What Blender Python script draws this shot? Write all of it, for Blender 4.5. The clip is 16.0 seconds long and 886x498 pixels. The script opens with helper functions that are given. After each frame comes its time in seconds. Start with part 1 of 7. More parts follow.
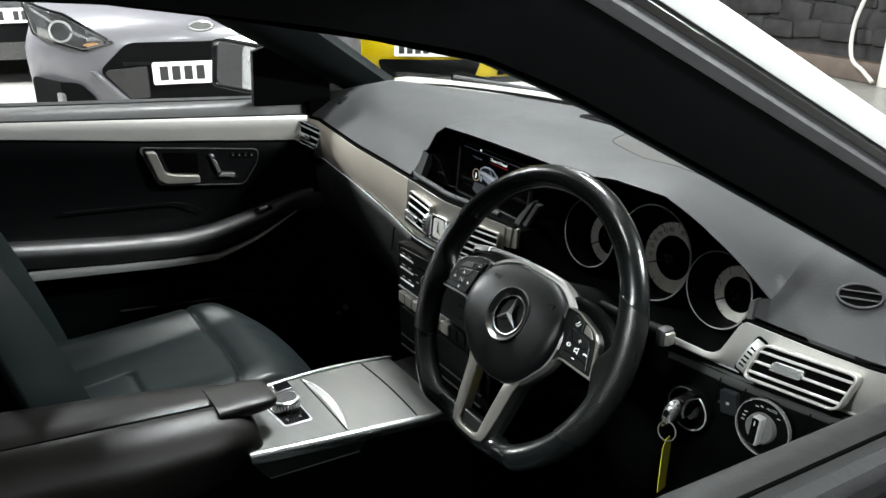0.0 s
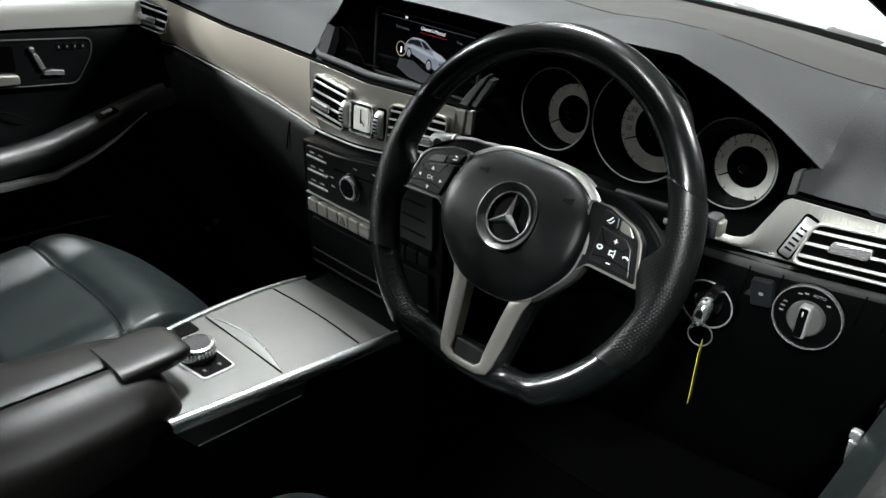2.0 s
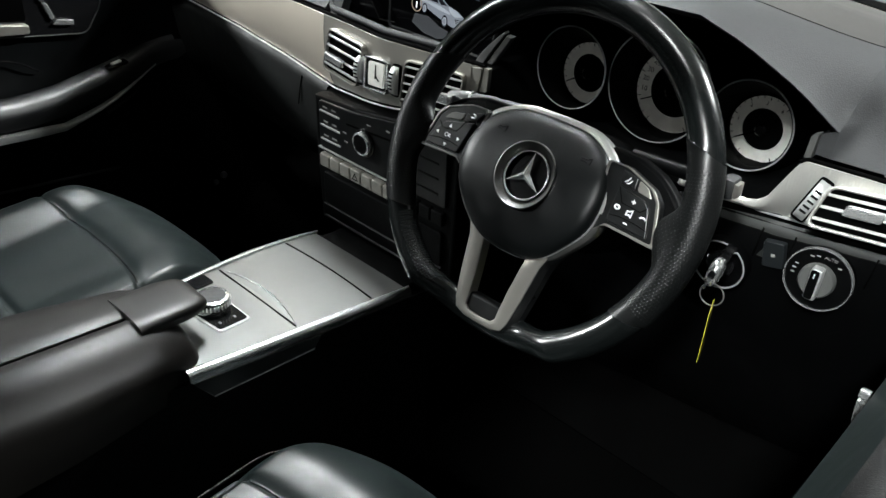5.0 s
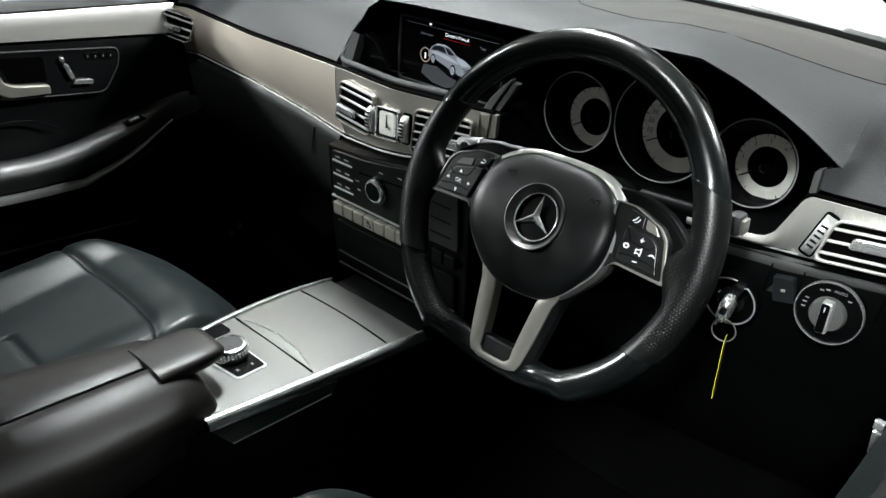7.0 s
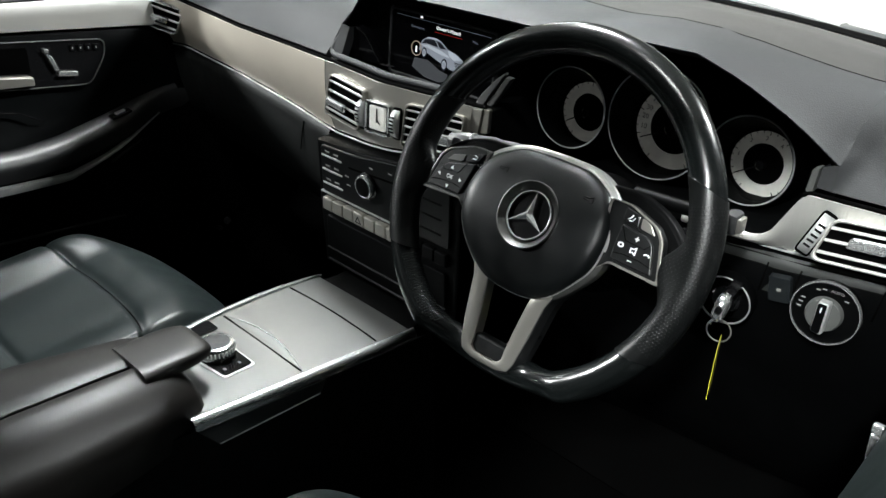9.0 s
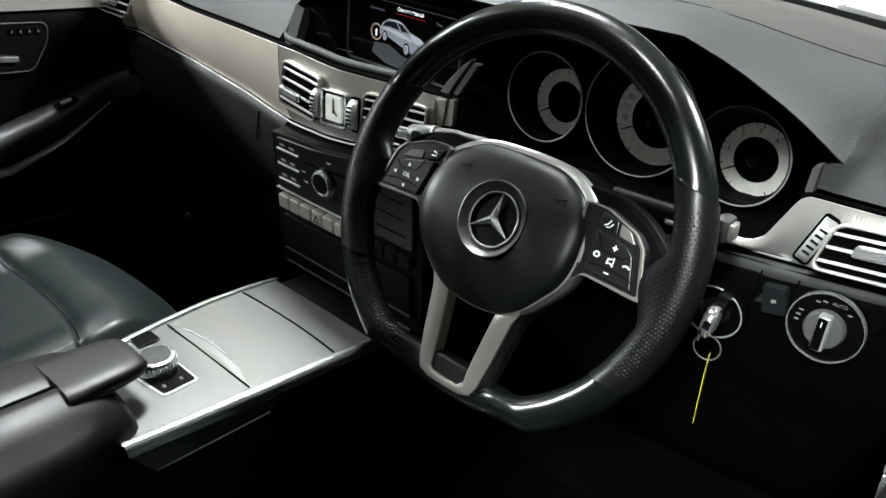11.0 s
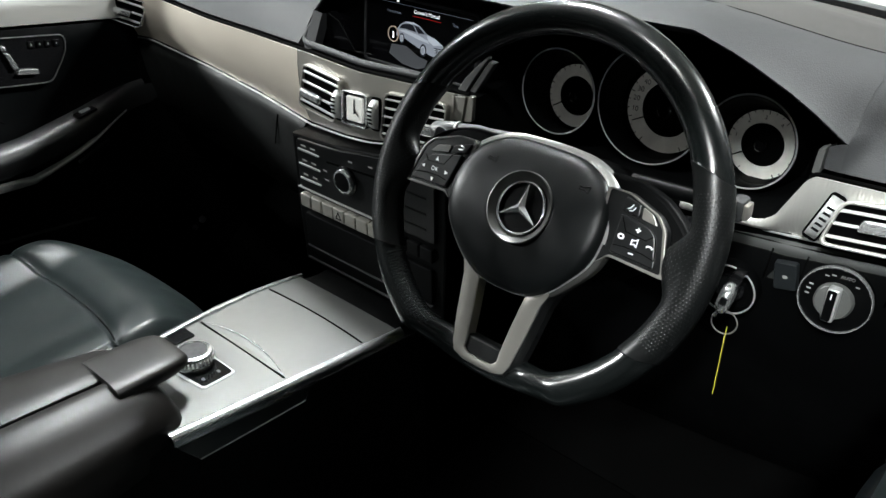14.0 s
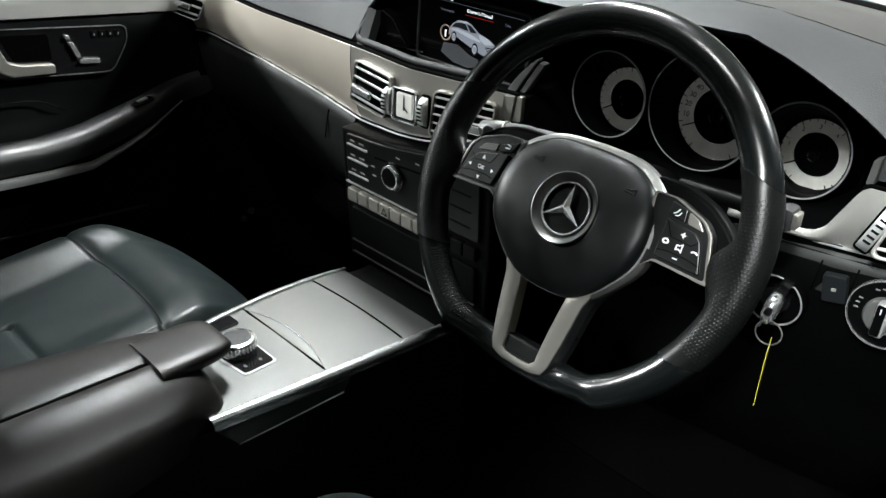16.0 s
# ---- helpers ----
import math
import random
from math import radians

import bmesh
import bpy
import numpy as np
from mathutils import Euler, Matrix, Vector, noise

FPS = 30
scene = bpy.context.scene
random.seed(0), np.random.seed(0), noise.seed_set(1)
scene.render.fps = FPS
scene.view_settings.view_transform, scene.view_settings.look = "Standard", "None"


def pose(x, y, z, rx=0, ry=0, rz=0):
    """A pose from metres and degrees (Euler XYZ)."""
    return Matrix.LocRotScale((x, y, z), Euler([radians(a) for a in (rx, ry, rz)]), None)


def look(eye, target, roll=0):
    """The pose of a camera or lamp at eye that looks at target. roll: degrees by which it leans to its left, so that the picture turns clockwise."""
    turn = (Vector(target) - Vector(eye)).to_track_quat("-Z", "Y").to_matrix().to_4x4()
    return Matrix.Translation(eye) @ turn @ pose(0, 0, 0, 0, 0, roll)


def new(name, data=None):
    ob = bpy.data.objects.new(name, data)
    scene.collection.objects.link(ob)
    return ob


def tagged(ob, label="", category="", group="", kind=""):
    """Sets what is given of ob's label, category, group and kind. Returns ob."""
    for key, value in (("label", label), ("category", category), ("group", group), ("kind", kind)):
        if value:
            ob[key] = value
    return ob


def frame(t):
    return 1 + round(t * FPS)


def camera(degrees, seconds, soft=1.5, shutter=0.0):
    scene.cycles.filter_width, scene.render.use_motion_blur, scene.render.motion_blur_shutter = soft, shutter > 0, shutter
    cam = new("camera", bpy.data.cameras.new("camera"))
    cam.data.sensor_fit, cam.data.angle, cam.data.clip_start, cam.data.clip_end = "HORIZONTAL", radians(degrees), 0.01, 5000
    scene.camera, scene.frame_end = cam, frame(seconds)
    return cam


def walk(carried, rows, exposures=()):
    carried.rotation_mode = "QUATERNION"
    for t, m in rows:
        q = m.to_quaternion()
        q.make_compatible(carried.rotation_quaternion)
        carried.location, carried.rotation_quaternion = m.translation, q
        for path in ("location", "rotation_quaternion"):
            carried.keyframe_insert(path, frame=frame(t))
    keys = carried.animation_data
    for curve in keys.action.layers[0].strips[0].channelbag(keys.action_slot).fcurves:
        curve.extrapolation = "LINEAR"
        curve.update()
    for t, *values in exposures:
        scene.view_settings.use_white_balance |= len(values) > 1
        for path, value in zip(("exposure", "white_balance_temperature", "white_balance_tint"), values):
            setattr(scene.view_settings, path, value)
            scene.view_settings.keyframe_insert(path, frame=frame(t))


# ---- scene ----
cam = camera(56.6, 16.0)
PATH = [
    (0, (1.072, -0.548, 1.382), (-0.475, 0.462, 0.616), 0.5),
    (0.5, (1.09, -0.601, 1.381), (-0.406, 0.448, 0.567), -1.0),
    (0.6, (1.071, -0.603, 1.384), (-0.413, 0.456, 0.561), -1.6),
    (1, (0.943, -0.6, 1.35), (-0.427, 0.58, 0.495), -1.1),
    (1.5, (0.852, -0.581, 1.315), (-0.379, 0.692, 0.384), 0.7),
    (2, (0.806, -0.554, 1.295), (-0.377, 0.715, 0.3), 1.3),
    (2.5, (0.791, -0.547, 1.292), (-0.345, 0.706, 0.225), 2.5),
    (3, (0.793, -0.55, 1.288), (-0.334, 0.693, 0.2), 3.2),
    (3.2, (0.796, -0.553, 1.29), (-0.349, 0.664, 0.191), 2.8),
    (5.3, (0.799, -0.573, 1.302), (-0.341, 0.667, 0.224), 1.9),
    (5.5, (0.801, -0.574, 1.303), (-0.362, 0.684, 0.271), 1.6),
    (6, (0.806, -0.58, 1.304), (-0.391, 0.695, 0.334), 1.2),
    (6.5, (0.811, -0.584, 1.306), (-0.404, 0.667, 0.328), 0.3),
    (7, (0.809, -0.583, 1.305), (-0.398, 0.668, 0.316), 0.3),
    (7.5, (0.806, -0.579, 1.304), (-0.399, 0.674, 0.316), 0.5),
    (8, (0.804, -0.578, 1.304), (-0.395, 0.677, 0.309), 0.5),
    (8.5, (0.801, -0.575, 1.303), (-0.39, 0.69, 0.313), 0.8),
    (9, (0.797, -0.571, 1.301), (-0.388, 0.69, 0.298), 0.8),
    (9.2, (0.794, -0.568, 1.3), (-0.381, 0.69, 0.282), 0.5),
    (11.3, (0.753, -0.481, 1.267), (-0.395, 0.795, 0.24), 1.2),
    (11.5, (0.757, -0.495, 1.269), (-0.388, 0.778, 0.235), 0.4),
    (12, (0.768, -0.531, 1.284), (-0.375, 0.745, 0.252), -0.4),
    (12.5, (0.769, -0.532, 1.29), (-0.377, 0.739, 0.255), -0.9),
    (13, (0.764, -0.535, 1.289), (-0.38, 0.741, 0.257), -1.1),
    (13.5, (0.762, -0.536, 1.288), (-0.383, 0.743, 0.26), -0.7),
    (14, (0.759, -0.54, 1.283), (-0.382, 0.742, 0.255), -0.4),
    (14.5, (0.752, -0.537, 1.283), (-0.39, 0.75, 0.263), 0.3),
    (15, (0.74, -0.539, 1.278), (-0.443, 0.709, 0.258), 0.9),
    (15.5, (0.739, -0.539, 1.278), (-0.488, 0.668, 0.261), 0.2),
    (16, (0.764, -0.543, 1.281), (-0.457, 0.666, 0.257), 0.1),
]
walk(cam, [(t, look(eye, target, roll)) for t, eye, target, roll in PATH], [(0, 0.05), (1.5, 0.05), (3, 0.35), (5.5, 0.22), (8.5, 0.25), (9.2, 0.28), (11.3, 0.34), (13, 0.32), (16, 0.35)])
scene.world = bpy.data.worlds.new("world")
scene.world.use_nodes = True
scene.world.node_tree.nodes["Background"].inputs[0].default_value = (0.02, 0.022, 0.024, 1)
scene.world.node_tree.nodes["Background"].inputs[1].default_value = 0.3


def ceiling_lamp(x, y, z, sx, sy, watts, colour=(0.95, 1.0, 1.0)):
    data = bpy.data.lights.new("lamp_light", "AREA")
    data.shape, data.size, data.size_y, data.energy, data.color = "RECTANGLE", sx, sy, watts, colour
    ob = new("lamp_light", data)
    ob.location = (x, y, z)
    return ob


LAMPS = [
    (0.2, -1.0, 3.4, 0.6, 0.4, 45),
    (-1.0, 0.95, 3.4, 0.5, 0.5, 265),
    (-6.0, -2.8, 3.5, 1.5, 0.4, 1450),
    (-4.3, -0.5, 3.5, 0.4, 1.3, 240),
    (1.45, -3.0, 3.5, 0.3, 0.9, 420),
    (2.2, 3.0, 3.4, 0.3, 1.3, 480),
    (-3.4, 3.6, 3.5, 1.5, 0.25, 110),
]
for lamp in LAMPS:
    ceiling_lamp(*lamp)


# ---- materials ----
def material(name, base, rough=0.5, metal=0.0, bump=0.0, grain=400.0, vary=0.15, vary_scale=6.0, stretch=(1, 1, 1), coat=0.0, emit=0.0, spec=0.5, rough_vary=0.08):
    m = bpy.data.materials.new(name)
    m.use_nodes = True
    nt = m.node_tree
    b = nt.nodes["Principled BSDF"]
    b.inputs["Roughness"].default_value, b.inputs["Metallic"].default_value = rough, metal
    b.inputs["Specular IOR Level"].default_value = spec
    b.inputs["Coat Weight"].default_value = coat
    b.inputs["Coat Roughness"].default_value = 0.06
    b.inputs["Base Color"].default_value = (*base, 1)
    if emit:
        b.inputs["Emission Color"].default_value, b.inputs["Emission Strength"].default_value = (*base, 1), emit
    geo = nt.nodes.new("ShaderNodeTexCoord")
    mp = nt.nodes.new("ShaderNodeMapping")
    mp.inputs["Scale"].default_value = stretch
    nt.links.new(geo.outputs["Object"], mp.inputs[0])
    if vary:
        n = nt.nodes.new("ShaderNodeTexNoise")
        n.inputs["Scale"].default_value, n.inputs["Detail"].default_value = vary_scale, 6
        nt.links.new(mp.outputs[0], n.inputs["Vector"])
        r = nt.nodes.new("ShaderNodeMapRange")
        r.inputs[1].default_value, r.inputs[2].default_value = 0.3, 0.7
        r.inputs[3].default_value, r.inputs[4].default_value = 1 - vary, 1 + vary
        nt.links.new(n.outputs[0], r.inputs[0])
        mul = nt.nodes.new("ShaderNodeVectorMath")
        mul.operation = "SCALE"
        mul.inputs[0].default_value = base
        nt.links.new(r.outputs[0], mul.inputs["Scale"])
        nt.links.new(mul.outputs[0], b.inputs["Base Color"])
        r2 = nt.nodes.new("ShaderNodeMapRange")
        r2.inputs[1].default_value, r2.inputs[2].default_value = 0.3, 0.7
        r2.inputs[3].default_value, r2.inputs[4].default_value = max(0.02, rough - rough_vary), min(1, rough + rough_vary)
        n2 = nt.nodes.new("ShaderNodeTexNoise")
        n2.inputs["Scale"].default_value, n2.inputs["Detail"].default_value = vary_scale * 7, 4
        nt.links.new(mp.outputs[0], n2.inputs["Vector"])
        nt.links.new(n2.outputs[0], r2.inputs[0])
        nt.links.new(r2.outputs[0], b.inputs["Roughness"])
    if bump:
        n3 = nt.nodes.new("ShaderNodeTexNoise" if grain > 0 else "ShaderNodeTexVoronoi")
        n3.inputs["Scale"].default_value = abs(grain)
        nt.links.new(mp.outputs[0], n3.inputs["Vector"])
        bp = nt.nodes.new("ShaderNodeBump")
        bp.inputs["Strength"].default_value, bp.inputs["Distance"].default_value = bump, 0.0006
        nt.links.new(n3.outputs[0], bp.inputs["Height"])
        nt.links.new(bp.outputs[0], b.inputs["Normal"])
    return m


def glass_material(name, tint=0.92, gloss=0.06):
    m = bpy.data.materials.new(name)
    m.use_nodes = True
    nt = m.node_tree
    nt.nodes.remove(nt.nodes["Principled BSDF"])
    t, g, mix = nt.nodes.new("ShaderNodeBsdfTransparent"), nt.nodes.new("ShaderNodeBsdfGlossy"), nt.nodes.new("ShaderNodeMixShader")
    t.inputs[0].default_value = (tint, tint * 1.01, tint, 1)
    g.inputs["Roughness"].default_value = 0.02
    mix.inputs[0].default_value = gloss
    nt.links.new(t.outputs[0], mix.inputs[1])
    nt.links.new(g.outputs[0], mix.inputs[2])
    nt.links.new(mix.outputs[0], nt.nodes["Material Output"].inputs[0])
    return m


SOFT = material("soft_black_dash_vinyl", (0.0255, 0.0263, 0.0275), 0.58, bump=0.25, grain=-700, vary=0.05, vary_scale=3, spec=0.25, rough_vary=0.02)
nt = SOFT.node_tree
pos, sep = nt.nodes.new("ShaderNodeNewGeometry"), nt.nodes.new("ShaderNodeSeparateXYZ")
nt.links.new(pos.outputs["Position"], sep.inputs[0])
along, line, over, tone = nt.nodes.new("ShaderNodeMapRange"), nt.nodes.new("ShaderNodeValToRGB"), nt.nodes.new("ShaderNodeMath"), nt.nodes.new("ShaderNodeMixRGB")
along.inputs[1].default_value, along.inputs[2].default_value = -0.10, 0.90
nt.links.new(sep.outputs[0], along.inputs[0])
nt.links.new(along.outputs[0], line.inputs[0])
# front pad beyond the dash seam: light on its slope painted as warmer grey
for k, (x, y) in enumerate(((-0.08, 0.70), (0.06, 0.50), (0.13, 0.395), (0.20, 0.352), (0.27, 0.326), (0.34, 0.309), (0.43, 0.304), (0.52, 0.315), (0.68, 0.345))):
    stop = line.color_ramp.elements[k] if k < 2 else line.color_ramp.elements.new(x + 0.10)
    stop.position, stop.color = x + 0.10, (y, y, y, 1)
over.operation = "GREATER_THAN"
nt.links.new(sep.outputs[1], over.inputs[0])
nt.links.new(line.outputs[0], over.inputs[1])
nt.links.new(over.outputs[0], tone.inputs[0])
tone.blend_type = "MULTIPLY"
tone.inputs[2].default_value = (1.12, 1.05, 0.95, 1)
nt.links.new(nt.nodes["Principled BSDF"].inputs["Base Color"].links[0].from_socket, tone.inputs[1])
nt.links.new(tone.outputs[0], nt.nodes["Principled BSDF"].inputs["Base Color"])
PLASTIC = material("black_hard_plastic", (0.0010, 0.0011, 0.0012), 0.5, bump=0.12, grain=-900, vary=0.15, spec=0.05)
GLOSS = material("gloss_black_plastic", (0.006, 0.006, 0.0065), 0.10, vary=0.1, rough_vary=0.02)
LEATHER = material("black_leather", (0.0070, 0.0104, 0.0106), 0.40, bump=0.10, grain=-900, vary=0.06, vary_scale=5, spec=0.36, rough_vary=0.03)
LEATHER_ARM = material("dark_brown_grey_leather", (0.0050, 0.0043, 0.0038), 0.42, bump=0.08, grain=-900, vary=0.08, vary_scale=6, spec=0.28, rough_vary=0.03)
RIM = material("worn_smooth_leather", (0.0034, 0.0042, 0.0042), 0.225, bump=0.035, grain=-900, vary=0.10, vary_scale=20, rough_vary=0.012, spec=0.50)
ALU = material("brushed_aluminium_trim", (0.70, 0.635, 0.545), 0.38, metal=0.55, vary=0.04, vary_scale=5, rough_vary=0.03)
ALU_COOL = material("silver_door_trim", (0.50, 0.495, 0.475), 0.34, metal=0.6, vary=0.03, vary_scale=5, rough_vary=0.03)
SILVER = material("satin_silver_paint", (0.132, 0.135, 0.130), 0.36, metal=0.52, vary=0.05, vary_scale=7, rough_vary=0.05)
CHROME = material("bright_chrome", (0.80, 0.81, 0.81), 0.16, metal=0.85, vary=0)
SATIN = material("satin_chrome", (0.55, 0.555, 0.55), 0.28, metal=0.6, vary=0)
RUBBER = material("black_rubber_seal", (0.018, 0.0185, 0.0195), 0.6, bump=0.15, grain=300, vary=0.15, vary_scale=25, spec=0.3)
PILLAR = material("dark_teal_grey_pillar_trim", (0.0062, 0.0080, 0.0084), 0.8, bump=0.2, grain=700, vary=0.1, spec=0.1)
SEAL = material("grey_rubber_seal", (0.05, 0.05, 0.053), 0.55, bump=0.15, grain=300, vary=0.12, vary_scale=25, spec=0.3)
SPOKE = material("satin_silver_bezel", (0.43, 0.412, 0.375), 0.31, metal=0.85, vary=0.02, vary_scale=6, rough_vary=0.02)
# darker silver, also the shaded copy for the wheel's bezel and left spoke
SPOKE_DARK = material("dark_and_shaded_satin_silver", (0.085, 0.085, 0.081), 0.36, metal=0.6, vary=0.02, vary_scale=6, rough_vary=0.02)
WHITE = material("white_car_paint", (0.80, 0.81, 0.81), 0.28, coat=0.8, vary=0.02, vary_scale=3, rough_vary=0.02)
PANEL = material("black_door_panel", (0.0012, 0.0016, 0.0018), 0.55, bump=0.2, grain=-800, vary=0.1, spec=0.03)
WHITE_MARK = material("white_printed_marking", (0.75, 0.76, 0.76), 0.5, vary=0.05)
DIAL = material("grey_gauge_dial", (0.20, 0.203, 0.193), 0.6, vary=0.06, vary_scale=40)
CARPET = material("black_carpet", (0.0010, 0.0010, 0.0010), 0.95, bump=0.5, grain=900, vary=0.3, vary_scale=60, spec=0.02)
LINING = material("dark_roof_lining", (0.0016, 0.0017, 0.0019), 0.9, bump=0.3, grain=800, vary=0.1, spec=0.03)
GLASS = glass_material("windscreen_glass")
THREAD = material("light_grey_stitching", (0.10, 0.10, 0.095), 0.8, vary=0.2, vary_scale=80)
YELLOW_TAG = material("yellow_plastic_tag", (0.38, 0.35, 0.03), 0.5, vary=0.08, vary_scale=40)


# ---- mesh helpers ----
def part(name, bm, mat, parent=None, label="", sharp=38, flat=False):
    bm.normal_update()
    for f in bm.faces:
        f.smooth = not flat and len(f.verts) < 5
    for e in bm.edges:
        if len(e.link_faces) == 2:
            e.smooth = e.calc_face_angle(0) < radians(sharp)
    me = bpy.data.meshes.new(name)
    bm.to_mesh(me)
    bm.free()
    me.materials.append(mat)
    ob = new(name, me)
    if parent is not None:
        ob.parent = parent
        ob.matrix_parent_inverse = Matrix.Translation(-base_of(parent))
    if label:
        ob["label"] = label
    return ob


BASES = {}


def base_of(ob):
    return BASES.get(ob.name, Vector((0, 0, 0)))


def thing(name, base, label, category, group="", kind=""):
    ob = new(name)
    ob.location = base
    ob.empty_display_size = 0.05
    BASES[ob.name] = Vector(base)
    return tagged(ob, label, category, group, kind)


def interp(table, x):
    xs, ys = zip(*table)
    return float(np.interp(x, xs, ys))


def spline(points, n):
    """Catmull-Rom through the points, n samples a span."""
    p = [Vector(q) for q in points]
    p = [2 * p[0] - p[1]] + p + [2 * p[-1] - p[-2]]
    out = []
    for i in range(1, len(p) - 2):
        a, b, c, d = p[i - 1], p[i], p[i + 1], p[i + 2]
        for k in range(n):
            t = k / n
            out.append(0.5 * (2 * b + (c - a) * t + (2 * a - 5 * b + 4 * c - d) * t * t + (3 * b - a - 3 * c + d) * t ** 3))
    out.append(p[-2].copy())
    return out


def loft(bm, sections, close=False, caps=False):
    rows = [[bm.verts.new(q) for q in s] for s in sections]
    n = len(rows[0])
    for a, b in zip(rows, rows[1:]):
        for i in range(n if close else n - 1):
            j = (i + 1) % n
            bm.faces.new((a[i], a[j], b[j], b[i]))
    if caps:
        bm.faces.new(rows[0][::-1])
        bm.faces.new(rows[-1])
    bmesh.ops.recalc_face_normals(bm, faces=bm.faces)
    return bm


def block(c, s, bevel=0.003, turn=None, bm=None, seg=2):
    b2 = bmesh.new()
    bmesh.ops.create_cube(b2, size=1)
    for v in b2.verts:
        v.co = Vector((v.co.x * s[0], v.co.y * s[1], v.co.z * s[2]))
    if bevel:
        bmesh.ops.bevel(b2, geom=b2.edges[:], offset=min(bevel, min(s) * 0.45), segments=seg, affect="EDGES", profile=0.5, clamp_overlap=True)
    m = Matrix.Translation(c) @ (turn.to_4x4() if turn is not None else Matrix.Identity(4))
    bmesh.ops.transform(b2, matrix=m, verts=b2.verts)
    return join(bm, b2) if bm is not None else b2


def join(bm, other):
    me = bpy.data.meshes.new("tmp")
    other.to_mesh(me)
    other.free()
    bm.from_mesh(me)
    bpy.data.meshes.remove(me)
    return bm


class Plane:
    """A place with axes: u across, v up, n towards the viewer."""

    def __init__(self, o, u, v):
        self.o, self.u = Vector(o), Vector(u).normalized()
        v = Vector(v)
        self.v = (v - self.u * v.dot(self.u)).normalized()
        self.n = self.u.cross(self.v)

    def at(self, a, b, c=0.0):
        return self.o + self.u * a + self.v * b + self.n * c

    def turn(self):
        return Matrix((self.u, self.v, self.n)).transposed()


def prism(pl, outline, d0, d1, bevel=0.0, bm=None, seg=2):
    b2 = bmesh.new()
    lo = [b2.verts.new(pl.at(a, b, d0)) for a, b in outline]
    hi = [b2.verts.new(pl.at(a, b, d1)) for a, b in outline]
    n = len(lo)
    b2.faces.new(lo[::-1])
    top = b2.faces.new(hi)
    for i in range(n):
        b2.faces.new((lo[i], lo[(i + 1) % n], hi[(i + 1) % n], hi[i]))
    bmesh.ops.recalc_face_normals(b2, faces=b2.faces)
    if bevel:
        bmesh.ops.bevel(b2, geom=list(top.edges), offset=bevel, segments=seg, affect="EDGES", profile=0.5, clamp_overlap=True)
    return join(bm, b2) if bm is not None else b2


def ring_prism(pl, outer, inner, d0, d1, bevel=0.0, bm=None):
    """A frame between two outlines of equal count."""
    b2 = bmesh.new()
    n = len(outer)
    rows = [[b2.verts.new(pl.at(a, b, d)) for a, b in line] for line, d in ((outer, d0), (outer, d1), (inner, d1), (inner, d0))]
    for r in range(4):
        a, b = rows[r], rows[(r + 1) % 4]
        for i in range(n):
            b2.faces.new((a[i], a[(i + 1) % n], b[(i + 1) % n], b[i]))
    bmesh.ops.recalc_face_normals(b2, faces=b2.faces)
    if bevel:
        es = [e for e in b2.edges if all(v in rows[1] for v in e.verts) or all(v in rows[2] for v in e.verts)]
        bmesh.ops.bevel(b2, geom=es, offset=bevel, segments=2, affect="EDGES", profile=0.5, clamp_overlap=True)
    return join(bm, b2) if bm is not None else b2


def rounded(points, r, n=4):
    """An outline with its corners rounded off."""
    out, m = [], len(points)
    for i in range(m):
        p, a, b = Vector(points[i]), Vector(points[i - 1]), Vector(points[(i + 1) % m])
        da, db = (a - p), (b - p)
        k = min(r, da.length * 0.45, db.length * 0.45)
        s, e = p + da.normalized() * k, p + db.normalized() * k
        for j in range(n + 1):
            t = j / n
            q = (1 - t) ** 2 * s + 2 * t * (1 - t) * p + t * t * e
            out.append((q.x, q.y))
    return out


def oval(rx, ry, n=40, c=(0, 0)):
    return [(c[0] + rx * math.cos(2 * math.pi * i / n), c[1] + ry * math.sin(2 * math.pi * i / n)) for i in range(n)]


def tube(points, r, seg=10, closed=False, bm=None, squash=1.0):
    b2 = bmesh.new()
    p = [Vector(q) for q in points]
    n = len(p)
    rs = r if isinstance(r, (list, tuple)) else [r] * n
    rows, up = [], None
    for i in range(n):
        d = (p[(i + 1) % n] - p[i - 1]) if closed else (p[min(i + 1, n - 1)] - p[max(i - 1, 0)])
        d.normalize()
        if up is None:
            up = d.orthogonal().normalized()
        up = (up - d * up.dot(d)).normalized()
        w = d.cross(up)
        rows.append([b2.verts.new(p[i] + (up * math.cos(2 * math.pi * k / seg) + w * math.sin(2 * math.pi * k / seg) * squash) * rs[i]) for k in range(seg)])
    pairs = list(zip(rows, rows[1:])) + ([(rows[-1], rows[0])] if closed else [])
    for a, b in pairs:
        for k in range(seg):
            b2.faces.new((a[k], a[(k + 1) % seg], b[(k + 1) % seg], b[k]))
    if not closed:
        b2.faces.new(rows[0][::-1])
        b2.faces.new(rows[-1])
    bmesh.ops.recalc_face_normals(b2, faces=b2.faces)
    return join(bm, b2) if bm is not None else b2


def lathe(pl, profile, n=40, bm=None, ry=1.0):
    """Turns (radius, height) round the normal of a plane."""
    b2 = bmesh.new()
    rows = [[b2.verts.new(pl.at(r * math.cos(2 * math.pi * k / n), ry * r * math.sin(2 * math.pi * k / n), h)) for k in range(n)] for r, h in profile]
    for a, b in zip(rows, rows[1:]):
        for k in range(n):
            b2.faces.new((a[k], a[(k + 1) % n], b[(k + 1) % n], b[k]))
    b2.faces.new(rows[0][::-1])
    b2.faces.new(rows[-1])
    bmesh.ops.recalc_face_normals(b2, faces=b2.faces)
    return join(bm, b2) if bm is not None else b2


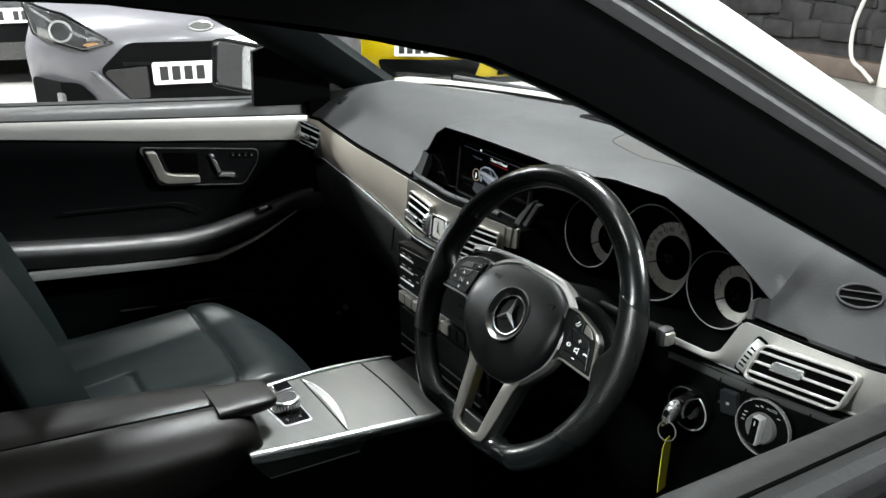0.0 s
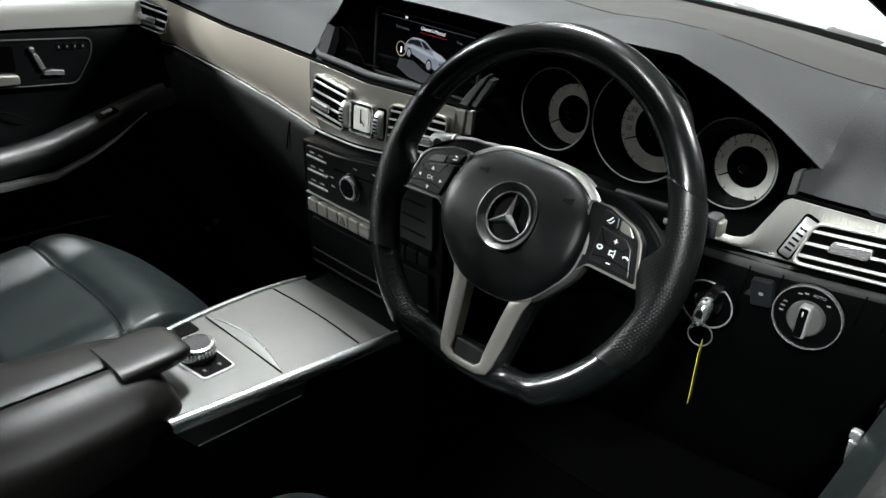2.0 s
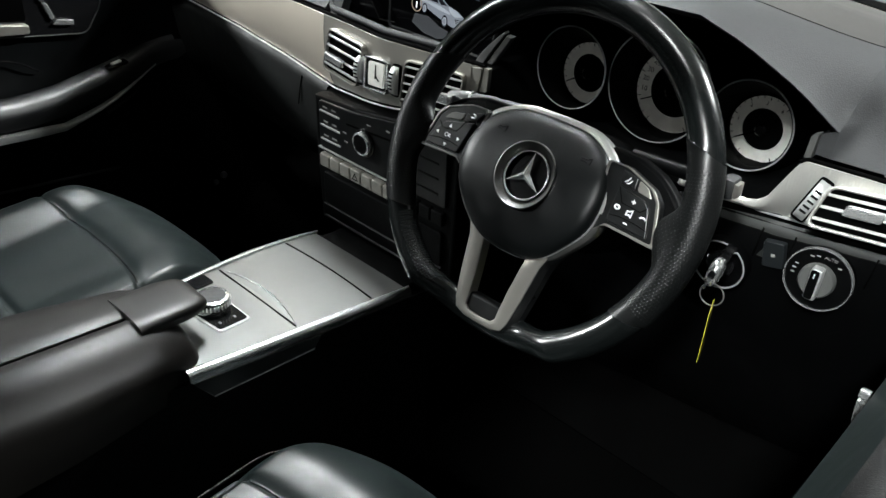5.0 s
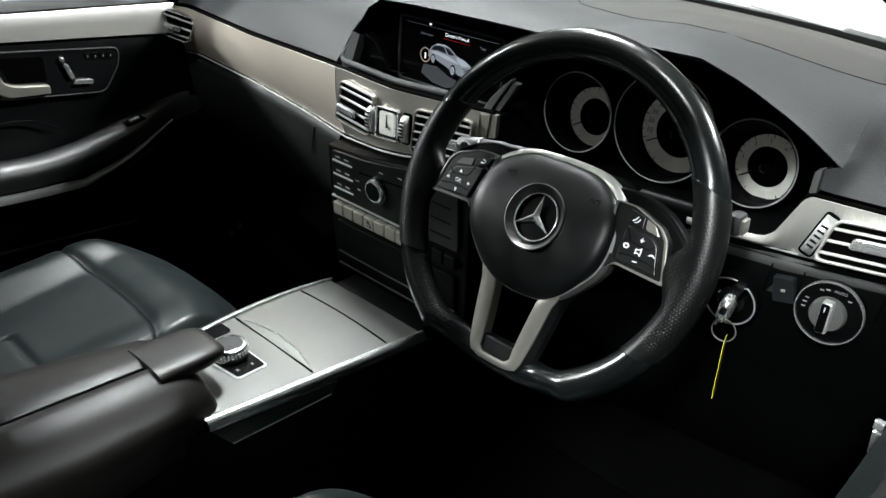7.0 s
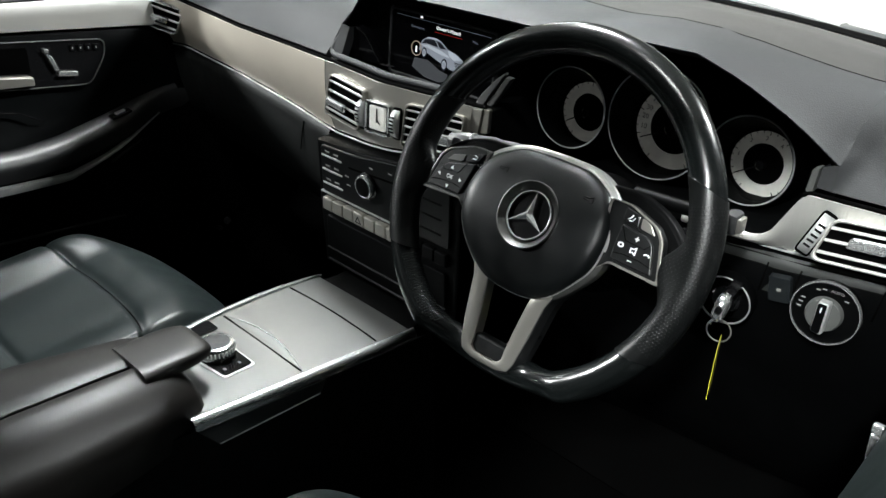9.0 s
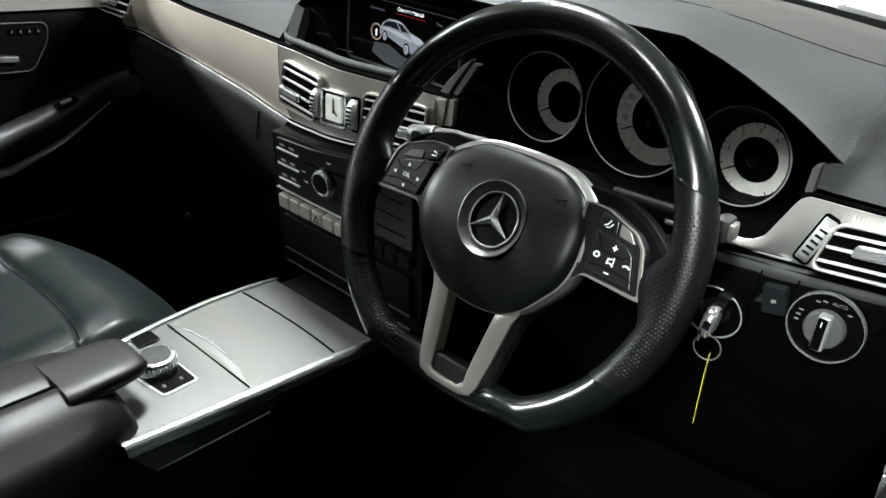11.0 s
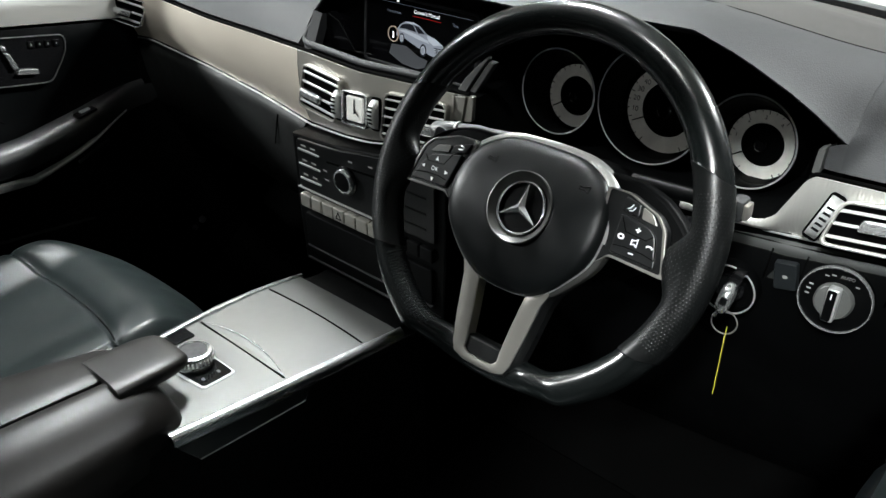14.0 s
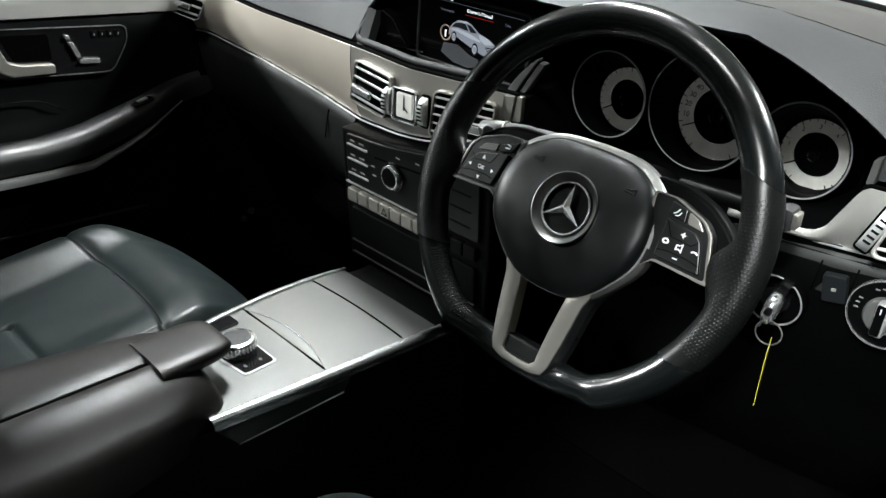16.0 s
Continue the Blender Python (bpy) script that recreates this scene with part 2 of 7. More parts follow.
def words(text, pl, a, b, size, mat, parent, lift=0.0006, name="lettering", turn=0.0):
    cu = bpy.data.curves.new("lettering", "FONT")
    cu.body, cu.size, cu.align_x, cu.align_y = text, size, "CENTER", "CENTER"
    ob = bpy.data.objects.new("tmp", cu)
    me = bpy.data.meshes.new_from_object(ob)
    bpy.data.objects.remove(ob)
    m = Matrix.Translation(pl.at(a, b, lift)) @ pl.turn().to_4x4() @ Matrix.Rotation(radians(turn), 4, "Z")
    me.transform(m)
    bm = bmesh.new()
    bm.from_mesh(me)
    bpy.data.meshes.remove(me)
    return part(name, bm, mat, parent)
# ---- dashboard ----
TRIM_Z = [(-0.76, 0.912), (-0.63, 0.917), (-0.42, 0.922), (-0.26, 0.930), (-0.115, 0.937), (0.0, 0.938), (0.17, 0.942), (0.30, 0.945), (0.55, 0.950), (0.64, 0.950), (0.70, 0.952), (0.76, 0.958)]
TRIM_Y = [(-0.80, 0.235), (-0.76, 0.243), (-0.70, 0.250), (-0.63, 0.238), (-0.42, 0.206), (-0.26, 0.185), (-0.13, 0.166), (0.0, 0.152), (0.17, 0.166), (0.3, 0.180), (0.55, 0.198), (0.76, 0.222), (0.80, 0.225)]
BOT_Z = [(-0.76, 0.810), (-0.64, 0.816), (-0.44, 0.823), (-0.28, 0.821), (-0.14, 0.815), (-0.05, 0.822), (0.06, 0.840), (0.17, 0.857), (0.30, 0.861), (0.48, 0.868), (0.57, 0.873), (0.65, 0.879), (0.69, 0.883), (0.76, 0.890)]
LIP_Z = [(-0.147, 0.932), (-0.125, 0.986), (-0.095, 1.024), (-0.068, 1.040), (0.0, 1.043), (0.26, 1.047), (0.34, 1.058), (0.42, 1.058), (0.47, 1.041), (0.53, 1.012), (0.578, 0.981)]
LIP_Y = [(-0.15, 0.185), (-0.12, 0.198), (0.1, 0.200), (0.3, 0.195), (0.578, 0.212)]


def in_recess(x):
    return -0.147 <= x <= 0.578


def lip(x):
    if in_recess(x):
        return interp(LIP_Y, x), interp(LIP_Z, x)
    return interp(TRIM_Y, x) + 0.008, interp(TRIM_Z, x) + 0.004


def dash_section(x):
    ly, lz = lip(x)
    tilt = 0.02 * x
    end = max(0.0, abs(x) - 0.62) * 0.25
    hump = 0.020 * math.exp(-(((x - 0.36) / 0.2) ** 2))
    w = Vector((x, 0.66 - 0.42 * x * x, 0.998 + tilt - end))
    my = ly + 0.075
    k = Vector((x, max(0.46 - 0.42 * x * x, my + 0.45 * (0.66 - 0.42 * x * x - my)), 1.020 + tilt + hump - end))
    mz = min(lz + 0.062, 1.004 + tilt + hump * 1.4) if not in_recess(x) else max(lz + 0.004, min(lz + 0.062, 1.024 + hump))
    if 0.40 < x < 0.72:
        mz = interp([(0.40, 1.061), (0.44, 1.056), (0.48, 1.048), (0.52, 1.039), (0.56, 1.031), (0.60, 1.025), (0.66, 1.020), (0.72, 1.018)], x)
    m = Vector((x, ly + 0.075, mz - end * 0.6))
    e = Vector((x, ly, lz))
    head = spline([w, (w + k) / 2 + Vector((0, 0, 0.003)), k], 5)[:-1]
    if 0.578 < x < 0.70:
        # the shoulder beside the instruments eases into the plain end
        f = min(1.0, (x - 0.578) / 0.055)
        f = f * f * (3 - 2 * f)
        flat = spline([k, m, e], 8)
        tip = Vector((x, 0.212 + min(0.022, 1.6 * (x - 0.578)), 0.981 + min(0.006, 0.4 * (x - 0.578))))
        bent = spline([k, m, tip], 8)
        low = e + Vector((0, -0.001, -0.005))
        return head + [p.lerp(q, f) for p, q in zip(bent, flat)] + [tip.lerp(e, 0.55 + 0.45 * f), e if f < 1 else low]
    pts = head + spline([k, m, e], 8)
    pts.append(e + Vector((0, 0.0012, -0.0022)))
    pts.append(e + Vector((0, 0.010, -0.0040)))
    return pts


def top_z(x, y):
    """Height of the dash top at a place."""
    rows = dash_section(x)[:-2]
    for p, q in zip(rows, rows[1:]):
        if q.y <= y <= p.y:
            return q.z + (p.z - q.z) * (y - q.y) / max(1e-6, p.y - q.y)
    return rows[-1].z


dash = thing("dashboard", (0, 0.3, 0.3), "black soft-touch car dashboard with brushed silver trim and centre screen", "dashboard")
xs = sorted(set([round(-0.80 + 0.02 * i, 3) for i in range(81)] + [-0.148, -0.147, -0.136, -0.125, -0.11, -0.095, -0.082, -0.068, 0.55, 0.565, 0.578, 0.5785, 0.583, 0.588, 0.594, 0.607, 0.613, 0.627, 0.633]))
part("upper_panel", loft(bmesh.new(), [dash_section(x) for x in xs]), SOFT, dash, "black grained soft vinyl dash top", sharp=48)

# the dark hollow for the screen and the instruments
hollow = []
for x in [q for q in xs if in_recess(q)]:
    ly, lz = lip(x)
    deep = interp([(-0.147, 0.215), (-0.06, 0.226), (0.14, 0.226), (0.17, 0.318), (0.53, 0.318), (0.578, 0.225)], x)
    low = interp(TRIM_Z, x) - 0.01 if x < 0.17 else interp([(0.17, 0.90), (0.2, 0.872), (0.5, 0.885), (0.55, 0.90), (0.578, 0.945)], x)
    low = min(low, lz - 0.002)
    ty = interp(TRIM_Y, x) + 0.006
    hollow.append([(x, ly + 0.0025, lz - 0.0024), (x, min(ly + 0.03, deep), lz - 0.014), (x, deep, lz - 0.02 if lz - 0.02 > low else low + 0.002), (x, deep, low), (x, ty, low - 0.006), (x, ty + 0.01, low - 0.04)])
part("instrument_recess", loft(bmesh.new(), hollow), PLASTIC, dash, "matt black instrument and screen hollow", sharp=30)

rim_line = [(-0.131, 0.193, 0.966), (-0.139, 0.186, 0.950), (-0.132, 0.180, 0.9425), (-0.10, 0.1745, 0.9430), (-0.05, 0.1690, 0.9440), (0.0, 0.1635, 0.9445), (0.06, 0.1675, 0.9460), (0.125, 0.1740, 0.9475)]
part("recess_rim", tube(spline(rim_line, 6), 0.0048, 10), SOFT, dash, "soft vinyl edge below the screen")

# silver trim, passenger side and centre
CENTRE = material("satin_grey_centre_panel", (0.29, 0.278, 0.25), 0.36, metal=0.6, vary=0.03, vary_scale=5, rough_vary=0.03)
def trim_strip(x0, x1, n, top, bottom):
    rows = []
    for i in range(n + 1):
        x = x0 + (x1 - x0) * i / n
        zt, zb, y = top(x), bottom(x), interp(TRIM_Y, x)
        row = [(x, y + 0.0012, zt - 0.0006), (x, y + 0.0004, zt - 0.0012)]
        row += [(x, y - 0.007 * math.sin(math.pi * k / 6) + 0.012 * (k / 6), zt - 0.003 + (zb - zt + 0.006) * k / 6) for k in range(1, 6)]
        row += [(x, y + 0.012, zb + 0.003), (x, y + 0.020, zb)]
        rows.append(row)
    return loft(bmesh.new(), rows)


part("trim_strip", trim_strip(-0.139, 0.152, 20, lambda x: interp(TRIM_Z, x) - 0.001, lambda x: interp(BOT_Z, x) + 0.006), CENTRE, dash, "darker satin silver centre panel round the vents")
part("trim_strip", trim_strip(-0.752, -0.1405, 36, lambda x: interp(TRIM_Z, x) - 0.001, lambda x: interp(BOT_Z, x) + 0.006), ALU, dash, "brushed aluminium dashboard trim")
TRIM_END = material("fine_ribbed_silver_trim", (0.45, 0.445, 0.42), 0.36, metal=0.6, vary=0.04, vary_scale=8, rough_vary=0.03)
nt = TRIM_END.node_tree
wave, rib = nt.nodes.new("ShaderNodeTexWave"), nt.nodes.new("ShaderNodeBump")
wave.bands_direction = "X"
wave.inputs["Scale"].default_value, wave.inputs["Distortion"].default_value = 95.0, 0.15
rib.inputs["Strength"].default_value, rib.inputs["Distance"].default_value = 0.35, 0.0005
nt.links.new(nt.nodes["Mapping"].outputs[0], wave.inputs["Vector"])
nt.links.new(wave.outputs["Fac"], rib.inputs["Height"])
nt.links.new(rib.outputs[0], nt.nodes["Principled BSDF"].inputs["Normal"])
RT_TOP = [(0.44, 0.889), (0.516, 0.890), (0.526, 0.893), (0.534, 0.900), (0.553, 0.940), (0.557, 0.946), (0.562, 0.949), (0.64, 0.949), (0.70, 0.951), (0.75, 0.957)]
part("trim_strip", trim_strip(0.44, 0.745, 100, lambda x: interp(RT_TOP, x), lambda x: interp(BOT_Z, x) + 0.002), TRIM_END, dash, "brushed aluminium dashboard trim")
for a, b in ((-0.752, 0.174), (0.44, 0.745)):
    line = [(x, interp(TRIM_Y, x) + 0.0105, interp(BOT_Z, x) + 0.0052) for x in np.linspace(a, b, 40)]
    part("chrome_strip", tube(line, 0.0015, 8), SATIN, dash, "thin bright chrome strip")
for a, b, lift, heights in ((-0.752, 0.172, 0.0008, TRIM_Z), (0.556, 0.745, 0.0015, RT_TOP)):
    part("shadow_gap", tube([(x, interp(TRIM_Y, x) + 0.0022, interp(heights, x) + lift) for x in np.linspace(a, b, 50)], 0.0022, 6), CARPET, dash, "dark joint above the trim")

# lower dash, glovebox side, centre and knee side
def lower_rows(x0, x1, shape, n=14):
    rows = []
    for i in range(n + 1):
        x = x0 + (x1 - x0) * i / n
        y, z = interp(TRIM_Y, x), interp(BOT_Z, x)
        rows.append([(x, y + a, z + b) for a, b in shape])
    return loft(bmesh.new(), rows)


# lighter copy of the hard plastic; light on the glovebox side painted in
LOWER = material("lit_black_glovebox_plastic", (0.0068, 0.0074, 0.0072), 0.52, bump=0.12, grain=-900, vary=0.12, spec=0.18)
part("lower_panel", lower_rows(-0.75, -0.16, [(0.02, 0.002), (0.012, -0.006), (0.010, -0.02), (0.016, -0.07), (0.030, -0.13), (0.07, -0.20), (0.16, -0.27), (0.25, -0.36)]), LOWER, dash, "black glovebox side of the dash")
part("lower_panel", lower_rows(0.145, 0.75, [(0.02, 0.002), (0.008, -0.004), (0.004, -0.015), (0.006, -0.08), (0.024, -0.15), (0.06, -0.25), (0.12, -0.36), (0.2, -0.45)]), PLASTIC, dash, "black knee panel below the instruments")
gx = -0.234
seam_line = [(gx - 0.011 * k, interp(TRIM_Y, gx) + a - 0.0004, interp(BOT_Z, gx - 0.011 * k) + b) for k, (a, b) in enumerate([(0.0100, -0.012), (0.0125, -0.040), (0.016, -0.070)])]
part("glovebox_seam", tube(seam_line, 0.0010, 6), CARPET, dash, "joint beside the glovebox")

# centre stack
stack = Plane((0, 0.150, 0.0), (1, 0, 0), (0, 0, 1))
STACK_OUT = [(-0.145, 0.60), (0.145, 0.60), (0.150, 0.70), (0.150, 0.856), (0.06, 0.836), (-0.05, 0.820), (-0.150, 0.813), (-0.150, 0.70)]
part("stack_body", prism(stack, STACK_OUT, -0.14, 0.0, 0.004), PLASTIC, dash, "black centre console stack")
part("radio_panel", prism(stack, rounded([(-0.135, 0.733), (0.135, 0.733), (0.135, 0.845), (0.04, 0.830), (-0.06, 0.814), (-0.135, 0.810)], 0.006), 0.001, 0.005, 0.0015), material("satin_black_radio_face", (0.0030, 0.0031, 0.0033), 0.36, vary=0.1, spec=0.22), dash, "satin black radio panel")
part("disc_slot", prism(stack, rounded([(-0.07, 0.790), (0.075, 0.800), (0.075, 0.803), (-0.07, 0.793)], 0.001), 0.004, 0.0056), CARPET, dash)
for k, z in enumerate((0.795, 0.772, 0.749)):
    part("button_edge", prism(stack, [(-0.131, z - 0.0012), (-0.086, z - 0.0012), (-0.086, z + 0.0012), (-0.131, z + 0.0012)], 0.005, 0.0066), SATIN, dash)
    for j in range(2):
        part("button_mark", prism(stack, [(-0.124 + 0.02 * j, z + 0.006), (-0.114 + 0.02 * j, z + 0.006), (-0.114 + 0.02 * j, z + 0.0085), (-0.124 + 0.02 * j, z + 0.0085)], 0.005, 0.0056), DIAL, dash)
    part("button_edge", prism(stack, [(0.06, z + 0.0008), (0.12, z + 0.0008), (0.12, z + 0.0030), (0.06, z + 0.0030)], 0.005, 0.0058), PLASTIC, dash)
for a, b in ((-0.02, 0.806), (0.02, 0.810), (-0.075, 0.776), (-0.072, 0.762)):
    part("button_mark", prism(stack, [(a - 0.004, b - 0.001), (a + 0.004, b - 0.001), (a + 0.004, b + 0.001), (a - 0.004, b + 0.001)], 0.005, 0.0056), DIAL, dash)
vol = Plane((-0.030, 0.145, 0.775), (1, 0, 0), (0, 0, 1))
knob = part("volume_knob", lathe(vol, [(0.0185, 0.0), (0.0185, 0.007), (0.0172, 0.0092), (0.0150, 0.0098), (0.0142, 0.0085)]), CHROME, dash, "chrome-edged black volume knob")
part("knob_face", lathe(vol, [(0.0141, 0.004), (0.0140, 0.0088), (0.012, 0.0092), (0.0, 0.0092)]), PLASTIC, knob)
part("knob_base", lathe(vol, [(0.0215, 0.0), (0.0215, 0.002), (0.020, 0.003)]), GLOSS, dash)
# row of silver switches; those past the seventh painted black for shade
for k in range(11):
    a = -0.131 + 0.0240 * k
    lit = k < 7
    key = part("switch_key", prism(stack, rounded([(a, 0.704), (a + 0.0229, 0.704), (a + 0.0229, 0.725), (a, 0.725)], 0.002, 2), 0.001, 0.011 if lit else 0.008, 0.0025), CENTRE if lit else PLASTIC, dash, "satin silver switch key" if lit else "switch key painted black for shade")
    if k == 3:
        tri = [(a + 0.0045, 0.7085), (a + 0.0185, 0.7085), (a + 0.0115, 0.7205)]
        tin = [(a + 0.0068, 0.7100), (a + 0.0162, 0.7100), (a + 0.0115, 0.7182)]
        part("hazard_mark", ring_prism(stack, tri, tin, 0.0108, 0.0114), GLOSS, key)
part("chrome_strip", prism(stack, [(-0.14, 0.7305), (0.03, 0.7305), (0.03, 0.7320), (-0.14, 0.7320)], 0.0, 0.006), SATIN, dash)
part("oddments_tray", prism(stack, rounded([(-0.13, 0.635), (0.13, 0.635), (0.13, 0.692), (-0.13, 0.692)], 0.006), 0.001, 0.006, 0.002), PLASTIC, dash, "closed black oddments tray")
for z in (0.634, 0.612):
    part("tray_edge", prism(stack, [(-0.13, z - 0.0008), (0.13, z - 0.0008), (0.13, z + 0.0008), (-0.13, z + 0.0008)], 0.004, 0.0075), RUBBER, dash)


SLAT = material("bright_satin_slat", (0.62, 0.62, 0.60), 0.30, metal=0.55, vary=0)


def vent(pl, w, h, slats, tab, skew=0.0, edge=CENTRE):
    """An air vent: chrome-edged frame, dark hollow, slats and a tab, on the dash."""
    def box4(a, b, c, d):
        return [(a + skew * b, b), (c + skew * b, b), (c + skew * d, d), (a + skew * d, d)]
    out, inn = rounded(box4(-w / 2, -h / 2, w / 2, h / 2), 0.010), rounded(box4(-w / 2 + 0.0032, -h / 2 + 0.0032, w / 2 - 0.0032, h / 2 - 0.0032), 0.008)
    v = part("air_vent", ring_prism(pl, out, inn, -0.009, 0.0048, 0.0014), edge, dash, "satin framed air vent with chrome slats")
    part("hollow", prism(pl, inn, -0.0045, 0.0), CARPET, v)
    t = (h - 0.0075) / slats
    for k in range(slats):
        b = -h / 2 + 0.0038 + t * (k + 0.5)
        x0, x1 = -w / 2 + 0.0034, w / 2 - 0.0034
        g = t * 0.13
        # a level blade with a rounded bright nose
        prof = [(-g, 0.0032), (-g * 0.5, 0.0042), (g * 0.4, 0.0040), (g, 0.0028), (g * 0.7, 0.0019), (-g * 0.8, 0.0019)]
        rows = [[pl.at(x + skew * (b + p), b + p, c) for p, c in prof] for x in (x0, (x0 + x1) / 2, x1)]
        part("slat", loft(bmesh.new(), rows, True, True), SLAT, v, sharp=30)
    a, b, s = tab
    part("tab", prism(pl, rounded(box4(a - s * 0.5, b - 0.006, a + s * 0.5, b + 0.006), 0.004), 0.0045, 0.0105, 0.003), CHROME, v)
    return v


def wheel_dial(pl, a, h):
    """A thumb wheel: a bulging ribbed chrome drum in a dark slot, on the dash."""
    part("dial_slot", prism(pl, rounded([(a - 0.0078, -h / 2 - 0.003), (a + 0.0078, -h / 2 - 0.003), (a + 0.0078, h / 2 + 0.003), (a - 0.0078, h / 2 + 0.003)], 0.005), -0.002, 0.0010), CARPET, dash)
    rows = []
    for k in range(13):
        t = -1 + k / 6
        b, c = t * h / 2, 0.0115 * math.sqrt(max(0.0, 1.02 - t * t))
        rows.append([pl.at(a - 0.0058, b, -0.001), pl.at(a - 0.0058, b, c - 0.0015), pl.at(a - 0.0045, b, c), pl.at(a + 0.0045, b, c), pl.at(a + 0.0058, b, c - 0.0015), pl.at(a + 0.0058, b, -0.001)])
    d = part("vent_dial", loft(bmesh.new(), rows, False, False), SATIN, dash, "ribbed chrome thumb dial", sharp=50)
    for k in range(5):
        b = h * (k - 2) / 7.5
        c = 0.0115 * math.sqrt(max(0.0, 1.02 - (2 * b / h) ** 2))
        part("rib", prism(pl, [(a - 0.0036, b - 0.0012), (a + 0.0036, b - 0.0012), (a + 0.0036, b + 0.0012), (a - 0.0036, b + 0.0012)], c - 0.001, c + 0.0006), GLOSS, d)


cl = Plane((-0.0785, 0.1525, 0.8895), (1, -0.11, -0.04), (0, 0.10, 1))
vent(cl, 0.088, 0.064, 4, (-0.014, -0.008, 0.046), skew=0.14)
cr = Plane((0.0965, 0.1520, 0.8935), (1, 0.11, 0.04), (0, 0.10, 1))
vent(cr, 0.098, 0.064, 5, (0.025, -0.006, 0.040), skew=0.14)
mid = Plane((-0.0020, 0.1465, 0.8875), (1, 0, 0.05), (0, 0.12, 1))
wheel_dial(mid, -0.0335, 0.038)
wheel_dial(mid, 0.0365, 0.038)
clock = part("clock", ring_prism(mid, rounded([(-0.0235, -0.0225), (0.0235, -0.0225), (0.0235, 0.0225), (-0.0235, 0.0225)], 0.004), rounded([(-0.0218, -0.0208), (0.0218, -0.0208), (0.0218, 0.0208), (-0.0218, 0.0208)], 0.003), -0.004, 0.006, 0.0012), CHROME, dash, "square analogue clock in a satin frame")
part("clock_well", prism(mid, rounded([(-0.0219, -0.0209), (0.0219, -0.0209), (0.0219, 0.0209), (-0.0219, 0.0209)], 0.003), -0.004, 0.0005), GLOSS, clock)
part("clock_face", prism(mid, rounded([(-0.0155, -0.0165), (0.0155, -0.0165), (0.0155, 0.0165), (-0.0155, 0.0165)], 0.003), -0.002, 0.0040, 0.0012), material("pale_clock_face", (0.80, 0.79, 0.74), 0.30, metal=0.0, vary=0.10, vary_scale=60), clock, "pale square dial")
part("clock_hand", prism(mid, [(-0.001, -0.006), (0.001, -0.006), (0.0006, 0.013), (-0.0006, 0.013)], 0.0041, 0.0048), GLOSS, clock)
part("clock_hand", prism(mid, [(0.0, -0.001), (0.008, -0.008), (0.0085, -0.007), (0.0, 0.001)], 0.0049, 0.0055), GLOSS, clock)

# vent on the passenger end and by the driver's door
el = Plane((-0.7190, 0.2320, 0.8775), (1, 0.34, -0.19), (0, 0.05, 1))
vent(el, 0.082, 0.056, 3, (-0.004, -0.003, 0.040), skew=0.38, edge=CHROME)
er = Plane((0.641, 0.192, 0.920), (1, 0.10, 0.085), (0, 0.35, 1))
vent(er, 0.110, 0.045, 3, (-0.012, 0.002, 0.036), skew=0.32, edge=TRIM_END)
wheel_dial(Plane((0.579, 0.193, 0.915), (1, 0.10, -0.38), (0.38, 0.30, 1)), 0.0, 0.044)
te = Plane((0, 0.208, 0), (1, 0, 0), (0, 0, 1))
part("trim_end", prism(te, rounded([(0.5543, 0.9475), (0.5612, 0.9475), (0.5624, 0.9745), (0.5560, 0.9711)], 0.0012), -0.012, 0.0, 0.001), SILVER, dash, "silver end piece beside the instruments")
# the dash end reaches in below the lip, beside that piece
foot = dash_section(0.5785)[-3:]
rows = [[(x, p.y + back, min(p.z, zt)) for p in foot] for x, zt, back in ((0.5642, 0.9735, 0.02), (0.5636, 0.9745, 0.0), (0.5700, 0.9780, 0.0), (0.5786, 0.9815, 0.0))]
part("shoulder_end", loft(bmesh.new(), rows), SOFT, dash, "soft vinyl end of the shoulder", sharp=30)

# screen
sc = Plane((0.049, 0.214, 0.976), (1, 0.0, 0), (0, 0.10, 1))
SCREEN = material("black_screen_glass", (0.0015, 0.0015, 0.0018), 0.12, vary=0, spec=0.15)
GLOW_W = material("screen_white", (0.9, 0.9, 0.92), 0.5, emit=0.85, vary=0, spec=0.0)
GLOW_G = material("screen_grey", (0.12, 0.14, 0.17), 0.5, emit=0.35, vary=0, spec=0.0)
GLOW_L = material("screen_silver", (0.20, 0.22, 0.26), 0.5, emit=0.45, vary=0, spec=0.0)
GLOW_D = material("screen_dark", (0.012, 0.013, 0.017), 0.5, emit=0.3, vary=0, spec=0.0)
GLOW_R = material("screen_red", (0.16, 0.01, 0.01), 0.5, emit=0.25, vary=0, spec=0.0)
GLOW_B = material("screen_amber", (0.28, 0.22, 0.17), 0.5, emit=0.3, vary=0, spec=0.0)
screen = part("screen", prism(sc, rounded([(-0.095, -0.043), (0.095, -0.043), (0.095, 0.043), (-0.095, 0.043)], 0.006), -0.006, 0.0, 0.001), SCREEN, dash, "lit centre screen showing a silver car and menu")
part("screen_bezel", ring_prism(sc, rounded([(-0.098, -0.046), (0.098, -0.046), (0.098, 0.046), (-0.098, 0.046)], 0.007), rounded([(-0.0945, -0.0425), (0.0945, -0.0425), (0.0945, 0.0425), (-0.0945, 0.0425)], 0.006), -0.005, 0.002, 0.001), RUBBER, screen)
fc = Plane((0, 0.190, 0), (1, 0, 0), (0, 0, 1))
cheek = bmesh.new()
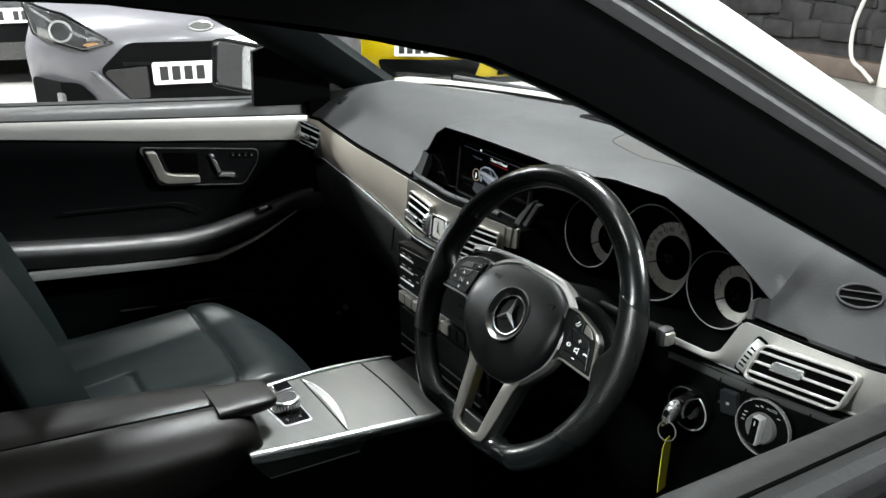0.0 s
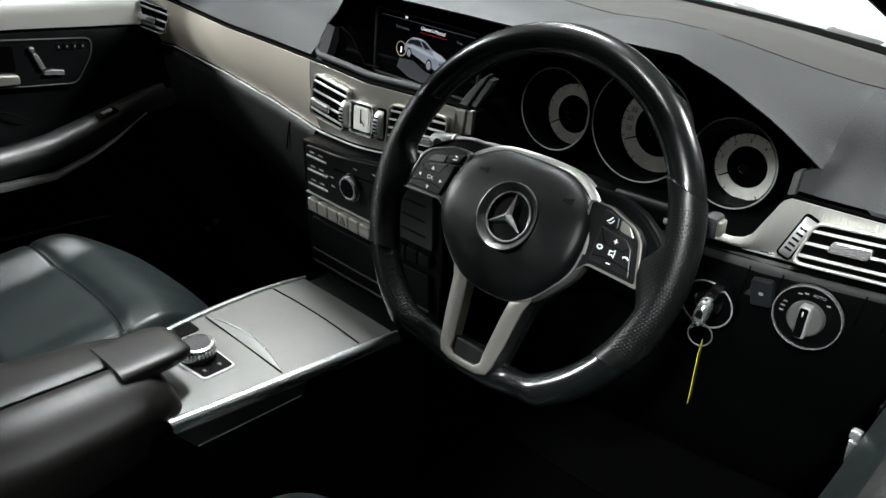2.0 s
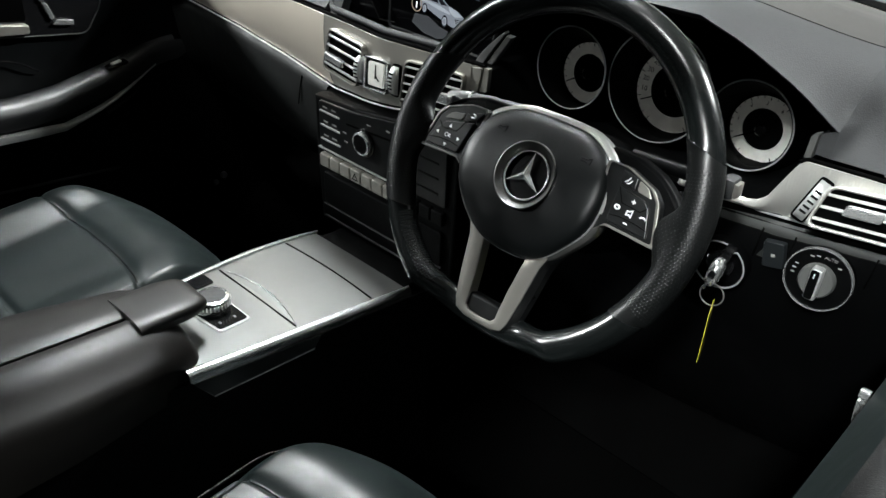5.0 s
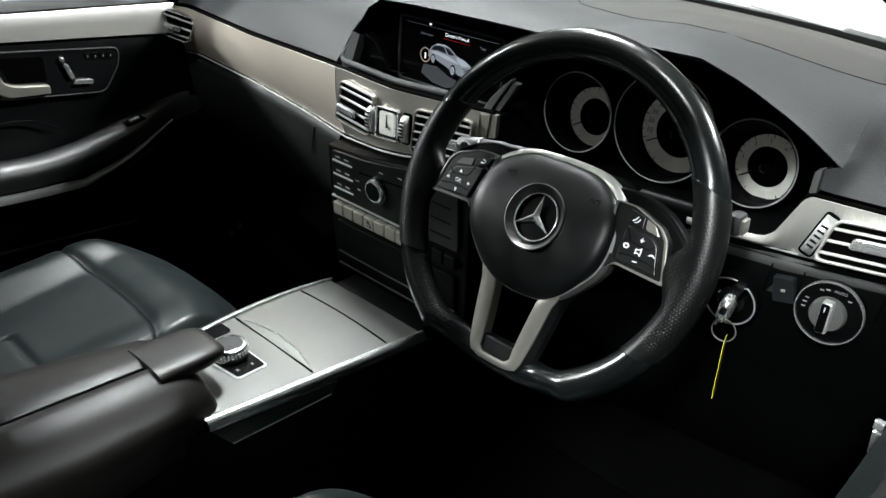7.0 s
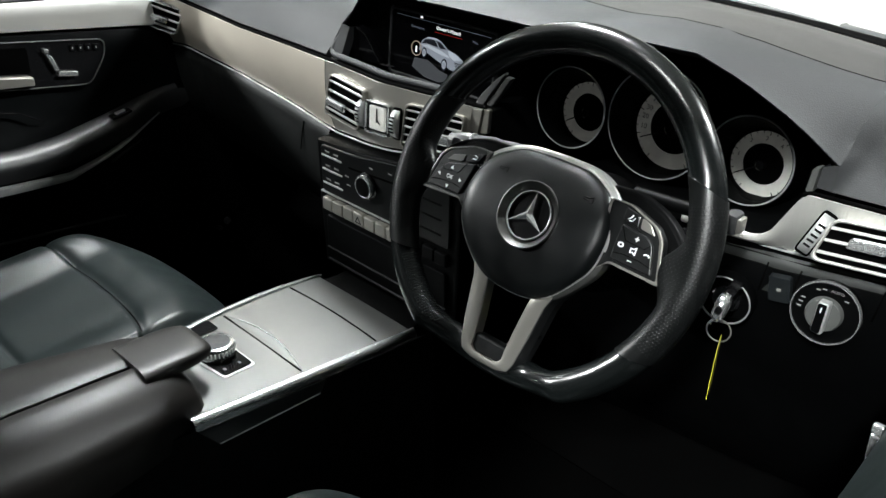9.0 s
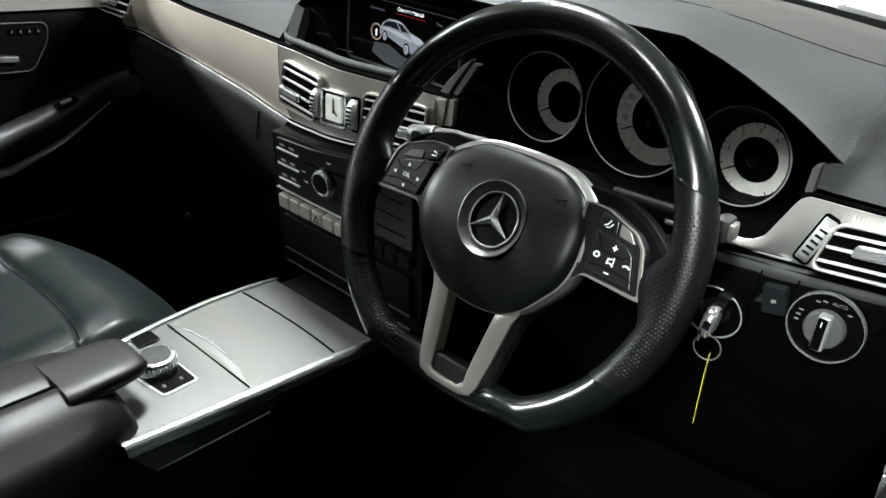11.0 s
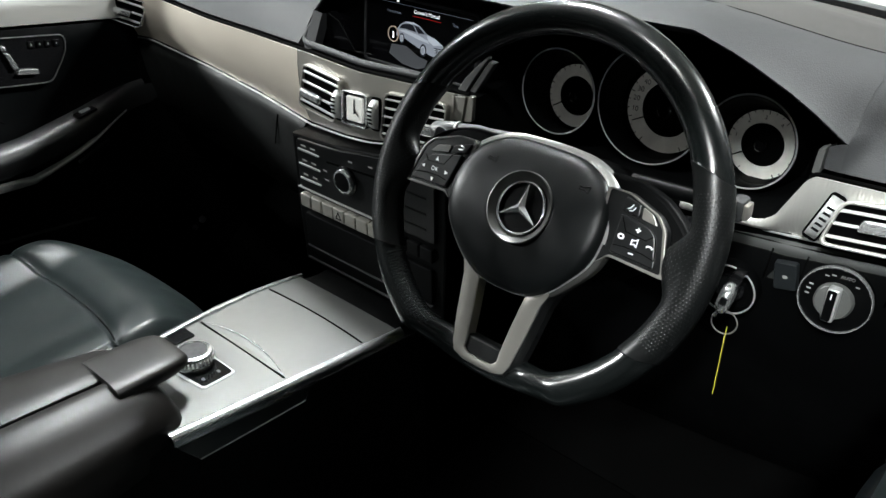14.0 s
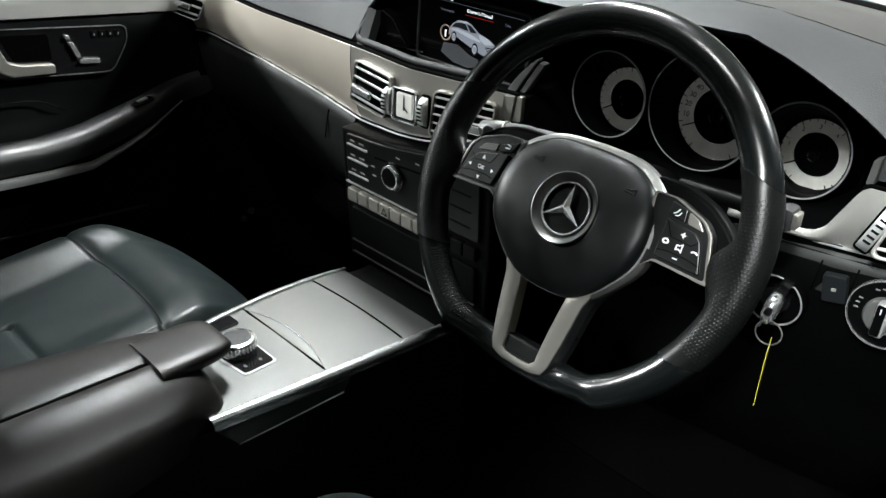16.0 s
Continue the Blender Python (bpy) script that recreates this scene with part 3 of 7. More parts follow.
loft(cheek, [[(-0.1390, 0.182, 0.9325), (-0.1370, 0.176, 0.9330), (-0.1150, 0.176, 0.9380), (-0.1110, 0.188, 0.9385)],
             [(-0.1325, 0.189, 0.9600), (-0.1305, 0.183, 0.9605), (-0.1110, 0.183, 0.9615), (-0.1070, 0.195, 0.9615)],
             [(-0.1255, 0.196, 0.9865), (-0.1240, 0.190, 0.9872), (-0.1070, 0.190, 0.9850), (-0.1030, 0.202, 0.9840)]])
part("recess_cheek", cheek, SOFT, dash, "grey vinyl cheek beside the screen", sharp=50)
part("screen_surround", prism(fc, rounded([(-0.1320, 0.9330), (-0.0520, 0.9420), (-0.0780, 0.9800), (-0.1060, 0.9860)], 0.004), -0.022, -0.006, 0.002), SCREEN, dash, "gloss black panel beside the screen")
part("facet_edge", tube([fc.at(a, b, -0.0050) for a, b in ((-0.0985, 0.9850), (-0.0793, 0.9781), (-0.0640, 0.9600), (-0.0499, 0.9425), (-0.0194, 0.9451))], 0.0009, 6), PLASTIC, dash)
words("Owner's Manual", sc, 0.0125, 0.0310, 0.0066, GLOW_W, screen)
words("Consumption", sc, -0.044, 0.0255, 0.0046, GLOW_G, screen)
words("Time", sc, 0.060, 0.0255, 0.0048, GLOW_G, screen)
part("screen_mark", prism(sc, [(-0.040, 0.0385), (-0.036, 0.0385), (-0.036, 0.0410), (-0.040, 0.0410)], 0.0, 0.0006), GLOW_W, screen)
part("screen_line", prism(sc, [(-0.012, 0.0250), (0.037, 0.0250), (0.037, 0.0257), (-0.012, 0.0257)], 0.0, 0.0006), GLOW_R, screen)
part("screen_line", prism(sc, [(-0.085, 0.0365), (0.085, 0.0365), (0.085, 0.0369), (-0.085, 0.0369)], 0.0, 0.0005), GLOW_G, screen)
cd = Plane(sc.at(0.0130, 0.0, 0.0), sc.u, sc.v)
SHEEN = material("screen_pale_silver", (0.36, 0.39, 0.44), 0.5, emit=0.42, vary=0, spec=0.0)
CAR = [(-0.052, -0.004), (-0.0515, 0.004), (-0.046, 0.011), (-0.036, 0.0165), (-0.022, 0.0175), (-0.012, 0.015), (0.0, 0.007), (0.016, 0.0035), (0.028, -0.002), (0.0315, -0.008), (0.031, -0.014), (0.022, -0.0195), (0.008, -0.0185), (-0.012, -0.013), (-0.036, -0.0055)]


def drawing(name, outline, level, mat):
    part(name, prism(cd, outline, level * 0.0003, level * 0.0003 + 0.0003), mat, screen)


drawing("screen_car", CAR, 0, GLOW_L)
drawing("screen_car_floor", [(-0.060, -0.016), (-0.034, -0.0145), (-0.012, -0.0235), (0.004, -0.0260), (0.000, -0.036), (-0.014, -0.0405), (-0.040, -0.0385), (-0.064, -0.029)], 0, material("screen_floor_glow", (0.030, 0.032, 0.035), 0.5, emit=0.8, vary=0, spec=0.0))
drawing("screen_car_flank", [(-0.051, 0.0035), (-0.036, 0.0060), (-0.012, 0.0030), (0.003, -0.0010), (0.005, -0.0040), (-0.014, -0.0020), (-0.036, 0.0020)], 1, SHEEN)
drawing("screen_car_bonnet", [(0.001, 0.0060), (0.016, 0.0030), (0.027, -0.0025), (0.013, -0.0050), (0.004, -0.001)], 1, SHEEN)
drawing("screen_car_roof", [(-0.040, 0.0152), (-0.036, 0.0162), (-0.022, 0.0172), (-0.013, 0.0150), (-0.023, 0.0152), (-0.031, 0.0150)], 1, SHEEN)
drawing("screen_car_window", [(-0.047, 0.0065), (-0.041, 0.0125), (-0.031, 0.0145), (-0.023, 0.0145), (-0.017, 0.0065), (-0.036, 0.0075)], 2, GLOW_D)
drawing("screen_car_window", [(-0.021, 0.0145), (-0.013, 0.0135), (-0.002, 0.0065), (-0.013, 0.0055)], 2, GLOW_D)
drawing("screen_car_grille", [(0.014, -0.0075), (0.029, -0.0065), (0.0295, -0.0125), (0.017, -0.014)], 2, GLOW_D)
for k in range(3):
    drawing("screen_car_bar", [(0.015, -0.0088 - 0.002 * k), (0.029, -0.0078 - 0.002 * k), (0.029, -0.0084 - 0.002 * k), (0.015, -0.0094 - 0.002 * k)], 3, SHEEN)
for a, b, r in ((-0.0415, -0.0055, 0.0068), (-0.0035, -0.0140, 0.0080)):
    drawing("screen_car_wheel", oval(r * 0.68, r, 20, (a, b)), 3, GLOW_D)
    drawing("screen_car_wheel", oval(r * 0.46, r * 0.68, 16, (a, b)), 4, SHEEN)
    drawing("screen_car_wheel", oval(r * 0.34, r * 0.52, 16, (a, b)), 5, GLOW_L)
part("screen_mark", ring_prism(sc, oval(0.0100, 0.0104, 28, (-0.0445, -0.003)), oval(0.0084, 0.0088, 28, (-0.0445, -0.003)), 0.0, 0.0006), GLOW_B, screen)
part("screen_mark", prism(sc, [(-0.0454, -0.008), (-0.0436, -0.008), (-0.0436, 0.000), (-0.0454, 0.000)], 0.0, 0.0008), GLOW_W, screen)

# divider between screen and instruments
dv = Plane((0, 0.205, 0), (1, 0, 0), (0, 0, 1))
DIVIDER = material("satin_grey_divider", (0.085, 0.085, 0.084), 0.40, vary=0.08, vary_scale=20)
part("divider", prism(dv, [(0.1141, 0.9150), (0.1290, 0.9160), (0.1505, 0.9485), (0.1705, 0.9755), (0.1696, 0.9778), (0.1560, 0.9665), (0.1345, 0.9440)], -0.006, 0.002, 0.0015), DIVIDER, dash, "slanted dark divider beside the screen")
part("divider", prism(dv, [(0.1312, 0.9160), (0.1408, 0.9170), (0.1535, 0.9340), (0.1785, 0.9714), (0.1690, 0.9720)], -0.010, -0.001, 0.0015), DIVIDER, dash, "slanted dark divider beside the screen")
tc = Plane((0, 0.165, 0), (1, 0, 0), (0, 0, 1))
part("trim_corner", prism(tc, rounded([(0.1450, 0.9060), (0.1629, 0.9067), (0.1690, 0.9405), (0.1477, 0.9368), (0.1400, 0.9300)], 0.002), -0.007, 0.0, 0.002), CENTRE, dash, "satin silver trim corner")
part("trim_corner_side", prism(tc, rounded([(0.1640, 0.9067), (0.1766, 0.9100), (0.1786, 0.9414), (0.1700, 0.9405)], 0.002), -0.008, -0.002, 0.002), CENTRE, dash)


# instruments
# slight glow added to brighten the dials under the cowl
GAUGE_FACE = material("olive_grey_dial_with_glow", (0.72, 0.72, 0.66), 0.6, emit=0.035, vary=0.12, vary_scale=60)


def gauge(x, y, z, r, needle, numbers=()):
    pl = Plane((x, y, z), (1, 0, 0), (0, 0.14, 1))
    rows = []
    for rr, h in ((r + 0.001, -0.036), (r + 0.001, 0.012), (r - 0.001, 0.014), (r - 0.003, 0.010), (r * 0.86, -0.031), (r * 0.80, -0.0335), (r * 0.10, -0.0335)):
        drop = -0.0115 * min(1.0, max(0.0, (0.0135 - h) / 0.045))
        rows.append([pl.at(rr * math.cos(t), drop + rr * math.sin(t), h) for t in np.linspace(0, 2 * math.pi, 57)[:-1]])
    g = part("gauge", loft(bmesh.new(), rows, True), PLASTIC, dash, "round gauge with a chrome rim and pale dial")
    part("chrome_rim", tube([pl.at(r * math.cos(t), r * math.sin(t), 0.0135) for t in np.linspace(0, 2 * math.pi, 57)[:-1]], 0.0011, 6, True), SATIN, g)
    pl = Plane(pl.at(0, -0.0115, -0.0315), pl.u, pl.v)
    ro, ri = r * 0.765, r * 0.485
    a0, a1 = radians(-58), radians(238)
    part("dial", ring_prism(pl, oval(ro, ro, 56), oval(ri, ri, 56), -0.003, 0.0), GAUGE_FACE, g, "pale grey dial ring")
    for k in range(25):
        t = a0 + (a1 - a0) * k / 24
        l = 0.10 if k % 3 == 0 else 0.05
        c, s = math.cos(t), math.sin(t)
        w = 0.0004
        part("tick", prism(pl, [(ro * c - w * s, ro * s + w * c), (ro * (1 - l) * c - w * s, ro * (1 - l) * s + w * c), (ro * (1 - l) * c + w * s, ro * (1 - l) * s - w * c), (ro * c + w * s, ro * s - w * c)], 0.0, 0.0007), GLOSS, g)
    for text, deg in numbers:
        t = radians(deg)
        words(text, pl, r * 0.61 * math.cos(t), r * 0.61 * math.sin(t), r * 0.135, GLOSS, g, 0.0007)
    t = radians(needle)
    c, s = math.cos(t), math.sin(t)
    part("needle", prism(pl, [(-0.15 * r * c - 0.0015 * s, -0.15 * r * s + 0.0015 * c), (-0.15 * r * c + 0.0015 * s, -0.15 * r * s - 0.0015 * c), (0.66 * r * c + 0.0006 * s, 0.66 * r * s - 0.0006 * c), (0.66 * r * c - 0.0006 * s, 0.66 * r * s + 0.0006 * c)], 0.004, 0.0055), GLOSS, g)
    part("hub", lathe(pl, [(0.14 * r, 0.0), (0.14 * r, 0.006), (0.10 * r, 0.008)], 24), GLOSS, g)


gauge(0.2355, 0.270, 0.935, 0.0508, 212)
gauge(0.3540, 0.278, 0.944, 0.0660, 208, (("10", 190), ("20", 172), ("30", 155), ("40", 138), ("50", 122), ("60", 106), ("80", 76)))
gauge(0.4715, 0.275, 0.935, 0.0495, 212, (("1", 172), ("2", 130), ("3", 95), ("4", 58)))

# sensor and speaker on the dash top, side demister slots
part("sensor_cover", prism(Plane((-0.016, 0.53, 1.0135), (1, 0, 0.02), (0, 1, -0.05)), rounded([(-0.075, -0.014), (0.075, -0.010), (0.075, 0.010), (-0.075, 0.014)], 0.01), -0.01, 0.006, 0.004), GLOSS, dash, "oblong gloss black sensor cover")
for dx, dy in ((-0.05, 0.002), (0.01, -0.002), (0.05, 0.003)):
    part("sensor_dome", lathe(Plane((-0.016 + dx, 0.53 + dy, 1.0175), (1, 0, 0), (0, 1, 0)), [(0.010, 0), (0.009, 0.004), (0.005, 0.007), (0.001, 0.008)], 20), PLASTIC, dash)


def demister(pl):
    d = part("demister", ring_prism(pl, oval(0.0240, 0.0164, 32), oval(0.0208, 0.0132, 32), -0.006, 0.0014, 0.0008), SOFT, dash, "oval demister outlet")
    part("hollow", prism(pl, oval(0.0209, 0.0133, 32), -0.003, 0.001), CARPET, d)
    for k in (-0.5, 0.5):
        h = 0.0190
        part("slat", prism(pl, [(-h, 0.0095 * k - 0.0010), (h, 0.0095 * k - 0.0010), (h, 0.0095 * k + 0.0010), (-h, 0.0095 * k + 0.0010)], 0.001, 0.0020), SOFT, d)


demister(Plane((0.648, 0.2655, top_z(0.648, 0.2655) + 0.0008), (1, 0.49, 0.085), (-0.6, 1, 0.83)))
demister(Plane((-0.681, 0.308, 0.958), (1, 0, 0.28), (0, 1, 0.70)))

# seam across the dash top behind the instruments
seam = [(-0.02, 0.60), (0.06, 0.50), (0.13, 0.395), (0.20, 0.352), (0.27, 0.326), (0.34, 0.309), (0.40, 0.303), (0.46, 0.306), (0.52, 0.315), (0.60, 0.328), (0.68, 0.345)]
SEAM = material("dark_worn_seam", (0.006, 0.0062, 0.0064), 0.9, vary=0.2, vary_scale=60, spec=0.05)
part("top_seam", tube([(x, y, top_z(x, y) - 0.0001) for x, y, z in spline([(a, b, 0.0) for a, b in seam], 8)], 0.0008, 6), SEAM, dash, "fine seam across the dash top")

# band of plates that carries the switches
rows = []
for x in np.linspace(0.46, 0.745, 30):
    y, z = interp(TRIM_Y, x), interp(BOT_Z, x)
    rows.append([(x, y + a, z + b) for a, b in ((0.012, -0.001), (0.006, -0.006), (0.0045, -0.014), (0.0050, -0.044), (0.008, -0.050), (0.014, -0.052))])
BAND = material("dark_grey_switch_plate", (0.019, 0.0205, 0.0195), 0.46, bump=0.1, grain=-900, vary=0.1, spec=0.3)
part("switch_band", loft(bmesh.new(), rows), BAND, dash, "dark grey band of switch plates", sharp=50)
for x in (0.5385, 0.5720, 0.6500, 0.6740, 0.7000):
    y, z = interp(TRIM_Y, x), interp(BOT_Z, x)
    part("plate_joint", tube([(x, y + 0.0046, z - 0.010), (x - 0.004, y + 0.0048, z - 0.046)], 0.0010, 6), CARPET, dash)

# light switch, ignition, fog switch
kn = Plane((0.6060, 0.2013, 0.8315), (1, 0.06, 0), (0, 0.12, 1))
sw = part("light_switch", lathe(kn, [(0.0345, 0.001), (0.0345, 0.0045), (0.0339, 0.0064), (0.0330, 0.0064), (0.0326, 0.004)], 56), CHROME, dash, "rotary light switch with a chrome ring")
part("switch_base", lathe(kn, [(0.0340, -0.016), (0.0340, 0.0012), (0.0330, 0.0012)], 48), PLASTIC, sw)
part("switch_face", lathe(kn, [(0.0328, -0.002), (0.0326, 0.004), (0.0194, 0.0045)], 48), PLASTIC, sw)
part("switch_knob", lathe(kn, [(0.0185, 0.002), (0.0180, 0.010), (0.0165, 0.012), (0.0, 0.0122)], 40), SILVER, sw, "satin silver knob")
tk = math.radians(90)
bar = [(-0.0175, -0.0058), (0.0175, -0.0058), (0.0175, 0.0058), (-0.0175, 0.0058)]
bar = [(a * math.cos(tk) - b * math.sin(tk), a * math.sin(tk) + b * math.cos(tk)) for a, b in bar]
part("knob_grip", prism(kn, rounded(bar, 0.003), 0.010, 0.021, 0.002), SATIN, sw)
bar2 = [(a * 0.72 - 0.0008, b * 0.90) for a, b in bar]
part("grip_inlay", prism(kn, rounded(bar2, 0.002), 0.0205, 0.0220), PLASTIC, sw, "black inlay of the grip")
part("switch_mark", prism(kn, [(-0.0015, 0.007), (-0.0004, 0.007), (-0.0004, 0.0125), (-0.0015, 0.0125)], 0.0220, 0.0224), WHITE_MARK, sw)
words("AUTO", kn, 0.0062, 0.0252, 0.0047, DIAL, sw, 0.0047)
for deg in (50, 104, 118, 158, 170, 182):
    t = radians(deg)
    c, s = 0.0255 * math.cos(t), 0.0255 * math.sin(t)
    part("switch_mark", prism(kn, [(c - 0.0020, s - 0.0007), (c + 0.0020, s - 0.0007), (c + 0.0020, s + 0.0007), (c - 0.0020, s + 0.0007)], 0.0045, 0.0050), DIAL, sw)
fg = Plane((0.5570, 0.2005, 0.8385), (1, 0.08, 0.16), (0, -0.02, 1))
KEYPLATE = material("blue_black_key_plate", (0.0075, 0.0090, 0.0100), 0.36, vary=0.1, spec=0.4)
fog = part("fog_switch", prism(fg, rounded([(-0.0112, -0.0150), (0.0112, -0.0145), (0.0112, 0.0145), (-0.0108, 0.0150)], 0.003), -0.014, 0.005, 0.001), KEYPLATE, dash, "small black fog light switch")
part("switch_mark", prism(fg, rounded([(-0.0022, -0.0016), (0.0022, -0.0016), (0.0022, 0.0016), (-0.0022, 0.0016)], 0.0008), 0.005, 0.0056), DIAL, fog)
ig = Plane((0.5065, 0.192, 0.806), (1, 0.05, 0), (0, -0.02, 1))
ign = part("ignition_lock", lathe(ig, [(0.031, -0.01), (0.031, 0.003), (0.0295, 0.005), (0.028, 0.003), (0.027, -0.006), (0.010, -0.008)], 44), PLASTIC, dash, "round ignition lock with a key in it")
part("lock_ring", tube([ig.at(0.0285 * math.cos(t), 0.0285 * math.sin(t), 0.0045) for t in np.linspace(0, 2 * math.pi, 45)[:-1]], 0.0011, 6, True), SATIN, ign)
part("lock_plug", lathe(ig, [(0.016, -0.006), (0.016, 0.002), (0.014, 0.003)], 30), GLOSS, ign)

# ---- key ----
key = thing("car_key", (0.518, 0.165, 0.829), "chrome and black car key hanging in the ignition", "key")
kp = Plane((0.5215, 0.158, 0.828), (0.16, -1, 0.10), (0.16, 0.10, 1))
part("key_body", prism(kp, rounded([(-0.034, -0.008), (-0.016, -0.0165), (0.024, -0.0150), (0.026, 0.0140), (-0.016, 0.0165), (-0.034, 0.008)], 0.006), -0.0058, 0.0058, 0.003, None, 3), GLOSS, key, "dark grip of the key")
rows = []
for k in range(9):
    q = k / 8
    w = math.sqrt(max(0.0, 1 - (q * 0.97) ** 2.6))
    ring = []
    for t in np.linspace(0, 2 * math.pi, 25)[:-1]:
        c, e = math.cos(t), math.sin(t)
        ring.append(kp.at(0.018 + 0.0165 * q, -0.001 + 0.0165 * w ** 0.6 * math.copysign(abs(e) ** 0.75, e), 0.0076 * w ** 0.7 * math.copysign(abs(c) ** 0.7, c)))
    rows.append(ring)
part("key_cap", loft(bmesh.new(), rows, True, True), CHROME, key, "rounded chrome end of the key", sharp=50)
part("cap_slot", prism(Plane(kp.at(0.0345, 0.0015, 0.0), kp.n * -1, kp.v), rounded([(-0.0036, -0.0045), (0.0036, -0.0045), (0.0030, 0.0040), (-0.0030, 0.0040)], 0.0012), -0.004, 0.0006), GLOSS, key)
part("key_loop", tube([kp.at(0.024 + 0.0052 * math.cos(t), -0.0165 + 0.0062 * math.sin(t), 0.0025) for t in np.linspace(0, 2 * math.pi, 17)[:-1]], 0.0013, 8, True), CHROME, key)
rc = Vector((0.5325, 0.1230, 0.8115))
part("key_ring", tube([rc + Vector((0.0128 * math.cos(t), 0.004 * math.sin(t), 0.0105 * math.sin(t))) for t in np.linspace(0, 2 * math.pi, 33)[:-1]], 0.0008, 6, True), SPOKE, key)
tag_pl = Plane((0.5368, 0.121, 0.769), (0.276, -0.961, 0), (0, 0.0, 1))
tag = thing("key_tag", (0.517, 0.118, 0.71), "narrow yellow plastic tag hanging from the key ring", "key tag")
part("tag_strip", prism(tag_pl, [(-0.0105, -0.041), (0.0105, -0.037), (0.0110, 0.028), (0.005, 0.037), (-0.005, 0.037), (-0.0110, 0.024)], -0.0004, 0.0004), YELLOW_TAG, tag)

# ---- steering wheel ----
RK = radians(26.5)
wp = Plane((0.367, 0.0222, 0.9245), (1, 0, 0), (0, math.sin(RK), math.cos(RK)))
wheel = thing("steering_wheel", (0.37, 0.06, 0.80), "black leather three-spoke steering wheel with silver bezels", "steering wheel")
RIM_R, RIM_T = 0.1730, 0.0158


def rim_point(t, r=RIM_R):
    """Centre line of the rim; the bottom is slightly flattened."""
    a, b = r * math.cos(t), r * math.sin(t)
    if b < -0.150:
        b = -0.150 + (b + 0.150) * 0.5
    return wp.at(a, b, 0.0)


def thumb(deg):
    """How far the grip swells inwards for the thumb."""
    d = deg if deg < 90 else 180 - deg
    q = (d + 1.0) / 13.0 if d < -1.0 else (d + 1.0) / 10.5
    return 0.0185 * math.cos(q * math.pi / 2) ** 1.4 if abs(q) < 1 else 0.0


def rim_skin(deg, phi, r, grip, lift=0.0):
    """A place on the rim: phi 0 faces outwards, 90 degrees the driver."""
    t = radians(deg)
    c = rim_point(t)
    out = (rim_point(t, RIM_R + 0.01) - rim_point(t, RIM_R - 0.01)).normalized()
    ca, sa = math.cos(phi), math.sin(phi)
    e = thumb(deg) if grip else 0.0
    inner = max(0.0, -ca)
    # the rim dips behind the foot of the forked spoke
    dip = min(1.0, max(0.0, (32 - abs(deg - 270)) / 18))
    c = c - wp.n * 0.0165 * dip * dip * (3 - 2 * dip)
    return c + out * ((r + lift) * ca - e * inner ** 1.5) + wp.n * ((r + lift) * sa * (1 - 0.25 * (e / 0.0185) * inner))


def rim_span(d0, d1, slant0, slant1, r, n, name, mat, label, grip=False):
    """A length of rim whose ends are cut on the slant, and lipped under at the joints."""
    rows = []
    for i in range(-1, n + 2):
        q = min(1.0, max(0.0, i / n))
        rr = r if 0 <= i <= n else r - 0.0016
        row = []
        for k in range(24):
            phi = 2 * math.pi * k / 24
            s0, s1 = d0 + slant0 * math.cos(phi), d1 + slant1 * math.cos(phi)
            row.append(rim_skin(s0 + (s1 - s0) * q, phi, rr, grip))
        rows.append(row)
    return part(name, loft(bmesh.new(), rows, True, True), mat, wheel, label, sharp=50)


PERF = material("perforated_leather", (0.0030, 0.0034, 0.0034), 0.36, bump=0.05, grain=-900, vary=0.1, vary_scale=30, spec=0.26, rough_vary=0.02)
UP, LOW_END = 26.2, -31.0
rim_span(UP + 0.25, 180 - UP - 0.25, -4.7, 4.7, RIM_T, 48, "rim_top", RIM, "smooth worn black leather rim")
rim_span(180 - UP, 180 - LOW_END, 4.7, -3.2, RIM_T + 0.0008, 30, "rim_grip", PERF, "perforated black leather grip", True)
rim_span(LOW_END, UP, 3.2, -4.7, RIM_T + 0.0008, 30, "rim_grip", PERF, "perforated black leather grip", True)
rim_span(180 - LOW_END + 0.25, 360 + LOW_END - 0.25, -3.2, 3.2, RIM_T, 60, "rim_bottom", RIM, "smooth worn black leather rim")
for d, sl in ((UP, -4.7), (180 - UP, 4.7), (LOW_END, 3.2), (180 - LOW_END, -3.2)):
    line = [rim_skin(d + sl * math.cos(p), p, RIM_T - 0.0004, False) for p in np.linspace(0, 2 * math.pi, 33)[:-1]]
    part("rim_joint", tube(line, 0.0011, 6, True), GLOSS, wheel)
PIMPLE = material("pressed_leather_dots", (0.0050, 0.0056, 0.0056), 0.30, vary=0, spec=0.28)


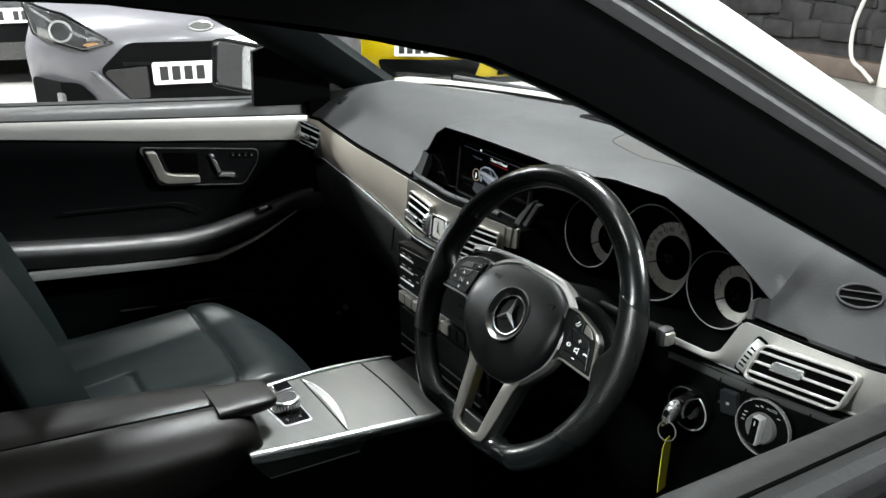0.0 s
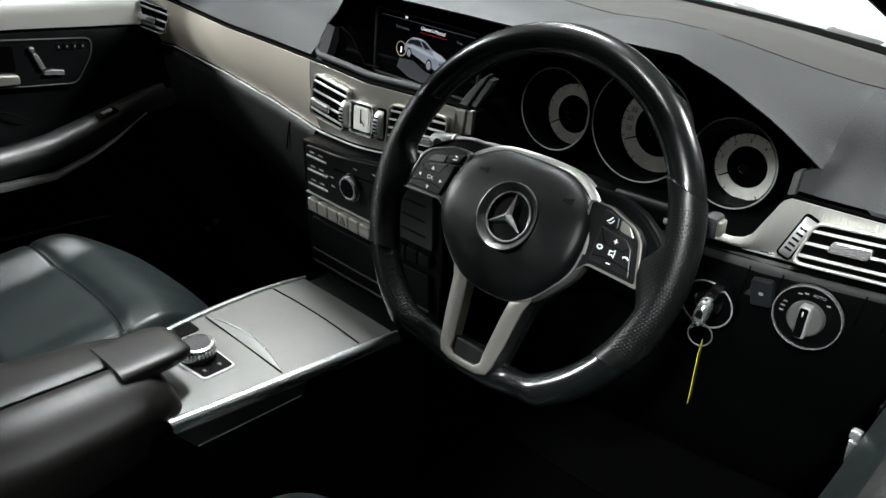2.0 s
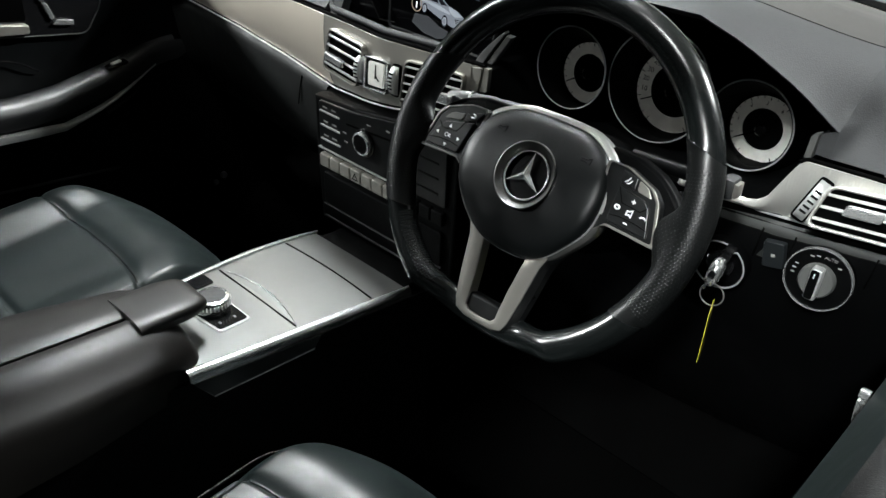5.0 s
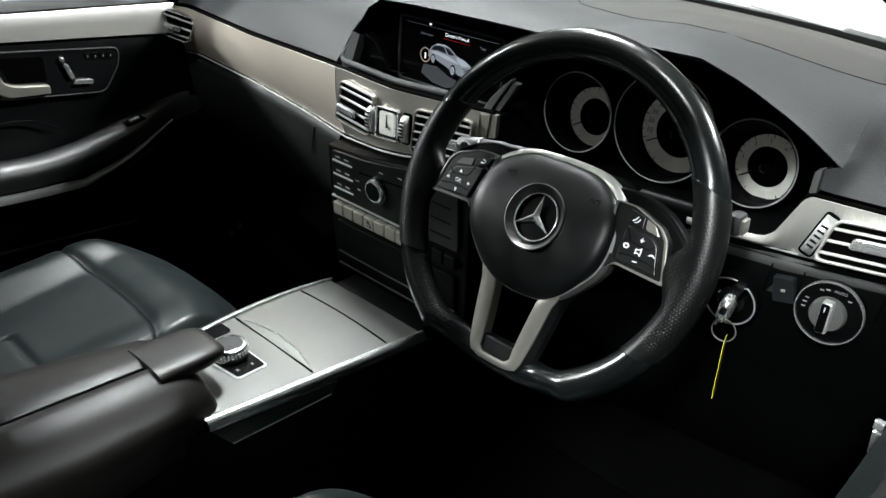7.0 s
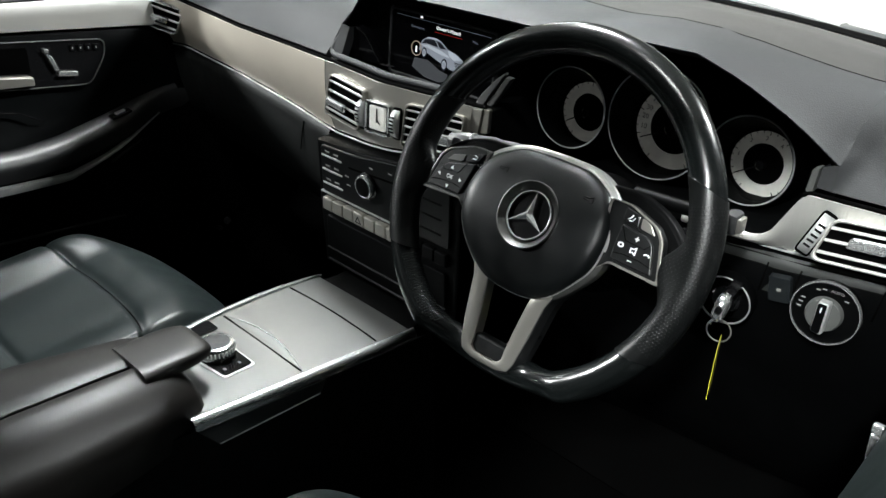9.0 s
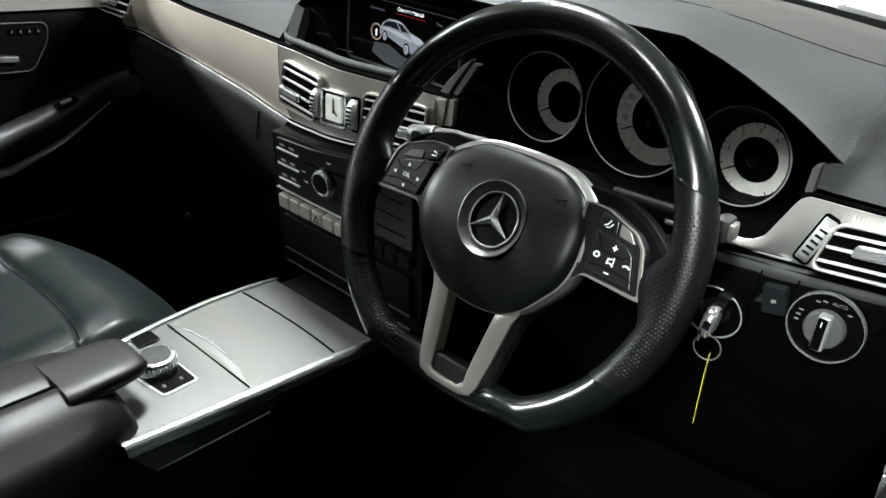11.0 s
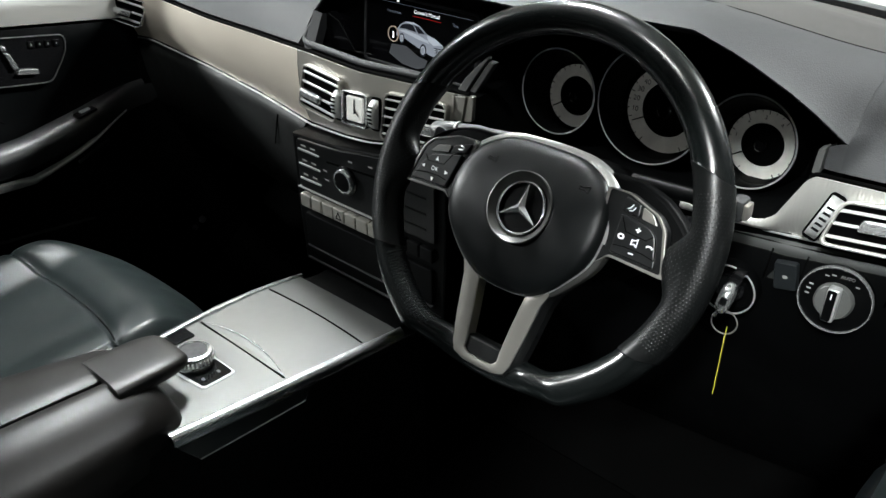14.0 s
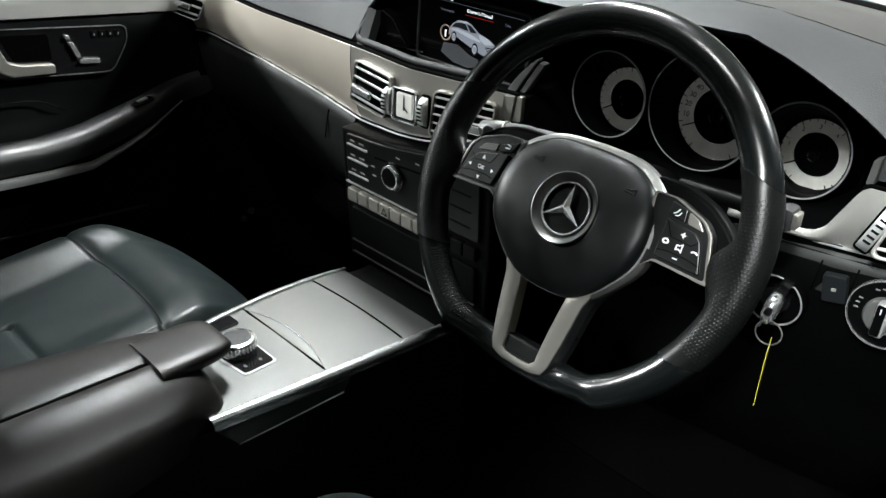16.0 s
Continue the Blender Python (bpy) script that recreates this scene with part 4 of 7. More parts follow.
def pressed_dots(d0, d1, phis, r, grip, step=0.0031):
    """Rows of small pressed dots that catch the light."""
    bm = bmesh.new()
    n = int(abs(radians(d1 - d0)) * RIM_R / step)
    for i in range(1, n):
        deg = d0 + (d1 - d0) * i / n
        for k, phi in enumerate(phis):
            p = phi + (0.5 * (phis[1] - phis[0]) if i % 2 else 0.0)
            o = rim_skin(deg, p, r, grip)
            dn = (rim_skin(deg, p, r, grip, 0.001) - o).normalized()
            dt = (rim_skin(deg + 0.2, p, r, grip) - o).normalized()
            dw = dn.cross(dt)
            top = bm.verts.new(o + dn * 0.00042)
            ring = [bm.verts.new(o + (dt * math.cos(j * math.pi / 3) + dw * math.sin(j * math.pi / 3)) * 0.00105 - dn * 0.00005) for j in range(6)]
            for j in range(6):
                bm.faces.new((ring[j], ring[(j + 1) % 6], top))
    tagged(part("pressed_dot", bm, PIMPLE, wheel, sharp=80), kind="stuff")


AROUND = [2 * math.pi * k / 34 for k in range(34)]
INSIDE = [math.pi * (0.62 + 0.055 * k) for k in range(9)]
pressed_dots(UP - 5.5, LOW_END + 4.0, AROUND, RIM_T + 0.0008, True)
pressed_dots(180 - UP + 5.5, 180 - LOW_END - 4.0, AROUND, RIM_T + 0.0008, True)
pressed_dots(180 - LOW_END + 4.0, 246, INSIDE, RIM_T, False)

# centre pad, sunk round the badge
HALF = [(0.0, 0.0555), (0.030, 0.0545), (0.045, 0.0517), (0.059, 0.0455), (0.070, 0.038), (0.0775, 0.028), (0.0825, 0.015), (0.0848, 0.0), (0.0845, -0.014), (0.081, -0.030), (0.0727, -0.0445), (0.0545, -0.0655), (0.040, -0.0765), (0.024, -0.0830)]
PAD = spline([(a, b, 0) for a, b in HALF] + [(0.0, -0.0850, 0)] + [(-a, b, 0) for a, b in HALF[:0:-1]] + [(0.0, 0.0555, 0)], 4)[:-1]
BC = -0.0055


def edge_c(b):
    return interp([(-0.085, -0.001), (-0.05, 0.004), (0.0, 0.003), (0.03, -0.003), (0.06, -0.011)], b)


def face_c(b):
    return 0.0165 - 0.12 * (b - BC) - 3.0 * (b - BC) ** 2


rows = [[wp.at(p.x, p.y, edge_c(p.y) - 0.030) for p in PAD]]
for s in (1.0, 0.995, 0.975, 0.94, 0.88, 0.78, 0.62, 0.42, 0.2, 0.04, 0.0):
    row = []
    for p in PAD:
        d = Vector((p.x, p.y - BC))
        far, near = d.length, 0.0345
        q = d.normalized() * (near + (far - near) * s)
        a, b = q.x, BC + q.y
        low = edge_c(p.y) + 0.003
        row.append(wp.at(a, b, low + (face_c(b) - low) * (1 - s ** 9.0) ** 0.55))
    rows.append(row)
for r, dc in ((0.0335, -0.0006), (0.0320, -0.0022), (0.0262, -0.0070)):
    rows.append([wp.at(*(Vector((0, BC)) + Vector((p.x, p.y - BC)).normalized() * r), face_c(BC + (p.y - BC) * r / max(0.001, Vector((p.x, p.y - BC)).length)) + dc) for p in PAD])
part("centre_pad", loft(bmesh.new(), rows, True), material("airbag_cover", (0.0030, 0.0037, 0.0039), 0.38, bump=0.12, grain=-900, vary=0.1, spec=0.26), wheel, "black airbag cover", sharp=32)
badge = Plane(wp.at(0.0, BC, 0.0100), wp.u, wp.v - wp.n * 0.12)
bd = part("badge", lathe(badge, [(0.0345, -0.004), (0.0345, 0.0052), (0.0342, 0.0070), (0.0334, 0.0072), (0.0262, 0.0004), (0.0258, -0.002)], 56), SPOKE_DARK, wheel, "round badge with a chrome three-armed shape")
part("badge_disc", lathe(badge, [(0.0264, -0.003), (0.0262, 0.0), (0.0, 0.0003)], 48), PLASTIC, bd)
part("badge_ring", tube([badge.at(0.0247 * math.cos(t), 0.0247 * math.sin(t), 0.0022) for t in np.linspace(0, 2 * math.pi, 49)[:-1]], 0.0013, 8, True), CHROME, bd)
for deg in (90, 210, 330):
    t = radians(deg)
    c, s = math.cos(t), math.sin(t)
    b2 = bmesh.new()
    tip, l, r, top, foot = badge.at(0.0245 * c, 0.0245 * s, 0.003), badge.at(-0.0042 * s + 0.001 * c, 0.0042 * c + 0.001 * s, 0.003), badge.at(0.0042 * s + 0.001 * c, -0.0042 * c + 0.001 * s, 0.003), badge.at(0.0, 0.0, 0.0070), badge.at(-0.002 * c, -0.002 * s, 0.003)
    v = [b2.verts.new(q) for q in (tip, l, r, top, foot)]
    for f in ((0, 3, 1), (0, 2, 3), (3, 2, 4), (3, 4, 1)):
        b2.faces.new([v[i] for i in f])
    bmesh.ops.recalc_face_normals(b2, faces=b2.faces)
    part("badge_arm", b2, CHROME, bd, flat=True)
# small horn marks on the pad
for s in (1, -1):
    a, b = (0.0540, 0.0300) if s > 0 else (-0.0484, 0.0290)
    hm = [(a - 0.005, b + 0.0012), (a + 0.001, b + 0.0012), (a + 0.005, b + 0.003), (a + 0.005, b - 0.003), (a + 0.001, b - 0.0012), (a - 0.005, b - 0.0012), (a - 0.005, b + 0.0012)]
    part("horn_mark", tube([wp.at(p, q, face_c(q) - 0.0002) for p, q in hm], 0.0006, 5), PLASTIC, wheel)


# silver bezel lining the pad
def bezel_row(p, f0, f1):
    d = Vector((p.x, p.y + 0.008)).normalized()
    wide = interp([(-0.085, 0.0010), (-0.07, 0.0045), (-0.03, 0.0062), (0.0, 0.0052), (0.035, 0.0072), (0.048, 0.0068), (0.06, 0.0056)], p.y)
    return p.x + d.x * wide * f0, p.y + d.y * wide * f0, edge_c(p.y) + f1


BEZEL = material("polished_silver_bezel", (0.78, 0.78, 0.76), 0.30, metal=0.9, vary=0.03, vary_scale=8, rough_vary=0.02)


def bezel_arc(points, profile, name, mat, label, closed):
    rows = [[wp.at(*bezel_row(p, f0, f1)) for p in points] for f0, f1 in profile]
    part(name, loft(bmesh.new(), rows, closed), mat, wheel, label, sharp=60)


start = max(range(len(PAD)), key=lambda k: (PAD[k].y <= -0.012) * (k + 1))
ordered = PAD[start + 1:] + PAD[:start + 1]
top_arc = [p for p in ordered if p.y > -0.012]
low_arc = [p for p in PAD if p.y < -0.008]
bezel_arc(PAD, ((0.22, -0.006), (0.22, 0.0026), (0.14, 0.0036), (0.04, 0.0034), (-0.02, 0.0016), (-0.02, -0.010)), "bezel_line", SATIN, "bright line round the pad", True)
bezel_arc(top_arc, ((1.0, -0.012), (1.0, -0.0022), (0.94, -0.0010), (0.50, 0.0018), (0.20, 0.0031), (0.20, -0.004)), "pad_bezel", BEZEL, "satin silver bezel over the pad", False)
# lower bezel takes the darker silver to paint in its shade
bezel_arc(low_arc, ((1.0, -0.012), (1.0, -0.0030), (0.94, -0.0014), (0.50, 0.0004), (0.20, 0.0014), (0.20, -0.004)), "pad_bezel", SPOKE_DARK, "satin bezel beside the pad, painted darker for shade", False)


def mirrored(points, s):
    pts = [(s * a, b) for a, b in points]
    return pts if s > 0 else pts[::-1]


KEYPAD = material("black_wheel_keys", (0.0045, 0.0048, 0.005), 0.34, bump=0.06, grain=-900, vary=0.1, spec=0.35)
for s in (1, -1):
    cover = [(0.060, 0.052), (0.094, 0.0520), (0.122, 0.0435), (0.143, 0.0290), (0.157, 0.0130), (0.160, -0.018), (0.146, -0.0225), (0.088, -0.018)]
    part("spoke_cover", prism(wp, rounded(mirrored(cover, s), 0.010), -0.026, -0.0095, 0.005, None, 3), PLASTIC, wheel, "black spoke behind the keys")
    sp = [(0.074, 0.0395), (0.096, 0.0395), (0.1265, 0.0290), (0.1365, 0.0190), (0.1480, -0.0212), (0.0935, -0.0185), (0.0800, -0.0305)]
    part("side_spoke", prism(wp, rounded(mirrored(sp, s), 0.004), -0.007, 0.0045, 0.002), KEYPAD, wheel, "black side spoke edged in silver")
    edge_i = [(0.0765, 0.0383), (0.0957, 0.0383), (0.1245, 0.0278), (0.1335, 0.0182), (0.1440, -0.0182), (0.0939, -0.0164), (0.0822, -0.0290)]
    # left edge and insert use the dark copy, shade put into the colour
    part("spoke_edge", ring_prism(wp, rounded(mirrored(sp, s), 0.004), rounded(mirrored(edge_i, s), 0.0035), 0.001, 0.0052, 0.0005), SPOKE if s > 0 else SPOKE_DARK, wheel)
    pad_o = [(0.0940, -0.0139), (0.0945, 0.0205), (0.1230, 0.0168), (0.1300, 0.0110), (0.1380, -0.0153)] if s > 0 else [(0.0948, -0.0141), (0.0850, 0.0214), (0.1217, 0.0130), (0.1295, 0.0045), (0.1390, -0.0155)]
    keys = part("key_pad", prism(wp, rounded(mirrored(pad_o, s), 0.0025), 0.0035, 0.0072, 0.0012), KEYPAD, wheel, "black key pad with white marks")
    key_u = [(0.0933, 0.0243), (0.0932, 0.0360), (0.1097, 0.0325), (0.1110, 0.0211)] if s > 0 else [(0.0994, 0.0204), (0.0981, 0.0277), (0.0770, 0.0350), (0.0830, 0.0245)]
    up_key = part("key_pad_upper", prism(wp, rounded(mirrored(key_u, s), 0.002), 0.0035, 0.0072, 0.0012), KEYPAD, wheel)
    ins = [(0.1128, 0.0218), (0.1112, 0.0318), (0.1215, 0.0280), (0.1285, 0.0197)] if s > 0 else [(0.1030, 0.0195), (0.1012, 0.0275), (0.1180, 0.0240), (0.1250, 0.0160)]
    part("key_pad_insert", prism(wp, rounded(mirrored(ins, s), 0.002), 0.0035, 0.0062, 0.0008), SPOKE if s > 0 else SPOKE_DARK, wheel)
    # hairline joints between the keys
    for line in ([(0.096, 0.0195), (0.1035, 0.0070), (0.1235, 0.0055), (0.1285, 0.0108)], [(0.0955, -0.0070), (0.1060, -0.0055), (0.1230, -0.0060), (0.1365, -0.0085)]):
        part("key_joint", tube([wp.at(s * a, b, 0.0072) for a, b in line], 0.00045, 5), CARPET, keys)
    cx, cy = (0.1142, 0.0008) if s > 0 else (-0.1128, -0.0003)
    kq = Plane(wp.at(0, cy, -0.0033), wp.u, wp.v)
    if s > 0:
        for z, up in ((0.0109, 1), (-0.0101, 0)):
            part("key_mark", prism(kq, [(cx - 0.0022, z - 0.0005), (cx + 0.0022, z - 0.0005), (cx + 0.0022, z + 0.0005), (cx - 0.0022, z + 0.0005)], 0.0105, 0.0111), WHITE_MARK, keys)
            if up:
                part("key_mark", prism(kq, [(cx - 0.0005, z - 0.0022), (cx + 0.0005, z - 0.0022), (cx + 0.0005, z + 0.0022), (cx - 0.0005, z + 0.0022)], 0.0105, 0.0112), WHITE_MARK, keys)
        part("key_mark", ring_prism(kq, oval(0.0031, 0.0025, 18, (cx - 0.0135, 0.0013)), oval(0.0017, 0.0012, 18, (cx - 0.0135, 0.0013)), 0.0105, 0.0111), WHITE_MARK, keys)
        part("key_mark", tube([kq.at(cx + 0.0115, 0.0000, 0.011), kq.at(cx + 0.0130, 0.0010, 0.011), kq.at(cx + 0.0155, 0.0010, 0.011), kq.at(cx + 0.0172, -0.0004, 0.011)], 0.0008, 6), WHITE_MARK, keys)
        part("key_mark", ring_prism(kq, [(cx - 0.003, -0.003), (cx, -0.002), (cx + 0.003, -0.004), (cx + 0.003, 0.004), (cx, 0.002), (cx - 0.003, 0.002)], [(cx - 0.002, -0.002), (cx, -0.001), (cx + 0.0022, -0.0025), (cx + 0.0022, 0.0025), (cx, 0.001), (cx - 0.002, 0.001)], 0.0105, 0.0111), WHITE_MARK, keys)
        part("key_mark", tube([wp.at(0.0985, 0.0262, 0.0077), wp.at(0.1010, 0.0275, 0.0077), wp.at(0.1030, 0.0310, 0.0077)], 0.0006, 6), WHITE_MARK, up_key)
        part("key_mark", tube([wp.at(0.1005, 0.0250, 0.0077), wp.at(0.1035, 0.0255, 0.0077), wp.at(0.1055, 0.0290, 0.0077)], 0.0005, 6), WHITE_MARK, up_key)
    else:
        words("OK", kq, cx, 0.0, 0.0062, WHITE_MARK, keys, 0.0108)
        for deg in (0, 90, 180, 270):
            t = radians(deg)
            rx, ry = 0.0148, 0.0102
            ox, oy = cx + rx * math.cos(t), ry * math.sin(t)
            tri = [(0.0022, 0), (-0.0014, 0.0019), (-0.0014, -0.0019)]
            part("key_mark", prism(kq, [(ox + a * math.cos(t) - b * math.sin(t), oy + a * math.sin(t) + b * math.cos(t)) for a, b in tri], 0.0105, 0.0111), WHITE_MARK, keys)
        part("key_mark", tube([wp.at(-0.0910, 0.0262, 0.0077), wp.at(-0.0860, 0.0266, 0.0077), wp.at(-0.0850, 0.0292, 0.0077), wp.at(-0.0890, 0.0302, 0.0077)], 0.0006, 6), WHITE_MARK, up_key)
# lower double spoke: a bright face with a broad chamfer outside
fk = Plane(wp.at(0, 0, 0.000), wp.u, wp.v)
for s in (1, -1):
    outer = [(0.0625, -0.0625), (0.0545, -0.0735), (0.0505, -0.0860), (0.0485, -0.100), (0.0450, -0.125), (0.0395, -0.155), (0.0360, -0.1650), (0.0200, -0.1690), (0.0, -0.1695)]
    face_o = [(0.0585, -0.0620), (0.0510, -0.0715), (0.0458, -0.0850), (0.0437, -0.099), (0.0400, -0.124), (0.0345, -0.152), (0.0300, -0.1610), (0.0180, -0.1650), (0.0, -0.1655)]
    face_i = [(0.0560, -0.0630), (0.0420, -0.0755), (0.0275, -0.0825), (0.0258, -0.092), (0.0222, -0.118), (0.0196, -0.1430), (0.0195, -0.1530), (0.0140, -0.1578), (0.0, -0.1585)]
    rows, side = [], []
    for o, f, i in zip(outer, face_o, face_i):
        rows.append([fk.at(s * f[0], f[1], -0.0030), fk.at(s * f[0], f[1], 0.0012), *[fk.at(s * (f[0] * (1 - q) + i[0] * q), f[1] * (1 - q) + i[1] * q, 0.0017 + 0.0030 * q * (1 - q)) for q in (0.04, 0.2, 0.4, 0.6, 0.8, 0.95)], fk.at(s * i[0], i[1], 0.0008), fk.at(s * i[0], i[1], -0.012)])
        side.append([fk.at(s * o[0], o[1], -0.018), fk.at(s * o[0], o[1], -0.0075), fk.at(s * (o[0] * 0.2 + f[0] * 0.8), o[1] * 0.2 + f[1] * 0.8, 0.0004), fk.at(s * f[0], f[1], 0.0006), fk.at(s * f[0], f[1], -0.0030)])
    part("lower_spoke", loft(bmesh.new(), rows, False), SPOKE, wheel, "satin silver arm of the forked spoke", sharp=22)
    part("spoke_side", loft(bmesh.new(), side, False), KEYPAD, wheel, "dark chamfered side of the fork", sharp=22)
part("spoke_foot", prism(fk, rounded([(-0.037, -0.1745), (0.037, -0.1745), (0.042, -0.150), (-0.042, -0.150)], 0.006, 3), -0.026, -0.0075, 0.003), GLOSS, wheel, "dark rear of the forked spoke")
part("spoke_insert", prism(fk, rounded([(-0.0215, -0.1590), (0.0215, -0.1590), (0.0222, -0.1395), (-0.0222, -0.1395)], 0.005), -0.014, -0.0005, 0.003, None, 3), KEYPAD, wheel, "black rubber insert of the fork")

# ---- steering column ----
col = thing("steering_column", (0.37, 0.12, 0.80), "black steering column shroud with two stalks", "steering column")
cp = Plane(wp.at(0, -0.01, -0.09), wp.u, wp.v)
part("shroud", lathe(cp, [(0.060, -0.12), (0.068, -0.04), (0.064, 0.03), (0.050, 0.055), (0.02, 0.058)], 36), PLASTIC, col)
part("wheel_hub", lathe(Plane(wp.at(0, -0.005, -0.045), wp.u, wp.v), [(0.05, -0.03), (0.055, 0.0), (0.06, 0.03)], 36), PLASTIC, col)
STALK = material("dark_stalk_plastic", (0.045, 0.046, 0.047), 0.42, vary=0.1, vary_scale=60)
st = part("indicator_stalk", tube(spline([(0.330, 0.105, 0.940), (0.288, 0.098, 0.942), (0.252, 0.093, 0.940), (0.222, 0.090, 0.9362)], 5), [0.0055] * 5 + [0.0068] * 5 + [0.0082] * 6, 14), SEAL, col, "ribbed black indicator stalk")
part("stalk_tip", tube([(0.2215, 0.0900, 0.9362), (0.2200, 0.0899, 0.9360), (0.1925, 0.0875, 0.9300), (0.1900, 0.0873, 0.9295)], [0.0080, 0.0094, 0.0098, 0.0086], 18), STALK, st, "ridged dark stalk end")
part("stalk_ring", tube([(0.2235, 0.0901, 0.9364), (0.2212, 0.0899, 0.9361)], 0.0098, 16), SATIN, st)
for k in range(4):
    x = 0.196 + 0.006 * k
    part("stalk_mark", block((x, 0.0785, 0.9335 + 0.22 * (x - 0.196)), (0.0032, 0.0012, 0.0022), 0), DIAL, st)
part("stalk_slot", block((0.2500, 0.0850, 0.9415), (0.013, 0.0020, 0.0050), 0.0006), WHITE_MARK, st)
sr = part("gear_stalk", tube(spline([(0.43, 0.10, 0.940), (0.49, 0.098, 0.944), (0.535, 0.097, 0.948)], 6), [0.007] * 7 + [0.0095] * 6, 14), PLASTIC, col, "short gear selector stalk with a satin end")
part("stalk_button", block((0.5345, 0.096, 0.948), (0.014, 0.019, 0.022), 0.005), RUBBER, sr)
part("stalk_end", block((0.5425, 0.095, 0.948), (0.005, 0.013, 0.015), 0.002), SPOKE, sr)
for s, (a, b) in ((1, (0.150, 0.012)), (-1, (-0.150, 0.012))):
    part("shift_paddle", prism(wp, rounded([(a - 0.022 * s, b - 0.025), (a + 0.008 * s, b - 0.020), (a + 0.010 * s, b + 0.028), (a - 0.020 * s, b + 0.022)] if s > 0 else [(a + 0.022, b - 0.025), (a + 0.020, b + 0.022), (a - 0.010, b + 0.028), (a - 0.008, b - 0.020)], 0.006), -0.040, -0.034, 0.002), GLOSS, col)

# ---- centre console ----
con = thing("centre_console", (0, -0.1, 0.25), "silver-topped centre console with rotary controller and storage lid", "console")


def con_z(y):
    return 0.6195 - 0.1085 * y - 0.21 * y * y


def rail_x(y):
    return 0.1135 + 0.047 * y - 0.28 * y * y


def console_sheet(y0, y1, lift, bow0=0.0, bow1=0.0, n=8):
    """A metal sheet between the rails; its ends may bow forwards."""
    rows = []
    us = np.linspace(-1, 1, 17)
    for i in range(n + 1):
        t = i / n
        row = []
        for u in us:
            y = y0 + (y1 - y0) * t + (bow0 * (1 - t) + bow1 * t) * (1 - u * u)
            row.append((u * (rail_x(y) - 0.0135), y, con_z(y) + lift + 0.0012 * (1 - u * u)))
        rows.append([(row[0][0], row[0][1], row[0][2] - 0.012)] + row + [(row[-1][0], row[-1][1], row[-1][2] - 0.012)])
    rows = [[(a, b - 0.0004, c - 0.010) for a, b, c in rows[0]]] + rows + [[(a, b + 0.0004, c - 0.010) for a, b, c in rows[-1]]]
    return loft(bmesh.new(), rows)


RAIL = material("polished_console_rail", (0.62, 0.63, 0.625), 0.24, metal=0.85, vary=0.03, vary_scale=9, rough_vary=0.03)
BLADE = material("dark_satin_blade", (0.014, 0.0175, 0.018), 0.3, vary=0.05, vary_scale=8, spec=0.6, rough_vary=0.02)
SIDE = material("black_console_side", (0.0025, 0.0026, 0.0028), 0.55, bump=0.1, grain=-900, vary=0.1, spec=0.12)
body = bmesh.new()
rows = []
for y in np.linspace(-0.60, 0.14, 22):
    z, w = con_z(y) - 0.013, rail_x(y)
    rows.append([(-0.116, y, 0.20), (-w - 0.001, y, z - 0.05), (-w + 0.004, y, z), (w - 0.004, y, z), (w + 0.001, y, z - 0.05), (0.116, y, 0.20)])
part("console_body", loft(body, rows, True, True), SIDE, con, "black console sides")
part("rear_panel", console_sheet(-0.245, -0.0825, 0.0), SILVER, con, "satin silver panel")
part("storage_lid", console_sheet(-0.0808, 0.0392, 0.0003, 0.0, 0.004), SILVER, con, "satin silver storage lid")
part("front_panel", console_sheet(0.0412, 0.100, 0.0, 0.004, 0.0), SILVER, con, "satin silver panel")
part("lid_groove", tube([(u * 0.097, 0.0402 + 0.004 * (1 - u * u), con_z(0.0402) + 0.0008) for u in np.linspace(-1, 1, 11)], 0.0015, 6), CARPET, con)
part("front_tray", block((0, 0.125, 0.592), (0.19, 0.05, 0.02), 0.004), PLASTIC, con)
rows = []
for x in np.linspace(-0.086, 0.088, 31):
    k = max(0.0, 1 - (x / 0.0885) ** 2)
    y, z = -0.0815, con_z(-0.0815) + 0.0012
    rows.append([(x, y - 0.0004, z - 0.004), (x, y, z - 0.0016 * k), (x, y + 0.010 * k, z + 0.0008 * k), (x, y + 0.0138 * k, z + 0.0034 * k), (x, y + 0.0150 * k, z + 0.0038 * k), (x, y + 0.0172 * k + 0.0005, z - 0.001)])
part("lid_grip", loft(bmesh.new(), rows), SILVER, con, "raised curved grip of the lid", sharp=30)
# thin chrome line added along the crest as the grip's highlight
crest = [(x, -0.0815 + 0.0148 * max(0.0, 1 - (x / 0.0885) ** 2), con_z(-0.0815) + 0.0012 + 0.0040 * max(0.0, 1 - (x / 0.0885) ** 2)) for x in np.linspace(-0.085, 0.087, 25)]
part("grip_highlight", tube(crest, [0.0003 + 0.0011 * math.sin(math.pi * k / 24) for k in range(25)], 8), CHROME, con, "bright line added as the highlight on the grip")
part("lid_groove", tube([(x, -0.0819, con_z(-0.08) + 0.0006) for x in np.linspace(-0.088, 0.088, 4)], 0.0016, 6), CARPET, con)
